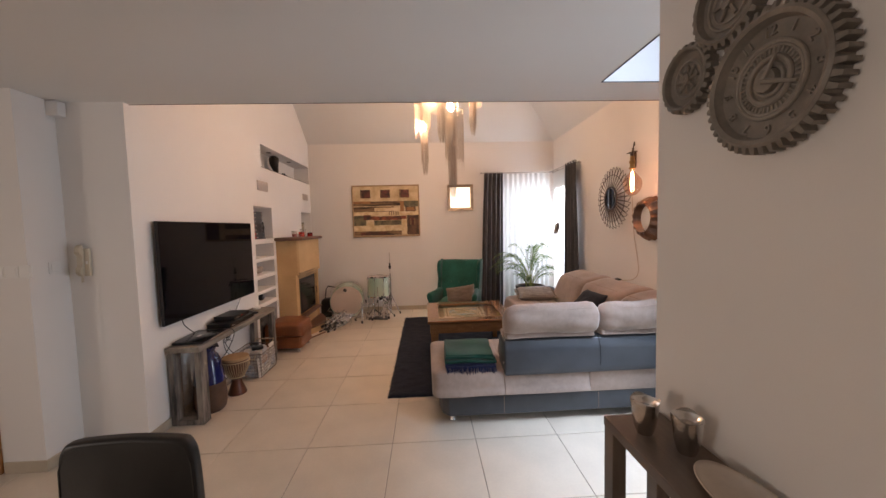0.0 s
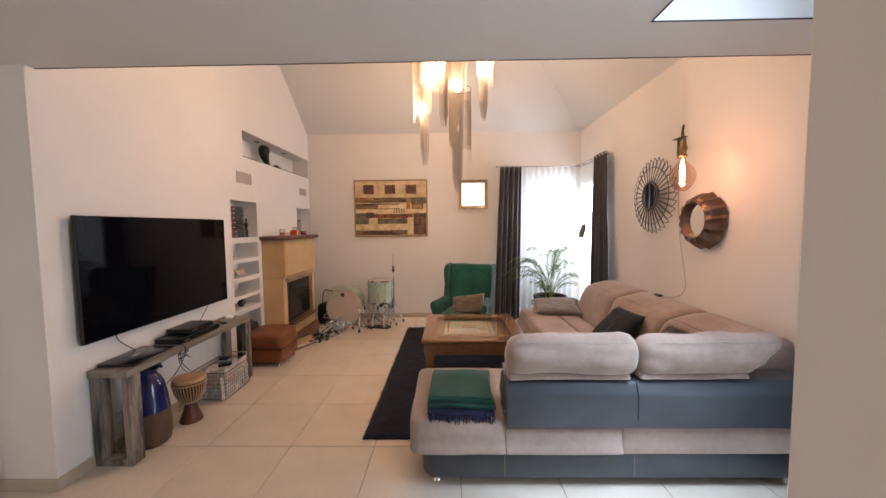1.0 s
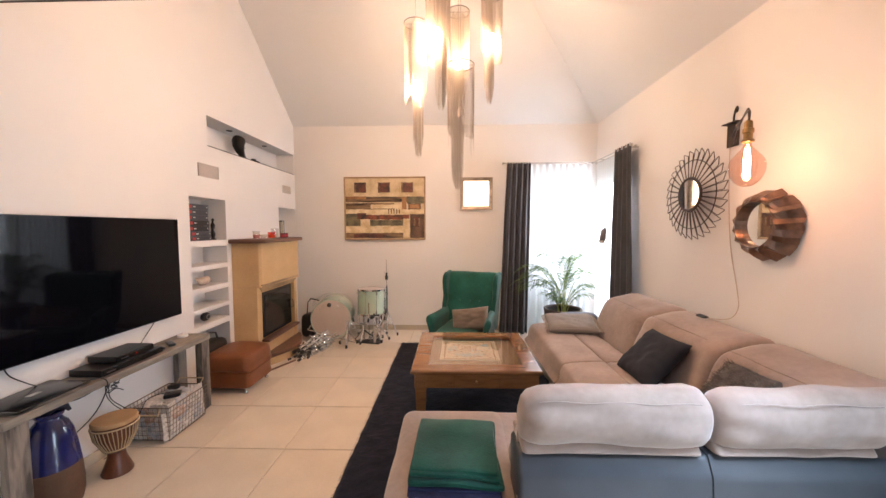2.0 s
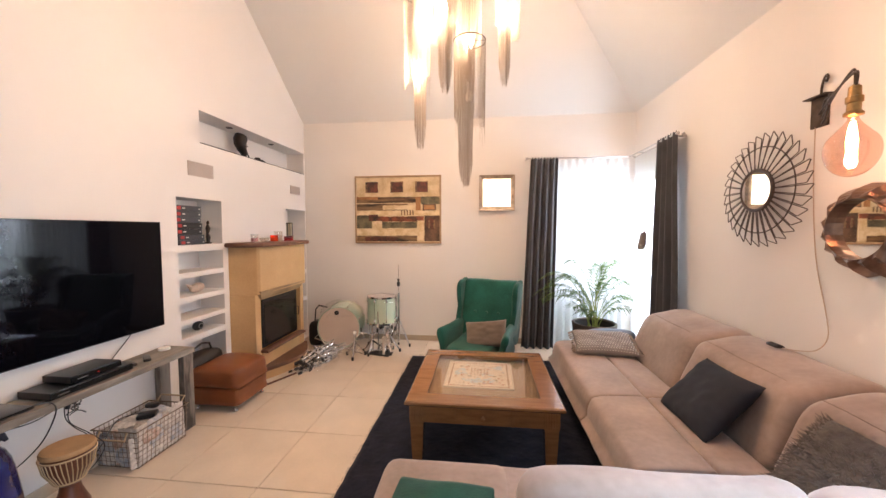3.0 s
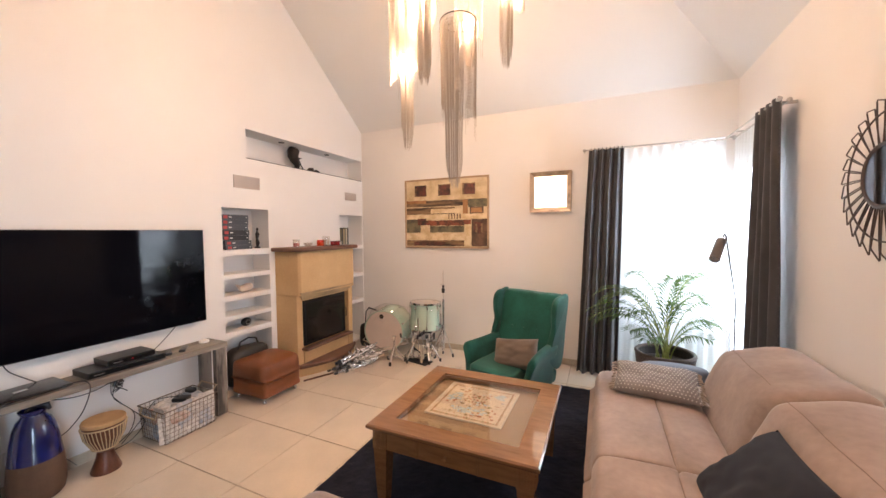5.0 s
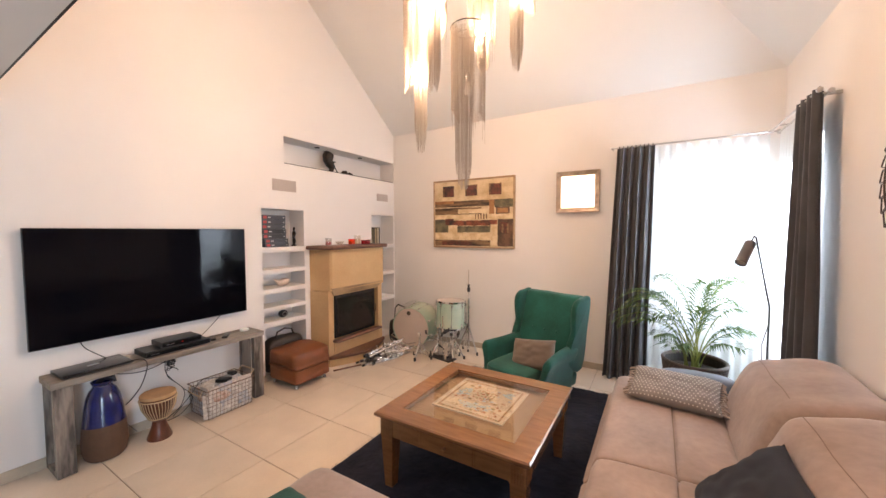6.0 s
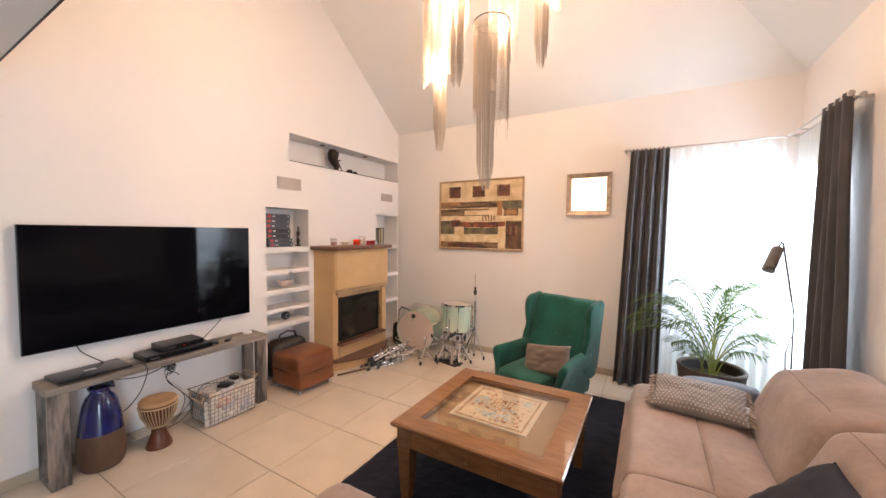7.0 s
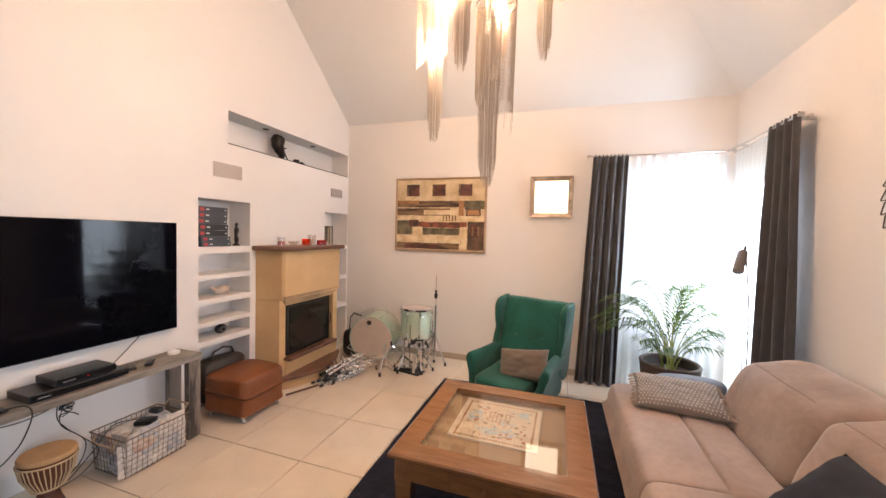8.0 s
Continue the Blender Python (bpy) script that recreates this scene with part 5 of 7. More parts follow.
def make_painting():
    x0, x1, z0, z1 = -0.361, 0.866, 1.38, 2.325
    at = ((x0 + x1) / 2, BY, (z0 + z1) / 2)
    p = thing("painting", at, "abstract painting in ochre, brown and rust, gold frame", "painting")
    W, H = (x1 - x0), (z1 - z0)
    for a in ((-W / 2, W / 2, H / 2 - 0.022, H / 2), (-W / 2, W / 2, -H / 2, -H / 2 + 0.022), (-W / 2, -W / 2 + 0.022, -H / 2 + 0.022, H / 2 - 0.022), (W / 2 - 0.022, W / 2, -H / 2 + 0.022, H / 2 - 0.022)):
        part("frame_bar", boxed(a[0], a[1], -0.04, -0.001, a[2], a[3], bevel=0.005), GOLDWOOD, p)
    oil = lambda nm, a, b, sc, st=(1, 1, 1), ends=(0.52, 0.80): mat(nm, a, 0.55, col2=b, scale=sc, bump=0.35, bscale=45, stretch=st, ends=ends)
    cream = oil("cream_oil", (0.70, 0.56, 0.36), (0.50, 0.36, 0.19), 6)
    part("canvas", boxed(-W / 2 + 0.015, W / 2 - 0.015, -0.022, -0.002, -H / 2 + 0.015, H / 2 - 0.015), cream, p)
    tone = {"k": oil("umber_oil", (0.034, 0.020, 0.014), (0.30, 0.18, 0.085), 5, (0.5, 1, 4)), "r": oil("rust_oil", (0.30, 0.085, 0.04), (0.075, 0.03, 0.02), 11),
            "g": oil("olive_oil_paint", (0.07, 0.065, 0.04), (0.20, 0.165, 0.09), 9), "y": oil("sand_oil", (0.78, 0.64, 0.42), (0.58, 0.42, 0.22), 9),
            "b": oil("brown_oil", (0.16, 0.085, 0.048), (0.06, 0.034, 0.022), 7), "o": oil("amber_oil", (0.42, 0.21, 0.08), (0.26, 0.11, 0.04), 7),
            "d": oil("dark_red_oil", (0.16, 0.045, 0.03), (0.035, 0.02, 0.016), 14)}
    # u from the left, v from the top, in shares of the picture
    def blk(u0, u1, v0, v1, k, lift=0.003):
        xa, xb = -W / 2 + 0.02 + (W - 0.04) * u0, -W / 2 + 0.02 + (W - 0.04) * u1
        za, zb = H / 2 - 0.02 - (H - 0.04) * v1, H / 2 - 0.02 - (H - 0.04) * v0
        nx, nz = max(3, int((xb - xa) / 0.02)), max(3, int((zb - za) / 0.02))
        out = [(xa + (xb - xa) * i / nx, za) for i in range(nx)] + [(xb, za + (zb - za) * i / nz) for i in range(nz)]
        out += [(xb - (xb - xa) * i / nx, zb) for i in range(nx)] + [(xa, zb - (zb - za) * i / nz) for i in range(nz)]
        jit = lambda x, z: (x + 0.007 * noise.noise((x * 23, z * 23, u0 * 9)), z + 0.007 * noise.noise((x * 23, z * 23, v0 * 9 + 4)))
        lim = lambda c, e: max(-e, min(e, c))
        out = [(lim(x, W / 2 - 0.02), lim(z, H / 2 - 0.02)) for x, z in (jit(*q) for q in out)]
        part("paint_block", extrude_profile(mesh(), out, "y", -0.022 - lift, -0.0215), tone[k], p)
    for u in (0.115, 0.415, 0.71):
        blk(u, u + 0.15, 0.07, 0.235, "k")
        blk(u + 0.02, u + 0.145, 0.085, 0.228, "d", 0.004)
    blk(0, 1, 0.305, 0.395, "k")
    blk(0, 0.26, 0.30, 0.345, "o", 0.004)
    blk(0, 0.62, 0.41, 0.51, "k")
    blk(0.32, 0.71, 0.435, 0.50, "y", 0.004)
    blk(0.78, 1, 0.31, 0.42, "g", 0.004)
    blk(0.715, 0.775, 0.31, 0.515, "o", 0.005)
    blk(0.80, 0.955, 0.42, 0.515, "b", 0.005)
    blk(0.815, 0.94, 0.435, 0.50, "o", 0.006)
    blk(0, 1, 0.515, 0.585, "y", 0.002)
    blk(0, 0.19, 0.585, 0.785, "g")
    blk(0.145, 0.26, 0.575, 0.675, "d", 0.004)
    blk(0.26, 0.81, 0.605, 0.685, "r")
    blk(0.31, 0.73, 0.69, 0.785, "g")
    blk(0.82, 1, 0.595, 0.99, "b")
    blk(0.85, 0.94, 0.64, 0.80, "d", 0.004)
    blk(0, 0.73, 0.905, 0.99, "k")
    blk(0.10, 0.50, 0.925, 0.98, "d", 0.004)
    blk(0.19, 0.31, 0.675, 0.90, "y", 0.004)
    blk(0, 0.735, 0.80, 0.90, "y", 0.003)
    blk(0.735, 0.81, 0.67, 0.985, "y", 0.005)
    for i in range(5):
        blk(0.54 + 0.034 * i, 0.555 + 0.034 * i, 0.515, 0.585, "k", 0.004)
    for i in range(2):
        blk(0.865 + 0.06 * i, 0.885 + 0.06 * i, 0.66, 0.79, "k", 0.006)


make_painting()


# ---- the two mirrors and the lamp on the east wall ----
def make_sun_mirror():
    c = Vector((RX, 6.355, 1.836))
    m = thing("sunburst_mirror", c, "round sunburst mirror with dark bent rattan rods", "mirror")
    RAT = mat("dark_rattan", (0.055, 0.035, 0.028), 0.5, var=0.3, scale=40, bump=0.15)
    on = lambda r, a, x: Vector((x, r * math.cos(a), r * math.sin(a)))
    part("glass", lathe(mesh(), [(0.0, 0.006), (0.125, 0.006), (0.128, 0.0)], (-0.10, 0, 0), 40, Matrix.Rotation(radians(-90), 4, "Y")), MIRROR, m, "round mirror glass")
    for r, x, t in ((0.137, -0.10, 0.012), (0.29, -0.085, 0.004)):
        part("hoop", tube(mesh(), [on(r, 2 * math.pi * i / 60, x) for i in range(60)], t, 8, closed=True), RAT, m, smooth=True)
    part("backing", lathe(mesh(), [(0.0, 0.0), (0.128, 0.0), (0.13, 0.006), (0.0, 0.007)], (-0.092, 0, 0), 32, Matrix.Rotation(radians(-90), 4, "Y")), RAT, m)
    part("wall_stud", tube(mesh(), [(0.0, 0, 0.05), (-0.092, 0, 0.05)], 0.006, 8), BLACK, m)
    n = 32
    for i in range(n):
        # each rod runs out, slants across and comes back to the inner hoop
        a = 2 * math.pi * i / n
        b = a + 0.17
        part("rod", tube(mesh(), [on(0.14, a, -0.098), on(0.262, a + 0.005, -0.084), on(0.380, a, -0.066), on(0.386, a + 0.01, -0.065), on(0.350, b - 0.01, -0.072), on(0.342, b, -0.074), on(0.24, b, -0.084), on(0.14, b, -0.092)], 0.0032, 6), RAT, m, smooth=True)


make_sun_mirror()


def make_copper_mirror():
    c = (RX, 5.66, 1.572)
    m = thing("copper_mirror", c, "round mirror in a deep crumpled copper frame", "mirror")
    COP = mat("aged_copper", (0.30, 0.185, 0.13), 0.30, 0.9, col2=(0.11, 0.075, 0.06), scale=9, bump=0.2, bscale=40)

    # flat pleats that fan out from the inner rim towards the wall, each bent a little differently
    rng = random.Random(9)
    pleats = 15
    bend = [rng.uniform(-1, 1) for _ in range(2 * pleats)]

    def f(u, v):
        k = int(round(u * 2 * pleats)) % (2 * pleats)
        a = 2 * math.pi * (k + 0.35 * bend[k] * v) / (2 * pleats)
        ridge = 1 if k % 2 else -1
        r = 0.152 + 0.082 * v + (0.010 * ridge + 0.010 * bend[k]) * v
        x = -0.135 + 0.125 * v ** 1.25 - 0.022 * math.sin(math.pi * v) - 0.016 * ridge * math.sin(math.pi * 0.55 * v)
        return Vector((x, r * math.cos(a), r * math.sin(a)))
    part("frame", sheet(mesh(), f, 2 * pleats, 5), COP, m, "crumpled sheet copper frame")
    # inner reveal
    def g(u, v):
        k = int(round(u * 2 * pleats)) % (2 * pleats)
        a = 2 * math.pi * k / (2 * pleats)
        r = 0.152 - 0.004 * v
        return Vector((-0.135 + 0.05 * v, r * math.cos(a), r * math.sin(a)))
    part("inner_rim", sheet(mesh(), g, 2 * pleats, 3), COP, m)
    part("glass", lathe(mesh(), [(0.0, 0.004), (0.152, 0.004), (0.152, 0.0)], (-0.085, 0, 0), 48, Matrix.Rotation(radians(-90), 4, "Y")), MIRROR, m, "round mirror glass")


make_copper_mirror()


def make_sconce():
    at = (RX, 6.025, 2.27)
    s = thing("wall_lamp", at, "wrought iron wall lamp with a large amber globe bulb", "wall lamp")
    IRON = mat("wrought_iron", (0.075, 0.05, 0.035), 0.5, 0.6, var=0.4, scale=25, bump=0.2)
    part("wall_plate", boxed(-0.014, 0, -0.055, 0.055, -0.105, 0.065, bevel=0.004), IRON, s)
    part("drip_cap", boxed(-0.05, 0, -0.075, 0.07, 0.066, 0.074, bevel=0.003), IRON, s)
    end = Vector((-0.378, -0.602, -0.15))
    d = Vector((end.x, end.y, 0)).normalized()
    up = Vector((0, 0, 1))
    # scrolled arm
    def bent(pts, r):
        """A forged bar through points given along d and up, rounded by a spline."""
        part("arm", tube(mesh(), fair([d * a + up * b + Vector((0, c, 0)) for a, b, c in pts], 4), r, 8), IRON, s, smooth=True)
    L = Vector((end.x, end.y, 0)).length
    bent([(0.01, -0.06, 0), (0.25, -0.02, 0), (0.50, 0.0, 0), (L - 0.07, 0.0, 0), (L - 0.025, -0.01, 0), (L - 0.01, -0.035, 0), (L, -0.09, 0)], 0.005)
    bent([(0.01, -0.03, 0.02), (0.30, -0.01, 0.015), (0.55, -0.015, 0.01), (L - 0.02, -0.022, 0), (L + 0.03, -0.04, 0), (L + 0.026, -0.075, 0), (L, -0.09, 0)], 0.005)
    # heart-shaped scroll under the arm and the curled tail above the plate
    bent([(0.02, -0.09, 0), (0.12, -0.075, 0), (0.20, -0.03, 0), (0.23, 0.01, 0), (0.20, 0.025, 0), (0.17, 0.0, 0), (0.175, -0.03, 0), (0.195, -0.02, 0)], 0.006)
    bent([(0.02, 0.0, 0), (0.10, 0.03, 0), (0.15, 0.01, 0), (0.13, -0.03, 0), (0.105, -0.01, 0)], 0.005)
    bent([(0.01, 0.06, 0.01), (0.012, 0.12, 0.01), (0.03, 0.165, 0.0), (0.055, 0.175, -0.01), (0.065, 0.155, -0.015), (0.052, 0.138, -0.01), (0.042, 0.15, -0.008)], 0.006)
    E = end
    BRASS = mat("old_brass", (0.36, 0.22, 0.09), 0.4, 0.9, var=0.3, scale=30)
    part("socket", lathe(mesh(), [(0.010, 0.07), (0.020, 0.06), (0.022, 0.02), (0.028, 0.018), (0.028, -0.005), (0.023, -0.01), (0.023, -0.04), (0.032, -0.05), (0.032, -0.06), (0.016, -0.065)], E, 24), BRASS, s, "brass bulb socket", True)
    # large amber globe
    prof = [(0.016, -0.06), (0.019, -0.078), (0.030, -0.098), (0.050, -0.122)] + [(0.089 * math.cos(a), -0.205 + (0.094 if a > 0 else 0.118) * math.sin(a)) for a in [0.88 - 0.2 * i for i in range(12)]] + [(0.0, -0.323)]
    amber = glass("amber_bulb_glass", (0.93, 0.76, 0.68), clear=0.80)
    b = part("globe_bulb", lathe(mesh(), prof, E, 36), amber, s, "large amber tinted glass globe", "all")
    b.visible_shadow = False
    fil = mesh()
    for i in range(4):
        a = i * math.pi / 2 + 0.4
        tube(fil, [E + Vector((0.006 * math.cos(a), 0.006 * math.sin(a), -0.09)), E + Vector((0.017 * math.cos(a), 0.017 * math.sin(a), -0.17)), E + Vector((0.010 * math.cos(a + 0.6), 0.010 * math.sin(a + 0.6), -0.25))], 0.004, 6)
    part("filament", fil, glow("filament", (1.0, 0.62, 0.28), 60), b, "glowing filament")
    lamp("globe_light", "POINT", pose(RX + E.x, at[1] + E.y, at[2] + E.z - 0.17), 6.5, (1.0, 0.36, 0.23), 0.03)
    cord = thing("lamp_cord", (RX, 6.05, 0.9), "thin pale cord hanging from the wall lamp", "cord")
    pts = fair([(3.388, 6.045, 2.17), (3.392, 6.04, 1.8), (3.392, 6.0, 1.4), (3.39, 5.92, 1.1), (3.378, 5.885, 0.96), (3.335, 5.90, 0.88), (3.27, 5.96, 0.858), (3.235, 6.02, 0.855)])
    part("cable", tube(mesh(), pts, 0.003, 6), mat("pale_cable", (0.55, 0.42, 0.32), 0.6), cord, world_at=(RX, 6.05, 0.9), smooth=True)
    part("dimmer", bolster(mesh(), [(-0.02, 0.0), (-0.024, 0.012), (0, 0.022), (0.024, 0.012), (0.02, 0.0)], "y", -0.045, 0.045, 0.012, 6, wob=0), GLOSSBLACK, cord, "black inline dimmer", True).location = (-0.165, -0.0, -0.05)


make_sconce()


# ---- cushions and throw ----
def make_cushions():
    NAVY = mat("charcoal_linen", (0.014, 0.017, 0.027), 0.9, var=0.25, scale=9, bump=0.25, bscale=350)
    c = thing("scatter_cushion", (2.78, 5.96, 0.43), "dark charcoal square cushion leaning on the sofa back", "cushion")
    a, b = Vector((0.0, -0.49, 0.02)).normalized(), Vector((0.28, 0.02, 0.30)).normalized()
    nrm = a.cross(b).normalized()
    m = Matrix.Translation((-0.03, -0.08, 0.158)) @ Matrix((a, nrm.cross(a), nrm)).transposed().to_4x4()
    part("cover", pillow(mesh(), 0.49, 0.43, 0.14, m, 4), NAVY, c, smooth="all")
    # grey pillow with white dots
    g = thing("dotted_pillow", (2.555, 7.07, 0.445), "grey pillow with white dots and tasselled ends", "pillow", turn=-6)
    GREY = mat("grey_weave", (0.22, 0.20, 0.19), 0.95, var=0.15, scale=12, bump=0.3, bscale=300)
    sx, sy, sz = 0.53, 0.38, 0.12
    tilt = pose(0, 0, 0.078, 14, 0, 0)
    part("cover", pillow(mesh(), sx, sy, sz, tilt, 6, 34), GREY, g, smooth="all")
    dots = mesh()
    for i in range(23):
        for j in range(15):
            a, b = (i - 11 + 0.5 * (j % 2)) / 11.8, (j - 7) / 7.6
            q = pillow_at(a, b, 1, sx, sy, sz, 6)
            du = pillow_at(a + 0.02, b, 1, sx, sy, sz, 6) - q
            dv = pillow_at(a, b + 0.02, 1, sx, sy, sz, 6) - q
            nr = du.cross(dv).normalized()
            m = tilt @ Matrix.Translation(q + nr * 0.0005) @ nr.to_track_quat("Z", "Y").to_matrix().to_4x4()
            lathe(dots, [(0.0042, -0.002), (0.0036, 0.001), (0.0, 0.002)], (0, 0, 0), 6, m)
    tagged(part("dot_pattern", dots, mat("white_dot_thread", (0.65, 0.62, 0.58), 0.9), g, "white woven dots"), kind="stuff")
    tas = mesh()
    rng = random.Random(8)
    for s in (-1, 1):
        for j in range(15):
            y = -0.15 + 0.3 * j / 14
            a = tilt @ Vector((s * sx * 0.475, y * 1.1, 0))
            b = a + Vector((s * rng.uniform(0.024, 0.045), rng.uniform(-0.01, 0.01), rng.uniform(-0.02, 0.0)))
            tube(tas, [a, (a + b) / 2 + Vector((0, 0, 0.006)), b], [0.003, 0.007, 0.007], 6)
    tagged(part("tassel_trim", tas, mat("pale_tassel", (0.38, 0.31, 0.26), 0.95), g), kind="stuff")
    # shaggy cushion in the corner
    s = thing("shaggy_cushion", (2.86, 5.10, 0.44), "shaggy grey cushion in the sofa's corner", "cushion")
    SHAG = mat("grey_shag", (0.13, 0.11, 0.095), 0.95, var=0.4, scale=30, bump=0.4, sheen=0.2)
    a, b = Vector((0.12, -0.44, 0.0)).normalized(), Vector((0.30, 0.03, 0.27)).normalized()
    nrm = a.cross(b).normalized()
    bm = pillow(mesh(), 0.46, 0.42, 0.14, Matrix.Translation((0.0, 0.03, 0.165)) @ Matrix((a, nrm.cross(a), nrm)).transposed().to_4x4(), 3)
    tufts = mesh()
    for f in bm.faces:
        for k in range(4):
            w = [rng.random() for _ in f.verts]
            p = sum((v.co * a for v, a in zip(f.verts, w)), Vector()) / sum(w)
            nrm = (p - Vector((0, 0.03, 0.10))).normalized()
            tip = p + nrm * rng.uniform(0.012, 0.03) + Vector((rng.uniform(-1, 1), rng.uniform(-1, 1), rng.uniform(-1.4, 0.4))) * 0.018
            sd = nrm.orthogonal().normalized() * 0.004
            tufts.faces.new((tufts.verts.new(p - sd), tufts.verts.new(p + sd), tufts.verts.new(tip)))
    part("cover", bm, SHAG, s, smooth="all")
    tagged(part("shaggy_fur", tufts, SHAG, s), kind="stuff")
    # blue-grey cushion behind the dotted one
    b = thing("blue_cushion", (2.70, 7.31, 0.445), "flat blue-grey cushion at the sofa's end", "cushion")
    part("cover", cushion(mesh(), (0, 0, 0.07), (0.46, 0.15, 0.14), None, 0.55, 32, 14, 0.05, 9), mat("blue_grey_cloth", (0.17, 0.22, 0.29), 0.9, var=0.15, bump=0.2, bscale=300), b, smooth="all")


make_cushions()


def make_throw():
    at = (1.285, 4.89, 0.442)
    t = thing("throw_blanket", at, "folded green throw blanket with navy fringe on the chaise", "blanket", turn=-2)
    GREEN = mat("green_wool", (0.010, 0.082, 0.056), 0.95, col2=(0.004, 0.036, 0.027), scale=7, bump=0.35, bscale=90, sheen=0.25, spec=0.15)
    FRNG = mat("navy_wool", (0.012, 0.015, 0.05), 0.95, var=0.3, scale=20, bump=0.3)
    part("navy_layer", bolster(mesh(), [(-0.235, 0.004), (-0.24, 0.014), (-0.2, 0.022), (0.19, 0.022), (0.2, 0.012), (0.19, 0.003)], "x", -0.195, 0.195, 0.008, 14, wob=0.006), FRNG, t, "navy underside", "all")
    for k in range(3):
        z = 0.022 + 0.021 * k
        y0 = -0.215 + 0.014 * k
        part("fold", bolster(mesh(), [(y0, z + 0.003), (y0 - 0.012, z + 0.011), (y0, z + 0.021), (0.0, z + 0.025), (0.2, z + 0.021), (0.212, z + 0.011), (0.2, z + 0.002), (0, z)], "x", -0.20 + 0.004 * k, 0.20 - 0.006 * k, 0.012, 18, wob=0.019, seed=k * 5 + 2), GREEN, t, smooth="all")
    rng = random.Random(2)
    bm = mesh()
    for i in range(90):
        x = -0.19 + 0.38 * i / 89
        p = Vector((x, -0.232 + rng.uniform(-0.004, 0.004), 0.013))
        e = p + Vector((rng.uniform(-0.012, 0.012), -0.05 + rng.uniform(-0.01, 0.01), rng.uniform(-0.055, -0.03)))
        tube(bm, [p, p + Vector((0, -0.03, -0.002)), e], [0.004, 0.0035, 0.0025], 5)
    tagged(part("fringe", bm, FRNG, t, "navy wool fringe"), kind="stuff")


make_throw()


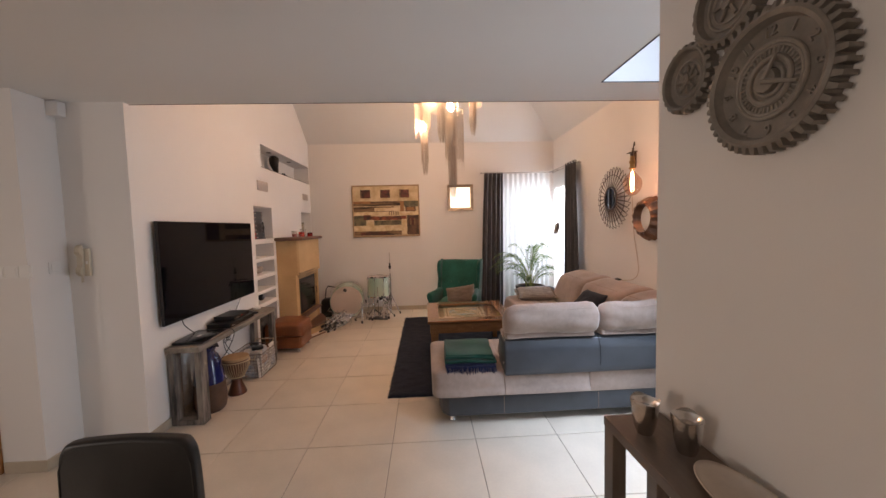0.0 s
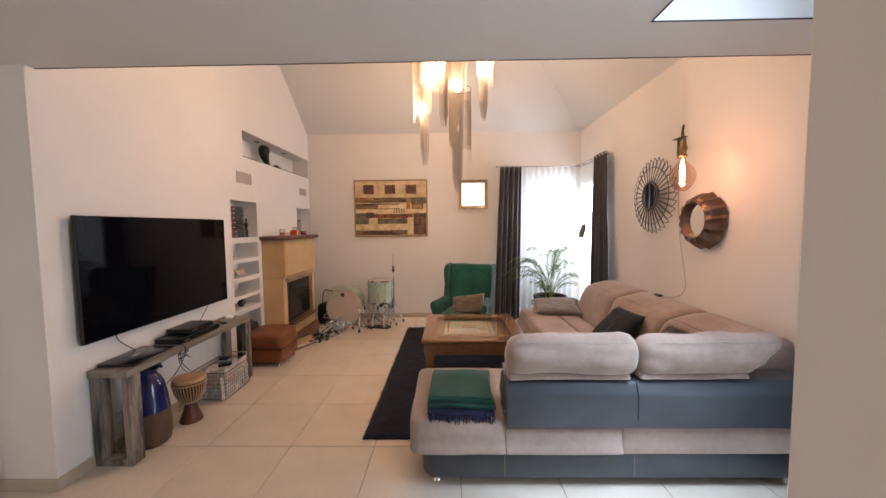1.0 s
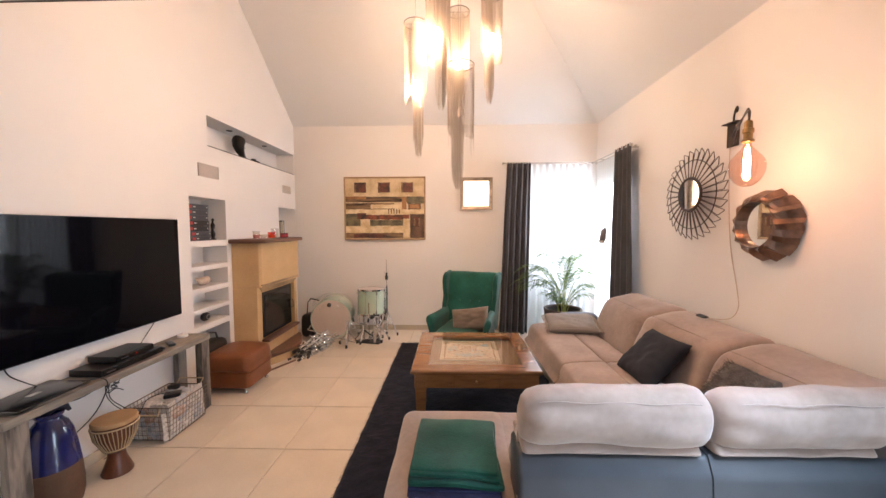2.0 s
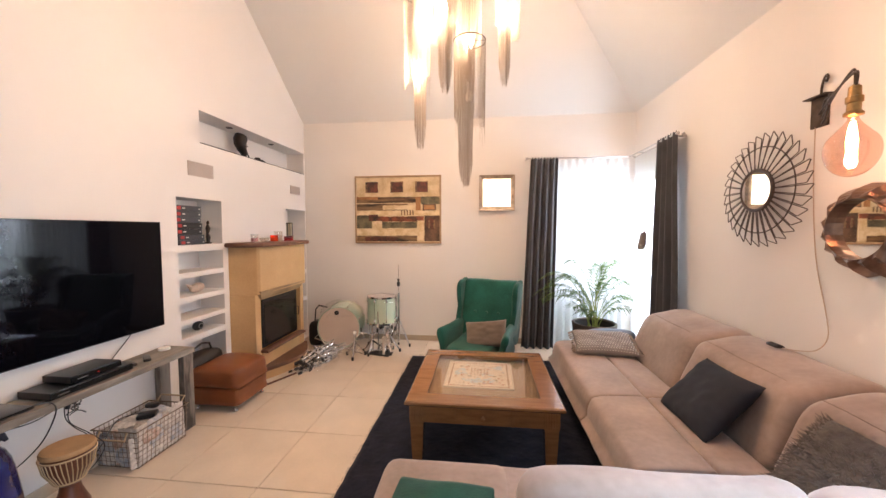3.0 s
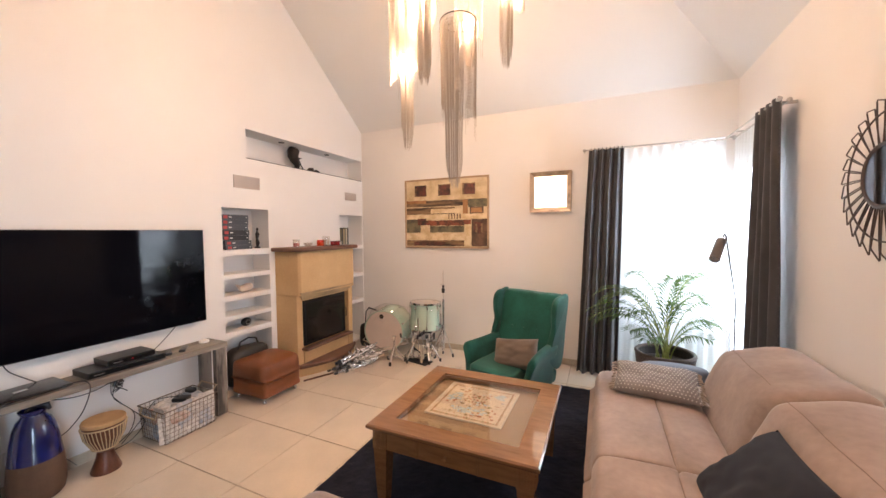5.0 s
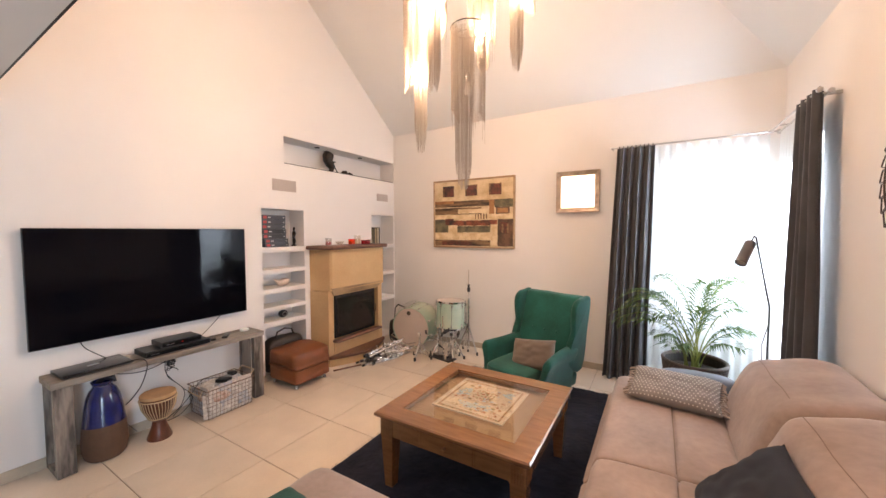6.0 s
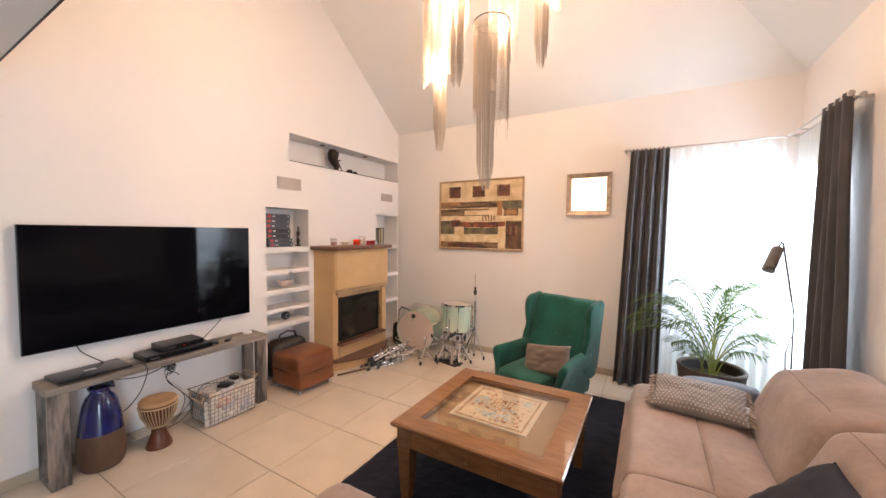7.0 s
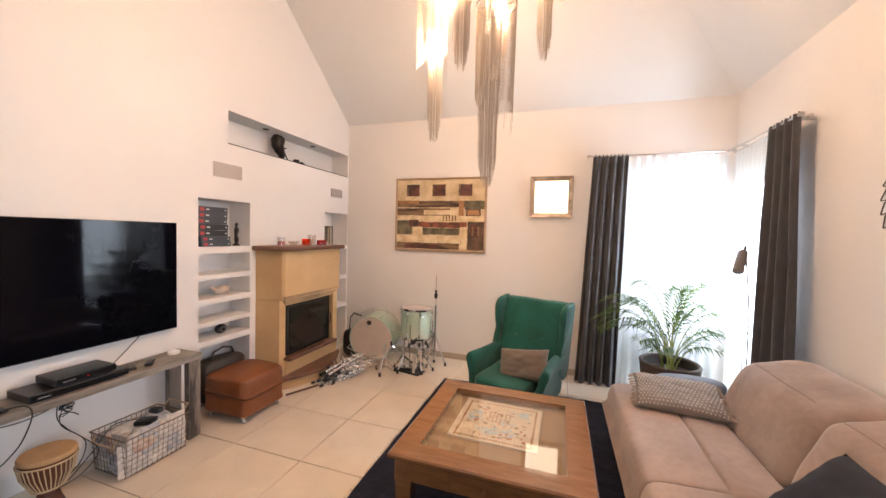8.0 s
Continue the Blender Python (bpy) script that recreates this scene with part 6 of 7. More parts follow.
# ---- potted palm ----
def make_plant():
    at = (2.73, 7.93, 0)
    p = thing("potted_palm", at, "leafy green palm in a brown woven planter", "potted plant")
    WICK = mat("brown_wicker", (0.085, 0.055, 0.04), 0.6, var=0.4, scale=40, bump=0.3)

    def f(u, v):
        a, z = 2 * math.pi * u, 0.03 + 0.452 * v
        r = 0.185 + 0.055 * v + 0.005 * math.sin(44 * a) * math.copysign(1, math.sin(v * 60))
        return Vector((r * math.cos(a), r * math.sin(a), z))
    part("planter", sheet(mesh(), f, 176, 40), WICK, p, "brown woven planter", True)
    part("planter_base", lathe(mesh(), [(0.0, 0), (0.18, 0), (0.186, 0.03), (0.0, 0.032)], seg=36), WICK, p)
    part("planter_rim", tube(mesh(), [(0.232 * math.cos(a), 0.232 * math.sin(a), 0.482) for a in [2 * math.pi * i / 48 for i in range(48)]], 0.016, 10, closed=True), WICK, p, smooth=True)
    part("planter_liner", lathe(mesh(), [(0.222, 0.477), (0.215, 0.40), (0.0, 0.39)], seg=36, cap=False), mat("planter_inside", (0.03, 0.025, 0.022), 0.8), p)
    part("soil", lathe(mesh(), [(0.0, 0.405), (0.14, 0.403), (0.213, 0.398)], seg=30), mat("soil", (0.03, 0.02, 0.013), 0.95, var=0.5, scale=30, bump=0.8), p)
    LEAF = mat("palm_leaf", (0.045, 0.085, 0.024), 0.45, var=0.35, scale=5, bump=0.05, spec=0.4)
    nt = LEAF.node_tree
    b = nt.nodes["Principled BSDF"]
    tl, mx = nt.nodes.new("ShaderNodeBsdfTranslucent"), nt.nodes.new("ShaderNodeMixShader")
    tl.inputs[0].default_value, mx.inputs[0].default_value = (0.15, 0.25, 0.045, 1), 0.3
    nt.links.new(b.outputs[0], mx.inputs[1])
    nt.links.new(tl.outputs[0], mx.inputs[2])
    nt.links.new(mx.outputs[0], nt.nodes["Material Output"].inputs[0])
    STEM = mat("palm_stem", (0.24, 0.28, 0.06), 0.5, var=0.3)
    rng = random.Random(17)
    # heading in degrees, reach, height of the arc's top
    fronds = [(176, 0.66, 0.70), (168, 0.56, 0.82), (190, 0.50, 0.74), (205, 0.40, 0.52), (158, 0.34, 0.86), (12, 0.40, 0.90), (30, 0.30, 0.80), (-15, 0.33, 0.46), (-32, 0.33, 0.34), (4, 0.38, 0.44),
              (214, 0.34, 0.36), (236, 0.34, 0.30), (300, 0.22, 0.56), (80, 0.16, 0.70), (186, 0.60, 0.52), (350, 0.30, 0.62), (181, 0.58, 0.80), (196, 0.62, 0.64), (20, 0.34, 0.66), (148, 0.42, 0.72)]
    for k, (deg, reach, h) in enumerate(fronds):
        a = radians(deg)
        hd = Vector((math.cos(a), math.sin(a), 0))
        side = Vector((-hd.y, hd.x, 0))
        base = Vector((rng.uniform(-0.05, 0.05), rng.uniform(-0.05, 0.05), 0.40))
        pts = []
        n = 25
        for i in range(n + 1):
            t = i / n
            z = h * (1.75 * t - 0.92 * t ** 2.4 * (0.6 + reach))
            pts.append(base + hd * reach * t ** 1.5 + side * 0.04 * math.sin(3 * t + k) + Vector((0, 0, z)))
        fr = part("frond_stem", tube(mesh(), pts, [0.006 * (1 - 0.75 * i / n) for i in range(n + 1)], 5), STEM, p, smooth=True)
        bm = mesh()
        for i in range(8, n + 1):
            for s in (-1, 1):
                o = pts[i] + (pts[min(i + 1, n)] - pts[i]) * (0.5 if s > 0 else 0)
                d = (pts[i] - pts[i - 1]).normalized()
                t = (i - 8) / (n - 8)
                ln = 0.235 * math.sin(math.pi * (0.22 + 0.68 * t)) * rng.uniform(0.8, 1.15)
                out = (side * s * 0.75 + d * 0.75 + Vector((0, 0, 0.15))).normalized()
                w = d.cross(out).normalized().cross(out) * 0.0074
                q1 = o + out * ln * 0.45
                q2 = o + out * ln + Vector((0, 0, -ln * rng.uniform(0.2, 0.6)))
                v = [bm.verts.new(c) for c in (o, q1 - w, q1 + w, q2)]
                bm.faces.new((v[0], v[1], v[2]))
                bm.faces.new((v[1], v[3], v[2]))
        tagged(part("frond_blade", bm, LEAF, fr), kind="stuff")


make_plant()


# ---- reading lamp by the window ----
def make_floor_lamp():
    at = (3.10, 7.47, 0)
    l = thing("floor_lamp", at, "slim black floor lamp with a small tilted shade", "floor lamp")
    part("foot_plate", lathe(mesh(), [(0.0, 0), (0.10, 0), (0.10, 0.01), (0.0, 0.014)], seg=30), BLACK, l, smooth=True)
    part("pole", tube(mesh(), [(0, 0, 0.01), (0.01, 0.0, 0.72), (0.018, 0.03, 1.07), (-0.105, -0.165, 1.565), (-0.118, -0.185, 1.575), (-0.132, -0.205, 1.55)], 0.0055, 8), BLACK, l, smooth=True)
    a, b = Vector((-0.140, -0.215, 1.535)), Vector((-0.206, -0.32, 1.40))
    SH = mat("grey_shade", (0.12, 0.115, 0.112), 0.5, var=0.2, bump=0.02)
    m = (b - a).to_track_quat("Z", "Y").to_matrix().to_4x4()
    L = (b - a).length
    part("shade", lathe(mesh(), [(0.0, 0.0), (0.026, 0.002), (0.031, 0.012), (0.033, L), (0.030, L), (0.028, 0.02), (0.0, 0.015)], a, 28, m), SH, l, "tilted grey metal shade", True)
    part("diffuser", lathe(mesh(), [(0.0, L - 0.012), (0.03, L - 0.012)], a, 28, m), WHITE, l)
    part("cable", tube(mesh(), [(0.012, 0.01, 0.95), (-0.02, 0.01, 0.8), (-0.012, 0.01, 0.5), (-0.02, 0.0, 0.3), (0.0, 0.01, 0.012)], 0.003, 6), BLACK, l)


make_floor_lamp()


# ---- drum kit in the corner ----
SHELL = mat("mint_fade_shell", (0.60, 0.64, 0.51), 0.25, col2=(0.34, 0.56, 0.46), scale=2.2, bump=0.01, coat=0.4)
SKIN = mat("clear_drum_head", (0.66, 0.56, 0.49), 0.3, var=0.08, scale=4, bump=0.02)


def drum(name, c, axis, r, depth, label, lugs):
    d = thing(name, c, label, "drum")
    m = Vector(axis).normalized().to_track_quat("Z", "Y").to_matrix().to_4x4()
    part("shell", lathe(mesh(), [(r, 0.02), (r, depth - 0.02)], (0, 0, 0), 48, m), SHELL, d, "mint to cream lacquered shell", True)
    for z0, nm in ((0.0, "head"), (depth, "head")):
        e = 0.006 if z0 == 0 else -0.006
        part(nm, lathe(mesh(), [(0.0, z0 + e * 0.2), (r - 0.002, z0 + e), (r + 0.002, z0 + e * 3)], (0, 0, 0), 48, m), SKIN, d, "pale drum head")
        zz = [0, 0.022] if z0 == 0 else [depth - 0.022, depth]
        part("hoop", lathe(mesh(), [(r + 0.002, zz[0]), (r + 0.011, zz[0]), (r + 0.011, zz[1]), (r + 0.002, zz[1]), (r + 0.002, zz[0])], (0, 0, 0), 48, m), CHROME if r < 0.25 else SHELL, d, smooth=True)
    for i in range(lugs):
        a = 2 * math.pi * (i + 0.5) / lugs
        q = lambda rr, z: m @ Vector((rr * math.cos(a), rr * math.sin(a), z))
        for lo, hi in ((0.10, 0.20), (0.80, 0.90)):
            part("lug", tube(mesh(), [q(r + 0.002, depth * lo), q(r + 0.014, depth * (lo + 0.02)), q(r + 0.014, depth * (hi - 0.02)), q(r + 0.002, depth * hi)], 0.010, 8), CHROME, d, smooth=True)
        part("tension_rod", tube(mesh(), [q(r + 0.014, 0.0), q(r + 0.014, depth)], 0.0022, 6), CHROME, d)
    return d, m


BD = (-0.42, 8.06, 0.298)
bd, m = drum("bass_drum", BD, (-0.14, 0.98, 0.03), 0.264, 0.38, "mint bass drum lying by the fireplace", 8)
part("badge", lathe(mesh(), [(0.0, -0.004), (0.03, -0.004), (0.03, 0.0)], m @ Vector((0.02, 0.20, 0)), 18, m), BLACK, bd, "dark round badge")
for s in (-1, 1):
    part("spur", tube(mesh(), [m @ Vector((0.26 * s, -0.08, 0.1)), m @ Vector((0.33 * s, -0.15, 0.05)), (0.0 + 0.36 * s, -0.10, -0.295)], 0.008, 8), CHROME, bd, smooth=True)
drum("floor_tom", (0.10, 8.24, 0.335), (0.02, 0.03, 1), 0.185, 0.365, "mint floor tom standing on chrome legs", 8)
tm = bpy.data.objects["floor_tom"]
for a in (0.6, 2.7, 4.8):
    x, y = 0.215 * math.cos(a), 0.215 * math.sin(a)
    part("leg", tube(mesh(), [(x, y, 0.20), (x, y, -0.22), (x * 1.12, y * 1.12, -0.33)], 0.006, 8), CHROME, tm, smooth=True)
    part("leg_bracket", boxed(x - 0.016, x + 0.016, y - 0.016, y + 0.016, -0.01, 0.05, bevel=0.005), CHROME, tm)
    part("rubber_tip", lathe(mesh(), [(0.0, 0), (0.012, 0), (0.012, 0.03), (0.006, 0.035)], (x * 1.12, y * 1.12, -0.335), 10), BLACK, tm)


def make_hihat():
    s = thing("hi_hat_stand", (0.30, 8.39, 0), "chrome hi-hat stand on three braced legs", "drum stand")
    part("tube", tube(mesh(), [(0, 0, 0.05), (0, 0, 0.72)], 0.015, 12), CHROME, s, smooth=True)
    part("upper_rod", tube(mesh(), [(0, 0, 0.72), (0, 0, 1.10)], 0.004, 8), CHROME, s, smooth=True)
    part("clutch", lathe(mesh(), [(0.0, 0.80), (0.018, 0.805), (0.024, 0.85), (0.012, 0.87), (0.018, 0.90), (0.0, 0.905)], seg=14), BLACK, s, "black felt clutch", True)
    part("wing_nut", tube(mesh(), [(-0.04, 0, 0.915), (0.0, 0, 0.905), (0.02, 0, 0.905)], 0.005, 6), CHROME, s)
    for z in (0.33, 0.58):
        part("collar", lathe(mesh(), [(0.012, z), (0.02, z + 0.005), (0.02, z + 0.035), (0.012, z + 0.04)], seg=14), CHROME, s, smooth=True)
    for a in (-0.5, 2.2, 4.0):
        e = Vector((0.19 * math.cos(a), 0.11 * math.sin(a) - 0.03, 0.012))
        g = part("leg", tube(mesh(), [Vector((0, 0, 0.36)), e], 0.0105, 8), CHROME, s, smooth=True)
        part("brace", tube(mesh(), [Vector((0, 0, 0.14)), Vector((0, 0, 0.36)).lerp(e, 0.6)], 0.005, 6), CHROME, g)
        part("rubber_foot", tube(mesh(), [e + Vector((0, 0, 0.03)), e - Vector((0, 0, 0.012))], 0.013, 8), BLACK, g, "black rubber foot")


make_hihat()


def make_pedal():
    s = thing("bass_pedal", (0.12, 8.0, 0), "chrome and black bass drum pedal", "drum pedal", turn=-12)
    part("base_plate", boxed(-0.16, 0.18, -0.075, 0.075, 0.0, 0.018, bevel=0.003), BLACK, s)
    part("footboard", extrude_profile(mesh(), [(-0.12, 0.02), (0.12, 0.07), (0.12, 0.08), (-0.12, 0.03)], "y", -0.04, 0.04, bevel=0.002), CHROME, s)
    for y in (-0.055, 0.055):
        part("upright", boxed(0.10, 0.135, y - 0.016, y + 0.016, 0.018, 0.25, bevel=0.004), CHROME, s)
    part("axle", tube(mesh(), [(0.118, -0.06, 0.19), (0.118, 0.06, 0.19)], 0.007, 8), CHROME, s)
    b = part("beater_rod", tube(mesh(), [(0.118, 0, 0.19), (0.06, 0.0, 0.33)], 0.004, 8), CHROME, s)
    part("beater", lathe(mesh(), [(0.0, -0.03), (0.022, -0.022), (0.022, 0.022), (0.0, 0.03)], (0.055, 0, 0.345), 14, Matrix.Rotation(radians(60), 4, "Y")), BLACK, b, smooth=True)
    part("spring", tube(mesh(), [(0.125 + 0.008 * math.cos(i * 0.9), 0.068 + 0.008 * math.sin(i * 0.9), 0.03 + 0.0022 * i) for i in range(60)], 0.0018, 5), STEEL, s)


make_pedal()


def small_stand(x, y, turn, label):
    s = thing("cymbal_stand", (x, y, 0), label, "drum stand", "stands", turn=turn)
    part("tube", tube(mesh(), [(0, 0, 0.05), (0, 0.0, 0.32)], 0.014, 10), CHROME, s, smooth=True)
    for a in (0.3, 2.4, 4.5):
        e = Vector((0.13 * math.cos(a), 0.13 * math.sin(a), 0.012))
        part("leg", tube(mesh(), [Vector((0, 0, 0.20)), e], 0.011, 8), CHROME, s, smooth=True)
        part("brace", tube(mesh(), [Vector((0, 0, 0.07)), Vector((0, 0, 0.20)).lerp(e, 0.6)], 0.007, 6), CHROME, s, smooth=True)
        part("rubber_foot", tube(mesh(), [e + Vector((0, 0, 0.03)), e - Vector((0, 0, 0.012))], 0.016, 8), BLACK, s)
    part("clamp", boxed(-0.02, 0.02, -0.016, 0.016, 0.28, 0.33, bevel=0.006), CHROME, s)


small_stand(-0.13, 7.86, 20, "short folded chrome stand before the bass drum")
small_stand(0.22, 8.06, 50, "short folded chrome stand beside the floor tom")

# bundle of stand tubes on the floor, each a tube of its own
rng = random.Random(12)
for i in range(26):
    layer = i // 9
    a = Vector((-0.585 + rng.uniform(-0.07, 0.15), 7.27 + rng.uniform(-0.03, 0.20) + 0.05 * layer, 0))
    b = Vector((-0.40 + rng.uniform(-0.14, 0.14), 7.86 + rng.uniform(-0.20, 0.10), 0))
    if i % 6 == 5:
        a, b = a + Vector((0.12, 0.16, 0)), a + Vector((-0.06, 0.34, 0))
    z = 0.018 + 0.038 * layer
    lift = rng.uniform(-0.004, 0.03 + 0.035 * layer)
    r = rng.choice((0.0105, 0.0135, 0.0165))
    s = thing("stand_tube", (a.x, a.y, 0), "loose chrome drum stand tube on the tiles", "stand tube", "loose stand tubes")
    ray = b - a + Vector((0, 0, lift))
    part("tube", tube(mesh(), [Vector((0, 0, z)), ray * 0.55 + Vector((0, 0, z))], r, 10), CHROME, s, smooth=True)
    part("inner_tube", tube(mesh(), [ray * 0.55 + Vector((0, 0, z)), ray + Vector((0, 0, z))], r * 0.72, 10), CHROME, s, smooth=True)
    for k in (rng.uniform(0.08, 0.3), 0.55, rng.uniform(0.7, 0.95)):
        mid = ray * k + Vector((0, 0, z))
        c = part("clamp", lathe(mesh(), [(r, -0.02), (r + 0.009, -0.016), (r + 0.009, 0.016), (r, 0.02)], mid, 10, ray.to_track_quat("Z", "Y").to_matrix().to_4x4()), CHROME, s, smooth=True)
        part("wing_bolt", tube(mesh(), [mid, mid + Vector((rng.uniform(-0.05, 0.05), rng.uniform(-0.04, 0.04), rng.uniform(0.015, 0.055)))], [0.004, 0.007], 6), CHROME, c)
    part("rubber_end", tube(mesh(), [Vector((0, 0, z)), -ray.normalized() * 0.035 + Vector((0, 0, z))], r + 0.003, 8), BLACK, s)


def snare_stand(x, y, turn):
    s = thing("snare_stand", (x, y, 0), "folded chrome and black stand before the floor tom", "drum stand", turn=turn)
    part("tube", tube(mesh(), [(0, 0, 0.03), (0, 0.02, 0.36)], 0.012, 10), CHROME, s, smooth=True)
    for k, (a, h) in enumerate(((0.1, 0.16), (2.2, 0.2), (4.2, 0.18))):
        e = Vector((0.17 * math.cos(a), 0.12 * math.sin(a), 0.012))
        g = part("leg", tube(mesh(), [Vector((0, 0, h)), e], 0.009, 8), CHROME if k else BLACK, s, smooth=True)
        part("rubber_foot", tube(mesh(), [e + Vector((0, 0, 0.025)), e - Vector((0, 0, 0.012))], 0.014, 8), BLACK, g)
    for dx, z in ((-0.15, 0.30), (0.13, 0.33), (0.05, 0.27)):
        part("basket_arm", tube(mesh(), [(0, 0.02, 0.24), (dx * 0.6, -0.02, z - 0.03), (dx, -0.03, z), (dx * 1.05, -0.03, z + 0.05)], 0.007, 8), CHROME, s, smooth=True)
        part("rubber_grip", tube(mesh(), [(dx, -0.03, z), (dx * 1.05, -0.03, z + 0.05)], 0.011, 8), BLACK, s)
    part("clamp", boxed(-0.022, 0.022, 0.0, 0.045, 0.20, 0.25, bevel=0.008), CHROME, s, smooth=True)


snare_stand(0.05, 8.02, 30)
snare_stand(0.25, 8.14, 115)
FILM = glass("clear_film", (0.98, 0.98, 0.98), clear=0.88)


def film(at, sx, sy, sz, label, seed):
    c = thing("plastic_wrap", at, label, "plastic wrap")

    def f(u, v):
        a = 2 * math.pi * u
        p = Vector((sx * math.cos(a) * math.sin(1.5 * v + 0.08), sy * math.sin(a) * math.sin(1.5 * v + 0.08), sz * math.cos(1.5 * v)))
        p += noise.noise_vector(p * 11 + Vector((seed, 0, 0))) * 0.022
        p.z = max(p.z, 0.004)
        return p
    o = part("film", sheet(mesh(), f, 48, 18), FILM, c, smooth=True)
    o.visible_shadow = False


film((-0.43, 7.60, 0.0), 0.17, 0.30, 0.15, "crumpled clear plastic over the chrome stand tubes", 3)
film((0.10, 8.24, 0.60), 0.215, 0.215, 0.125, "loose clear plastic over the floor tom", 7)
film((-0.45, 8.26, 0.42), 0.29, 0.24, 0.20, "loose clear plastic draped over the bass drum", 12)
b = thing("black_gig_bag", (-0.80, 8.27, 0), "small black bag standing behind the fireplace", "bag")
part("body", cushion(mesh(), (0, 0, 0.17), (0.20, 0.22, 0.34), None, 0.5, 28, 16, 0.06, 3), BLACK, b, smooth="all")
part("handle", tube(mesh(), [(-0.02, -0.05, 0.33), (0.0, -0.06, 0.50), (0.03, -0.03, 0.55), (0.16, -0.05, 0.53)], [0.008, 0.008, 0.011, 0.009], 8), BLACK, b, smooth=True)
rod1 = thing("wooden_stick", (-0.70, 7.12, 0), "thin reddish wooden stick on the floor", "stick")
part("shaft", tube(mesh(), [(-0.02, -0.14, 0.012), (0.12, 0.16, 0.012)], 0.01, 8), MANTEL, rod1, smooth=True)


# ---- wall niches ----
def grille(y0, y1, z0, z1):
    at = (LX, (y0 + y1) / 2, (z0 + z1) / 2)
    g = thing("air_vent", at, "small grey air vent grille in the white wall", "vent", "vents")
    V = mat("vent_metal", (0.50, 0.43, 0.38), 0.5, var=0.05)
    part("back_plate", boxed(0.001, 0.003, (y0 - y1) / 2, (y1 - y0) / 2, (z0 - z1) / 2, (z1 - z0) / 2), V, g)
    n = 9
    for i in range(n):
        z = (z0 - z1) / 2 + (z1 - z0) * (i + 0.5) / n
        part("slat", boxed(0.003, 0.008, (y0 - y1) / 2 + 0.006, (y1 - y0) / 2 - 0.006, z - 0.0045, z + 0.0045, bevel=0.001, segs=1), V, g)
    h, w = (z1 - z0) / 2, (y1 - y0) / 2
    for a in ((-w, w, h - 0.006, h), (-w, w, -h, -h + 0.006), (-w, -w + 0.006, -h, h), (w - 0.006, w, -h, h)):
        part("frame_strip", boxed(0.003, 0.009, a[0], a[1], a[2], a[3]), V, g)


grille(6.54, 6.83, 2.055, 2.18)
grille(8.20, 8.44, 2.06, 2.165)


def book(x0, y0, z0, sx, sy, sz, colour, label, bands=True, upright=False):
    at = (x0 + sx / 2, y0 + sy / 2, z0)
    b = thing("book", at, label, "book", "books in the niche")
    part("cover", boxed(-sx / 2, sx / 2, -sy / 2, sy / 2, 0, sz, bevel=0.002), colour, b)
    if bands:
        part("red_label", boxed(sx / 2, sx / 2 + 0.001, -sy / 2 + 0.02, -sy / 2 + 0.06, sz * 0.22, sz * 0.78), mat("red_label", (0.42, 0.04, 0.035), 0.5), b, "red spine label")
        part("lettering", boxed(sx / 2 + 0.001, sx / 2 + 0.0016, -sy / 2 + 0.075, -sy / 2 + 0.105, sz * 0.4, sz * 0.6), mat("pale_lettering", (0.6, 0.58, 0.55), 0.5), b, "pale unreadable lettering")
        part("end_mark", boxed(sx / 2, sx / 2 + 0.001, sy / 2 - 0.03, sy / 2 - 0.015, sz * 0.4, sz * 0.6), mat("pale_lettering", (0.6, 0.58, 0.55), 0.5), b)


SLATE, BLK = mat("slate_cover", (0.05, 0.055, 0.065), 0.5, var=0.2), mat("black_cover", (0.015, 0.015, 0.017), 0.45, var=0.2)
z = 1.441
for i, (h, dy, col) in enumerate(((0.042, 0.040, SLATE), (0.046, 0.034, SLATE), (0.052, 0.008, BLK), (0.052, 0.012, BLK), (0.050, 0.0, SLATE), (0.050, 0.004, SLATE), (0.050, 0.006, SLATE))):
    book(-1.37, 6.425 + dy, z, 0.215, 0.285, h, col, "thick dark bound volume with red label, lying flat")
    z += h + 0.001
OLIVE = mat("olive_cover", (0.12, 0.10, 0.05), 0.6, var=0.3)
y = 8.13
for i, (w, h, col) in enumerate(((0.03, 0.24, OLIVE), (0.022, 0.255, BLK), (0.035, 0.24, mat("tan_cover", (0.33, 0.25, 0.15), 0.6, var=0.3)), (0.02, 0.26, OLIVE), (0.03, 0.25, mat("cream_cover", (0.5, 0.43, 0.32), 0.6, var=0.3)), (0.025, 0.26, BLK))):
    book(-1.34, y, 1.411, 0.19, w, h, col, "upright old book in the wall niche", False)
    y += w + 0.0015


def figurine(at, pts, label, name="figurine"):
    f = thing(name, at, label, "figurine")
    part("body", tube(mesh(), [p[:3] for p in pts], [p[3] for p in pts], 12), mat("dark_bronze", (0.03, 0.022, 0.017), 0.4, 0.5, var=0.3, scale=30, bump=0.2), f, smooth=True)
    return f


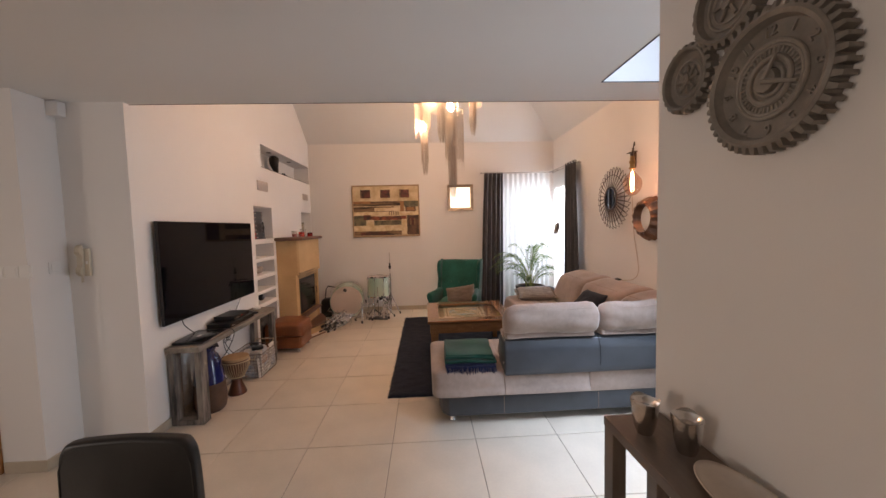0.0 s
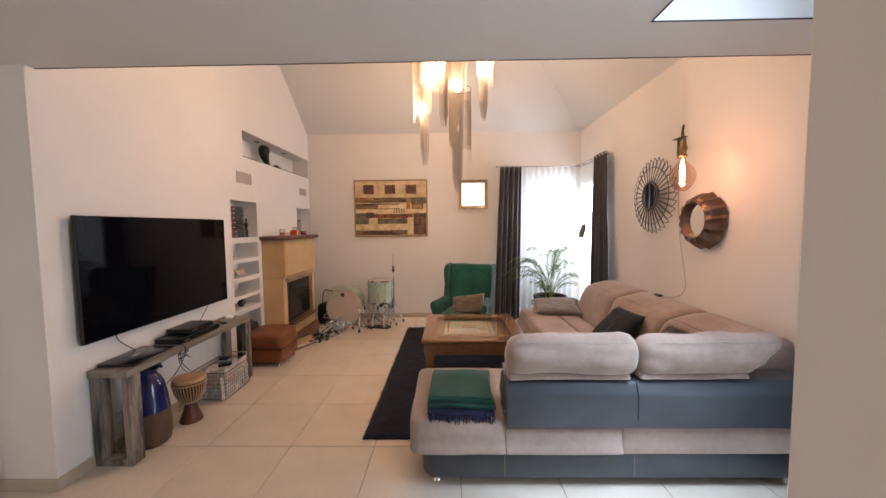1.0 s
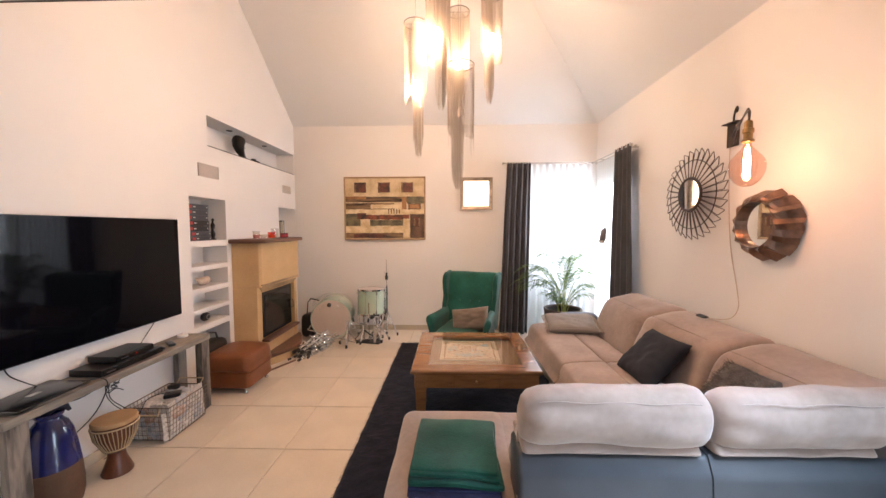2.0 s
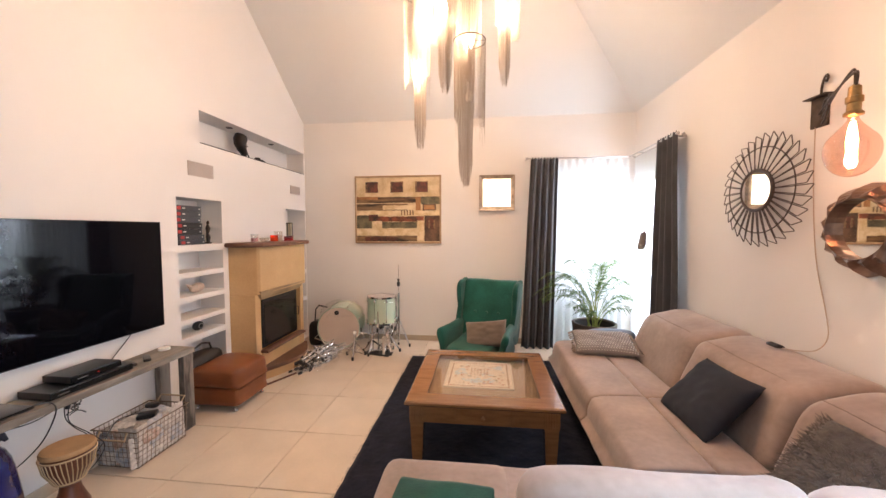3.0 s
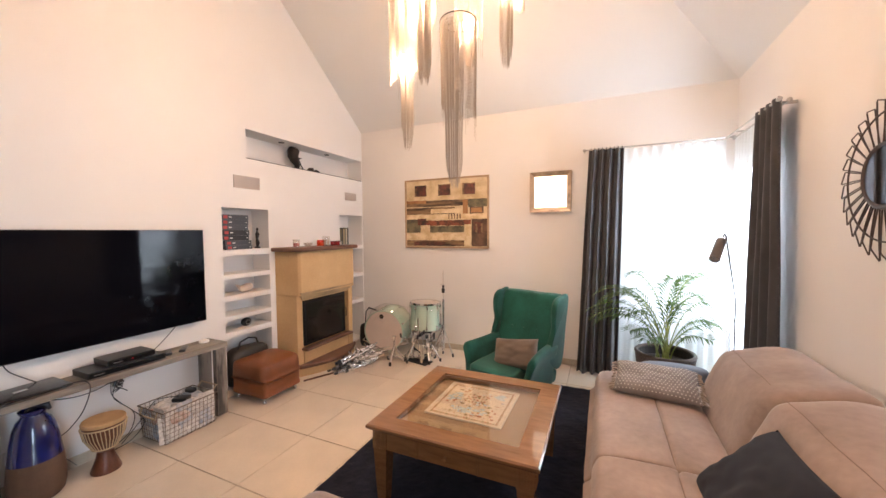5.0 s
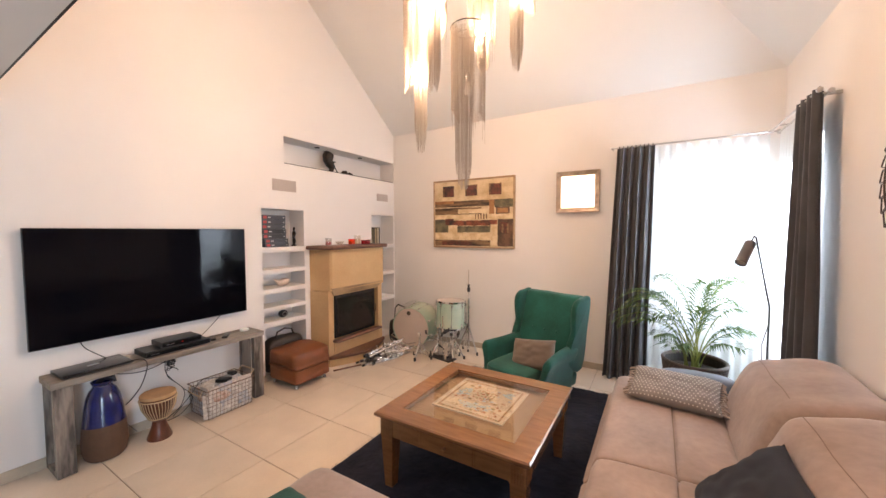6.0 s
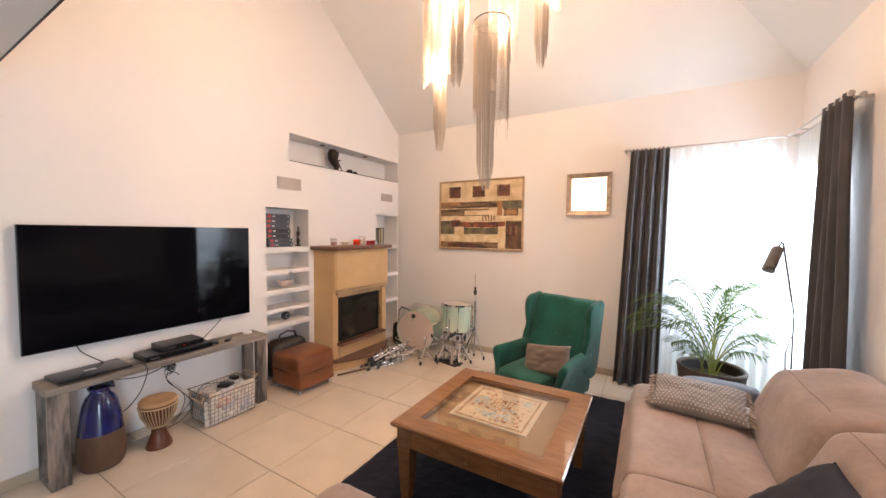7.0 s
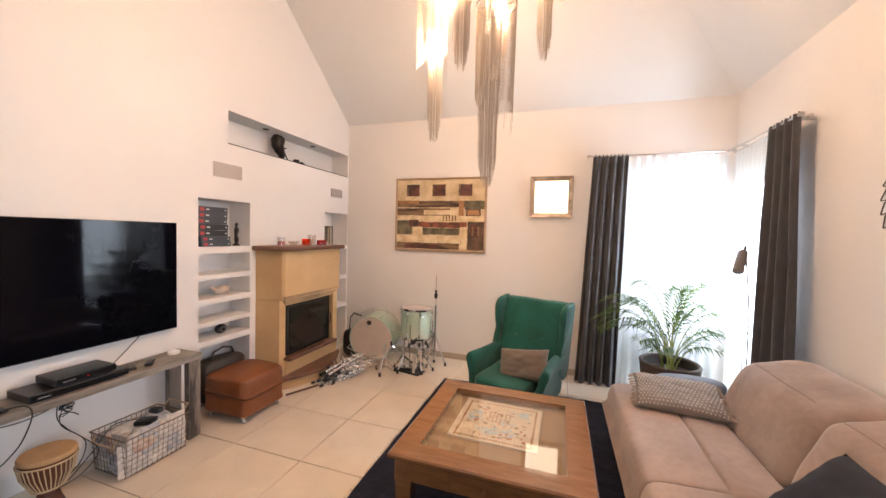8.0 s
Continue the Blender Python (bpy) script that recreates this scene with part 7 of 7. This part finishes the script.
figurine((-1.22, 6.865, 1.441), [(0, 0, 0, 0.03), (0, 0, 0.012, 0.03), (0, 0, 0.02, 0.014), (0, 0.004, 0.06, 0.02), (0, -0.004, 0.10, 0.013), (0, 0.003, 0.15, 0.022), (0, 0, 0.185, 0.008), (0, 0.003, 0.205, 0.014), (0, 0.006, 0.222, 0.006)], "small dark bronze figure beside the books")
f = figurine((-1.25, 7.46, 2.371), [(0, 0, 0, 0.035), (0, 0.0, 0.02, 0.03), (0, 0.02, 0.06, 0.035), (0, -0.02, 0.11, 0.05), (0, -0.045, 0.16, 0.064), (0, -0.04, 0.21, 0.072), (0, -0.025, 0.245, 0.066), (0, -0.02, 0.255, 0.02)], "black abstract sculpture with two slender parts")
part("limb", tube(mesh(), [(0.0, 0.01, 0.10), (0, 0.05, 0.15), (0, 0.09, 0.16)], [0.012, 0.012, 0.004], 8), BLACK, f, smooth=True)
part("limb", tube(mesh(), [(0.0, 0.03, 0.16), (0, 0.08, 0.07), (0, 0.12, 0.02)], [0.007, 0.007, 0.006], 8), BLACK, f, smooth=True)
f = figurine((-1.22, 7.70, 2.371), [(0, -0.09, 0.01, 0.012), (0, -0.05, 0.035, 0.022), (0, 0.0, 0.045, 0.02), (0, 0.02, 0.015, 0.014), (0, 0.06, 0.03, 0.02), (0, 0.10, 0.025, 0.016), (0, 0.13, 0.008, 0.008)], "black reclining sculpture in the long niche")
for y in (7.25, 8.0):
    s = thing("recessed_spot", (-1.25, y, 2.66), "small round dark recessed spotlight", "spotlight", "spots")
    part("ring", lathe(mesh(), [(0.0, -0.003), (0.024, -0.003), (0.032, -0.004), (0.034, 0.0), (0.0, 0.0)], seg=24), DARKMETAL, s, smooth=True)
f = thing("seashell", (-1.24, 6.72, 0.991), "pale seashell ornament on the niche shelf", "ornament")
part("shell", cushion(mesh(), (0, 0, 0.04), (0.08, 0.15, 0.08), Matrix.Rotation(radians(8), 4, "X"), 0.9, 24, 14, 0.25, 5), mat("pale_shell", (0.62, 0.48, 0.38), 0.4, var=0.2, scale=20), f, smooth="all")
part("spire", tube(mesh(), [(0, -0.06, 0.05), (0, -0.09, 0.07), (0, -0.11, 0.085)], [0.02, 0.012, 0.003], 10), mat("pale_shell", (0.62, 0.48, 0.38), 0.4), f, smooth=True)
f = thing("round_speaker", (-1.22, 6.70, 0.631), "small black round speaker in the niche", "speaker")
part("body", cushion(mesh(), (0, 0, 0.043), (0.07, 0.11, 0.085), None, 0.95, 28, 16), BLACK, f, smooth="all")
part("grille_ring", tube(mesh(), [(0.033, 0.026 * math.cos(a), 0.043 + 0.022 * math.sin(a)) for a in [2 * math.pi * i / 24 for i in range(24)]], 0.003, 6, closed=True), STEEL, f)
f = thing("handbag", (-1.20, 6.68, 0.031), "dark brown leather bag in the lower niche", "bag")
HB = mat("dark_bag_leather", (0.035, 0.026, 0.02), 0.5, var=0.3, bump=0.2)
part("body", cushion(mesh(), (0, 0, 0.20), (0.20, 0.44, 0.40), None, 0.45, 30, 16, 0.05, 8), HB, f, smooth="all")
part("handle", tube(mesh(), [(0.03, -0.12, 0.38), (0.03, -0.09, 0.46), (0.03, 0.0, 0.485), (0.03, 0.09, 0.46), (0.03, 0.12, 0.38)], 0.009, 8), HB, f, smooth=True)
part("clasp", boxed(0.10, 0.108, -0.03, 0.03, 0.24, 0.28, bevel=0.003), STEEL, f)

# candles on the mantel
ZM = 1.443
ORANGE, REDG, JARG = glass("orange_glass", (1.0, 0.42, 0.20), clear=0.92), glass("red_glass", (0.75, 0.03, 0.03), clear=0.9), glass("clear_jar", (0.95, 0.93, 0.9), clear=0.86)


def jar(x, y, r, h, g, wax, label, lid=False):
    j = thing("candle_jar", (x, y, ZM), label, "candle", "candles")
    o = part("glass_jar", lathe(mesh(), [(0.0, 0.002), (r, 0.0), (r, h), (r - 0.003, h), (r - 0.003, 0.006), (0.0, 0.006)], seg=28), g, j, smooth=True)
    o.visible_shadow = False
    part("wax", lathe(mesh(), [(0.0, 0.007), (r - 0.004, 0.007), (r - 0.004, h * 0.62), (0.0, h * 0.6)], seg=24), wax, j, smooth=True)
    if lid:
        part("collar", lathe(mesh(), [(r - 0.006, h), (r + 0.002, h), (r + 0.002, h + 0.012), (r - 0.006, h + 0.012)], seg=28), STEEL, j)


PINKWAX, REDWAX, CREAMWAX = mat("pink_wax", (0.42, 0.11, 0.10), 0.5), mat("red_wax", (0.42, 0.025, 0.025), 0.45), mat("cream_wax", (0.6, 0.48, 0.36), 0.5)
jar(-0.89, 7.09, 0.036, 0.075, JARG, PINKWAX, "glass candle jar with pink wax on the mantel", True)
jar(-0.93, 7.50, 0.042, 0.07, ORANGE, mat("orange_wax", (0.55, 0.16, 0.05), 0.5), "orange glass candle holder on the mantel")
jar(-0.95, 7.62, 0.045, 0.115, JARG, CREAMWAX, "tall clear candle jar on the mantel")
jar(-0.86, 7.64, 0.03, 0.055, REDG, REDWAX, "small red glass candle on the mantel")
jar(-0.87, 7.73, 0.032, 0.055, REDG, REDWAX, "small red glass candle on the mantel")
jar(-0.90, 7.81, 0.03, 0.06, JARG, CREAMWAX, "small clear candle glass on the mantel")
bw = thing("glass_bowl", (-0.90, 7.27, ZM), "small cut glass bowl on the mantel", "bowl")
o = part("bowl", lathe(mesh(), [(0.0, 0.0), (0.025, 0.0), (0.035, 0.012), (0.058, 0.045), (0.054, 0.045), (0.03, 0.014), (0.0, 0.01)], seg=12), JARG, bw)
o.visible_shadow = False


# ---- cables and sockets by the console ----
def cable(pts, r, label, col=BLACK):
    at = pts[0]
    c = thing("cable", at, label, "cable", "cables")
    out = fair(pts)
    part("wire", tube(mesh(), out, r, 6), col, c, smooth=True, world_at=at)


cable([(-1.10, 5.00, 0.84), (-1.105, 5.03, 0.77), (-1.10, 5.10, 0.70), (-1.09, 5.14, 0.665)], 0.0034, "black cable from the television to the console")
cable([(-1.10, 5.98, 0.84), (-1.10, 5.90, 0.76), (-1.09, 5.79, 0.67)], 0.0028, "thin black cable from the television to the player")
cable([(-0.90, 5.23, 0.655), (-0.865, 5.285, 0.652), (-0.842, 5.30, 0.60), (-0.90, 5.28, 0.45), (-1.0, 5.25, 0.33), (-1.10, 5.24, 0.26)], 0.0034, "black power cord hanging over the console edge")
cable([(-1.0, 5.13, 0.585), (-1.05, 5.20, 0.53), (-1.06, 5.35, 0.50), (-1.07, 5.50, 0.53), (-1.06, 5.53, 0.595)], 0.0034, "slack black cable under the console")
cable([(-1.06, 5.50, 0.56), (-1.05, 5.49, 0.45), (-1.06, 5.54, 0.36), (-1.05, 5.62, 0.24), (-1.08, 5.60, 0.10), (-1.09, 5.50, 0.03)], 0.0028, "black cable hanging behind the drum")
cable([(-1.06, 5.52, 0.50), (-1.02, 5.49, 0.42), (-1.0, 5.58, 0.30), (-1.0, 5.66, 0.17), (-1.02, 5.58, 0.06), (-1.06, 5.46, 0.02)], 0.0028, "black cable looping down to the floor")
cable([(-1.02, 5.52, 0.06), (-0.99, 5.64, 0.2), (-0.98, 5.72, 0.30), (-0.95, 5.80, 0.305), (-0.92, 5.86, 0.29)], 0.0028, "black adapter cord reaching into the basket")
rng = random.Random(31)
for k in range(3):
    # knotted slack under the console top
    pts = [(-1.03 + rng.uniform(-0.03, 0.03), 5.53 + rng.uniform(-0.035, 0.035), 0.585 - 0.016 * i - rng.uniform(0, 0.012)) for i in range(9)]
    cable(pts, 0.003, "knotted black cable hanging under the console")
cable([(-1.09, 5.30, 0.02), (-1.09, 5.22, 0.12), (-1.10, 5.16, 0.02)], 0.003, "thin grey wire along the wall", mat("grey_wire", (0.2, 0.19, 0.18), 0.6))
k = thing("cable_knot", (-1.06, 5.52, 0.52), "knot of tied black cables under the console", "cable bundle")
rng = random.Random(5)
for i in range(7):
    ph = rng.uniform(0, 6)
    part("loop", tube(mesh(), [((0.02 + 0.012 * (i % 3)) * math.cos(a + ph), (0.035 + 0.01 * (i % 2)) * math.sin(a + ph) + 0.01 * math.sin(2 * a), 0.03 + 0.045 * math.sin(a * 1.0 + i) + 0.005 * i) for a in [2 * math.pi * j / 16 for j in range(16)]], 0.003, 5, closed=True), BLACK, k, smooth=True)
part("strap", tube(mesh(), [(0, 0.0, 0.11), (0.0, 0.01, 0.03), (0.0, -0.01, -0.03)], 0.012, 8), BLACK, k)


def plate(x, y, z, face, w, h, n, label, name="wall_switch"):
    s = thing(name, (x, y, z), label, "switch", "wall switches")
    for i in range(n):
        o = (i - (n - 1) / 2) * w
        q = (lambda a0, a1, d0, d1, z0, z1, b: boxed(a0, a1, -d1, -d0, z0, z1, bevel=b)) if face == "y" else (lambda a0, a1, d0, d1, z0, z1, b: boxed(d0, d1, a0, a1, z0, z1, bevel=b))
        part("surround", q(o - w / 2 + 0.001, o + w / 2 - 0.001, 0.0, 0.008, -h / 2, h / 2, 0.002), WHITE, s)
        part("rocker", q(o - w / 2 + 0.012, o + w / 2 - 0.012, 0.008, 0.013, -h / 2 + 0.012, h / 2 - 0.012, 0.002), WHITE, s)


plate(-1.665, 4.34, 1.32, "y", 0.08, 0.08, 3, "row of three white light switches")
plate(-1.575, 4.50, 1.33, "x", 0.08, 0.08, 1, "single white light switch in the nook")
plate(LX, 5.02, 0.24, "x", 0.08, 0.08, 1, "white wall socket behind the vase", "wall_socket")
ic = thing("intercom", (-1.455, 4.60, 1.36), "cream intercom handset on the nook wall", "intercom")
IV = mat("cream_plastic", (0.62, 0.54, 0.42), 0.5, var=0.05)
part("base", boxed(-0.026, 0.042, -0.024, 0, -0.105, 0.09, bevel=0.006), IV, ic, smooth=True)
part("handset", bolster(mesh(), [(-0.026, -0.09), (-0.055, -0.088), (-0.058, -0.055), (-0.042, -0.035), (-0.042, 0.045), (-0.058, 0.065), (-0.055, 0.10), (-0.026, 0.104)], "x", -0.024, 0.012, 0.008, 3, wob=0), IV, ic, "cream handset", True)
part("key", boxed(0.020, 0.034, -0.028, -0.024, -0.02, 0.0, bevel=0.002), WHITE, ic)
part("coiled_cord", tube(mesh(), [(-0.006 + 0.007 * math.cos(i * 0.8), -0.03 + 0.007 * math.sin(i * 0.8), -0.088 - 0.0013 * i) for i in range(46)], 0.0022, 5), IV, ic)
bx = thing("sensor_box", (-1.545, 4.585, 2.385), "small white alarm sensor under the ceiling", "sensor")
part("case", boxed(-0.03, 0.05, -0.05, 0.013, -0.03, 0.07, bevel=0.008), WHITE, bx, smooth=True)


# ---- hall: narrow table, cups, dish, gear clock, chair ----
def make_hall():
    OAK = mat("smoked_oak", (0.13, 0.095, 0.07), 0.45, col2=(0.085, 0.06, 0.045), scale=7, bump=0.1, stretch=(6, 0.6, 1))
    at = (1.685, 2.45, 0)
    t = thing("hall_table", at, "narrow smoked oak hall table against the wall", "hall table")
    x0, x1, y0, y1, z1 = 1.575, 1.786, 1.75, 3.17, 0.845
    part("top", boxed(x0, x1, y0, y1, z1 - 0.035, z1, bevel=0.003), OAK, t, world_at=at)
    for y in (y0 + 0.002, y1 - 0.062):
        for x in (x0 + 0.002, x1 - 0.05):
            part("leg", boxed(x, x + 0.048, y, y + 0.06, 0, z1 - 0.036, bevel=0.003), OAK, t, world_at=at)
    SIL = mat("hammered_silver", (0.68, 0.65, 0.62), 0.22, 1.0, var=0.25, scale=25, bump=0.15, bscale=40)
    for x, y, tilt in ((1.655, 3.055, 10), (1.715, 2.945, -8)):
        c = thing("silver_cup", (x, y, z1), "tapered silver tealight cup with a wavy rim", "candle holder", "silver cups", turn=tilt)
        def f(u, v):
            a = 2 * math.pi * u
            r = 0.028 + 0.016 * v ** 0.7
            return Vector((r * math.cos(a), r * math.sin(a), 0.012 + v * (0.10 + 0.006 * math.sin(a * 3 + tilt))))
        part("cup_wall", sheet(mesh(), f, 40, 10), SIL, c, smooth="all")
        part("cup_base", lathe(mesh(), [(0.0, 0), (0.024, 0), (0.028, 0.012), (0.0, 0.014)], seg=28), SIL, c, smooth=True)
        part("cup_top", lathe(mesh(), [(0.044, 0.108), (0.032, 0.104), (0.022, 0.090), (0.0, 0.088)], seg=32, cap=False), SIL, c, "dished top for a candle", True)
    d = thing("silver_dish", (1.70, 2.72, z1), "shallow oval silver dish on the hall table", "dish")
    def g(u, v):
        a = 2 * math.pi * u
        return Vector((0.078 * v * math.cos(a), 0.15 * v * math.sin(a), 0.004 + 0.022 * v ** 3))
    o = part("bowl", sheet(mesh(), g, 56, 12), mat("pale_silver", (0.55, 0.48, 0.41), 0.4, 0.6, var=0.12, scale=14, bump=0.05), d, smooth="all")
    o.modifiers.new("thick", "SOLIDIFY").thickness = 0.003

    # gear clock on the partition
    GR = mat("grey_cast_resin", (0.27, 0.235, 0.20), 0.55, 0.1, col2=(0.16, 0.14, 0.12), scale=14, bump=0.2, bscale=70)
    GF = mat("pale_cast_resin", (0.31, 0.275, 0.235), 0.55, 0.1, col2=(0.21, 0.185, 0.16), scale=10, bump=0.2, bscale=70)
    ctr = (1.80, 2.782, 1.861)
    c = thing("gear_clock", ctr, "large wall clock of interlocking grey cast gears", "wall clock")
    M = Matrix(((0, 0, -1), (-1, 0, 0), (0, 1, 0))).to_4x4()

    def gear(cx, cy, r, teeth, depth, rings, spokes=0):
        m = Matrix.Translation(M @ Vector((cx, cy, 0))) @ M
        w = part("gear_wheel", lathe(mesh(), [(r * 0.80, 0.002), (r * 0.90, 0.002), (r * 0.90, depth * 0.92), (r * 0.86, depth), (r * 0.80, depth * 0.9), (r * 0.80, 0.002)], (0, 0, 0), 72, m), GR, c, "toothed cast rim", True)
        part("dial", lathe(mesh(), [(0.0, depth * 0.45), (r * 0.70, depth * 0.45), (r * 0.76, depth * 0.5), (r * 0.801, depth * 0.85)], (0, 0, 0), 60, m, cap=False), GR, w, "recessed dial", True)
        for rr, tk in rings:
            part("raised_ring", tube(mesh(), [m @ Vector((r * rr * math.cos(a), r * rr * math.sin(a), depth * 0.45 + tk * 0.4)) for a in [2 * math.pi * i / 56 for i in range(56)]], tk, 8, closed=True), GF, w, smooth=True)
        for i in range(teeth):
            a = 2 * math.pi * i / teeth
            bm = mesh()
            h = math.pi * r / teeth
            lo = [bm.verts.new((r * 0.885, s * h * 0.62, z)) for s, z in ((-1, 0.003), (1, 0.003), (1, depth * 0.9), (-1, depth * 0.9))]
            hi = [bm.verts.new((r, s * h * 0.38, z)) for s, z in ((-1, 0.008), (1, 0.008), (1, depth * 0.78), (-1, depth * 0.78))]
            for k in range(4):
                bm.faces.new((lo[k], lo[(k + 1) % 4], hi[(k + 1) % 4], hi[k]))
            bm.faces.new(hi)
            bm.faces.new(lo[::-1])
            bmesh.ops.recalc_face_normals(bm, faces=bm.faces)
            bmesh.ops.transform(bm, matrix=m @ Matrix.Rotation(a, 4, "Z"), verts=bm.verts)
            part("tooth", bm, GR, w)
        for i in range(spokes):
            a = 2 * math.pi * i / spokes
            p = m @ Vector((r * 0.12 * math.cos(a), r * 0.12 * math.sin(a), depth * 0.55))
            q = m @ Vector((r * 0.42 * math.cos(a), r * 0.42 * math.sin(a), depth * 0.55))
            part("spoke", tube(mesh(), [p, q], r * 0.045, 6), GR, w)
        part("hub", lathe(mesh(), [(r * 0.16, depth * 0.4), (r * 0.15, depth * 0.75), (r * 0.07, depth * 0.8), (0.0, depth * 0.7)], (0, 0, 0), 28, m), GR, w, smooth=True)
        return w, m
    w, m = gear(0.0, 0.0, 0.170, 44, 0.05, ((0.50, 0.0055), (0.45, 0.004), (0.30, 0.007), (0.20, 0.005)))
    for i in range(40):
        a = 2 * math.pi * i / 40
        part("knurl", tube(mesh(), [m @ Vector((0.060 * math.cos(a), 0.060 * math.sin(a), 0.0245)), m @ Vector((0.074 * math.cos(a), 0.074 * math.sin(a), 0.0245))], 0.0026, 5), GF, w)
    for n in range(1, 13):
        fc = bpy.data.curves.new("numeral", "FONT")
        fc.body, fc.size, fc.extrude, fc.align_x, fc.align_y = str(n), 0.034, 0.003, "CENTER", "CENTER"
        tmp = bpy.data.objects.new("numeral", fc)
        scene.collection.objects.link(tmp)
        dg = bpy.context.evaluated_depsgraph_get()
        me = bpy.data.meshes.new_from_object(tmp.evaluated_get(dg))
        bpy.data.objects.remove(tmp)
        a = radians(90 - 30 * n)
        me.transform(m @ Matrix.Translation((0.112 * math.cos(a), 0.112 * math.sin(a), 0.0245)) @ Matrix.Rotation(a - radians(90), 4, "Z"))
        me.materials.clear()
        me.materials.append(GF)
        ob = new("numeral", me)
        ob.parent = w
    for a, ln in ((radians(60), 0.06), (radians(-20), 0.085)):
        part("clock_hand", tube(mesh(), [m @ Vector((0, 0, 0.041)), m @ Vector((ln * math.cos(a), ln * math.sin(a), 0.041))], [0.008, 0.003], 6), GF, w)
    gear(-0.265, 0.11, 0.102, 24, 0.045, ((0.52, 0.004), (0.34, 0.003)), 8)
    gear(-0.12, 0.255, 0.115, 28, 0.045, ((0.6, 0.004), (0.45, 0.003)), 6)
    gear(-0.175, 0.075, 0.035, 14, 0.03, ((0.5, 0.002),), 0)

    # dining chair with black leather back
    ch = thing("dining_chair", (-0.005, 2.86, 0), "black leather dining chair with rounded backrest", "chair")
    ch.scale = (1.09, 1, 1.01)
    BL = mat("black_leather", (0.012, 0.011, 0.011), 0.42, var=0.25, scale=9, bump=0.12, bscale=240)
    part("backrest", bolster(mesh(), [(-0.185, 0.44), (-0.195, 0.62), (-0.19, 0.80), (-0.175, 0.865), (-0.14, 0.885), (0.0, 0.893), (0.14, 0.885), (0.175, 0.865), (0.19, 0.80), (0.195, 0.62), (0.185, 0.44), (0.0, 0.43)], "y", 0.215, 0.262, 0.014, 4, wob=0.002), BL, ch, "black leather backrest", True)
    part("backrest_piping", tube(mesh(), [(x, 0.218, z) for x, z in ((-0.178, 0.45), (-0.187, 0.62), (-0.182, 0.80), (-0.166, 0.855), (-0.13, 0.874), (0.0, 0.881), (0.13, 0.874), (0.166, 0.855), (0.182, 0.80), (0.187, 0.62), (0.178, 0.45))], 0.004, 6), BL, ch, smooth=True)
    part("seat", bolster(mesh(), [(-0.21, 0.43), (-0.215, 0.46), (-0.18, 0.485), (0, 0.49), (0.18, 0.485), (0.215, 0.46), (0.21, 0.43), (0.0, 0.425)], "y", -0.22, 0.215, 0.03, 6, wob=0.003), BL, ch, smooth=True)
    for x in (-0.18, 0.18):
        for y in (-0.18, 0.2):
            part("leg", lathe(mesh(), [(0.012, 0), (0.016, 0.43)], (x, y, 0), 10), BLACK, ch, smooth=True)


make_hall()

# ---- floor tiles ----
bm = boxed(-0.2968, 0.2968, -0.2968, 0.2968, -0.012, 0.0, bevel=0.0015, segs=1)
tile = part("tile", bm, TILE, floor)
tile.location = (-0.52 + 0.3, 6.228 + 0.3, 0)
for i in range(-5, 7):
    for j in range(-13, 4):
        x, y = -0.52 + 0.3 + 0.598 * i, 6.228 + 0.3 + 0.6 * j
        if (i, j) == (0, 0) or x > RX + 0.3 or y > BY + 0.3:
            continue
        t2 = tile.copy()
        scene.collection.objects.link(t2)
        t2.parent, t2.location = floor, (x, y, random.uniform(-0.0006, 0))
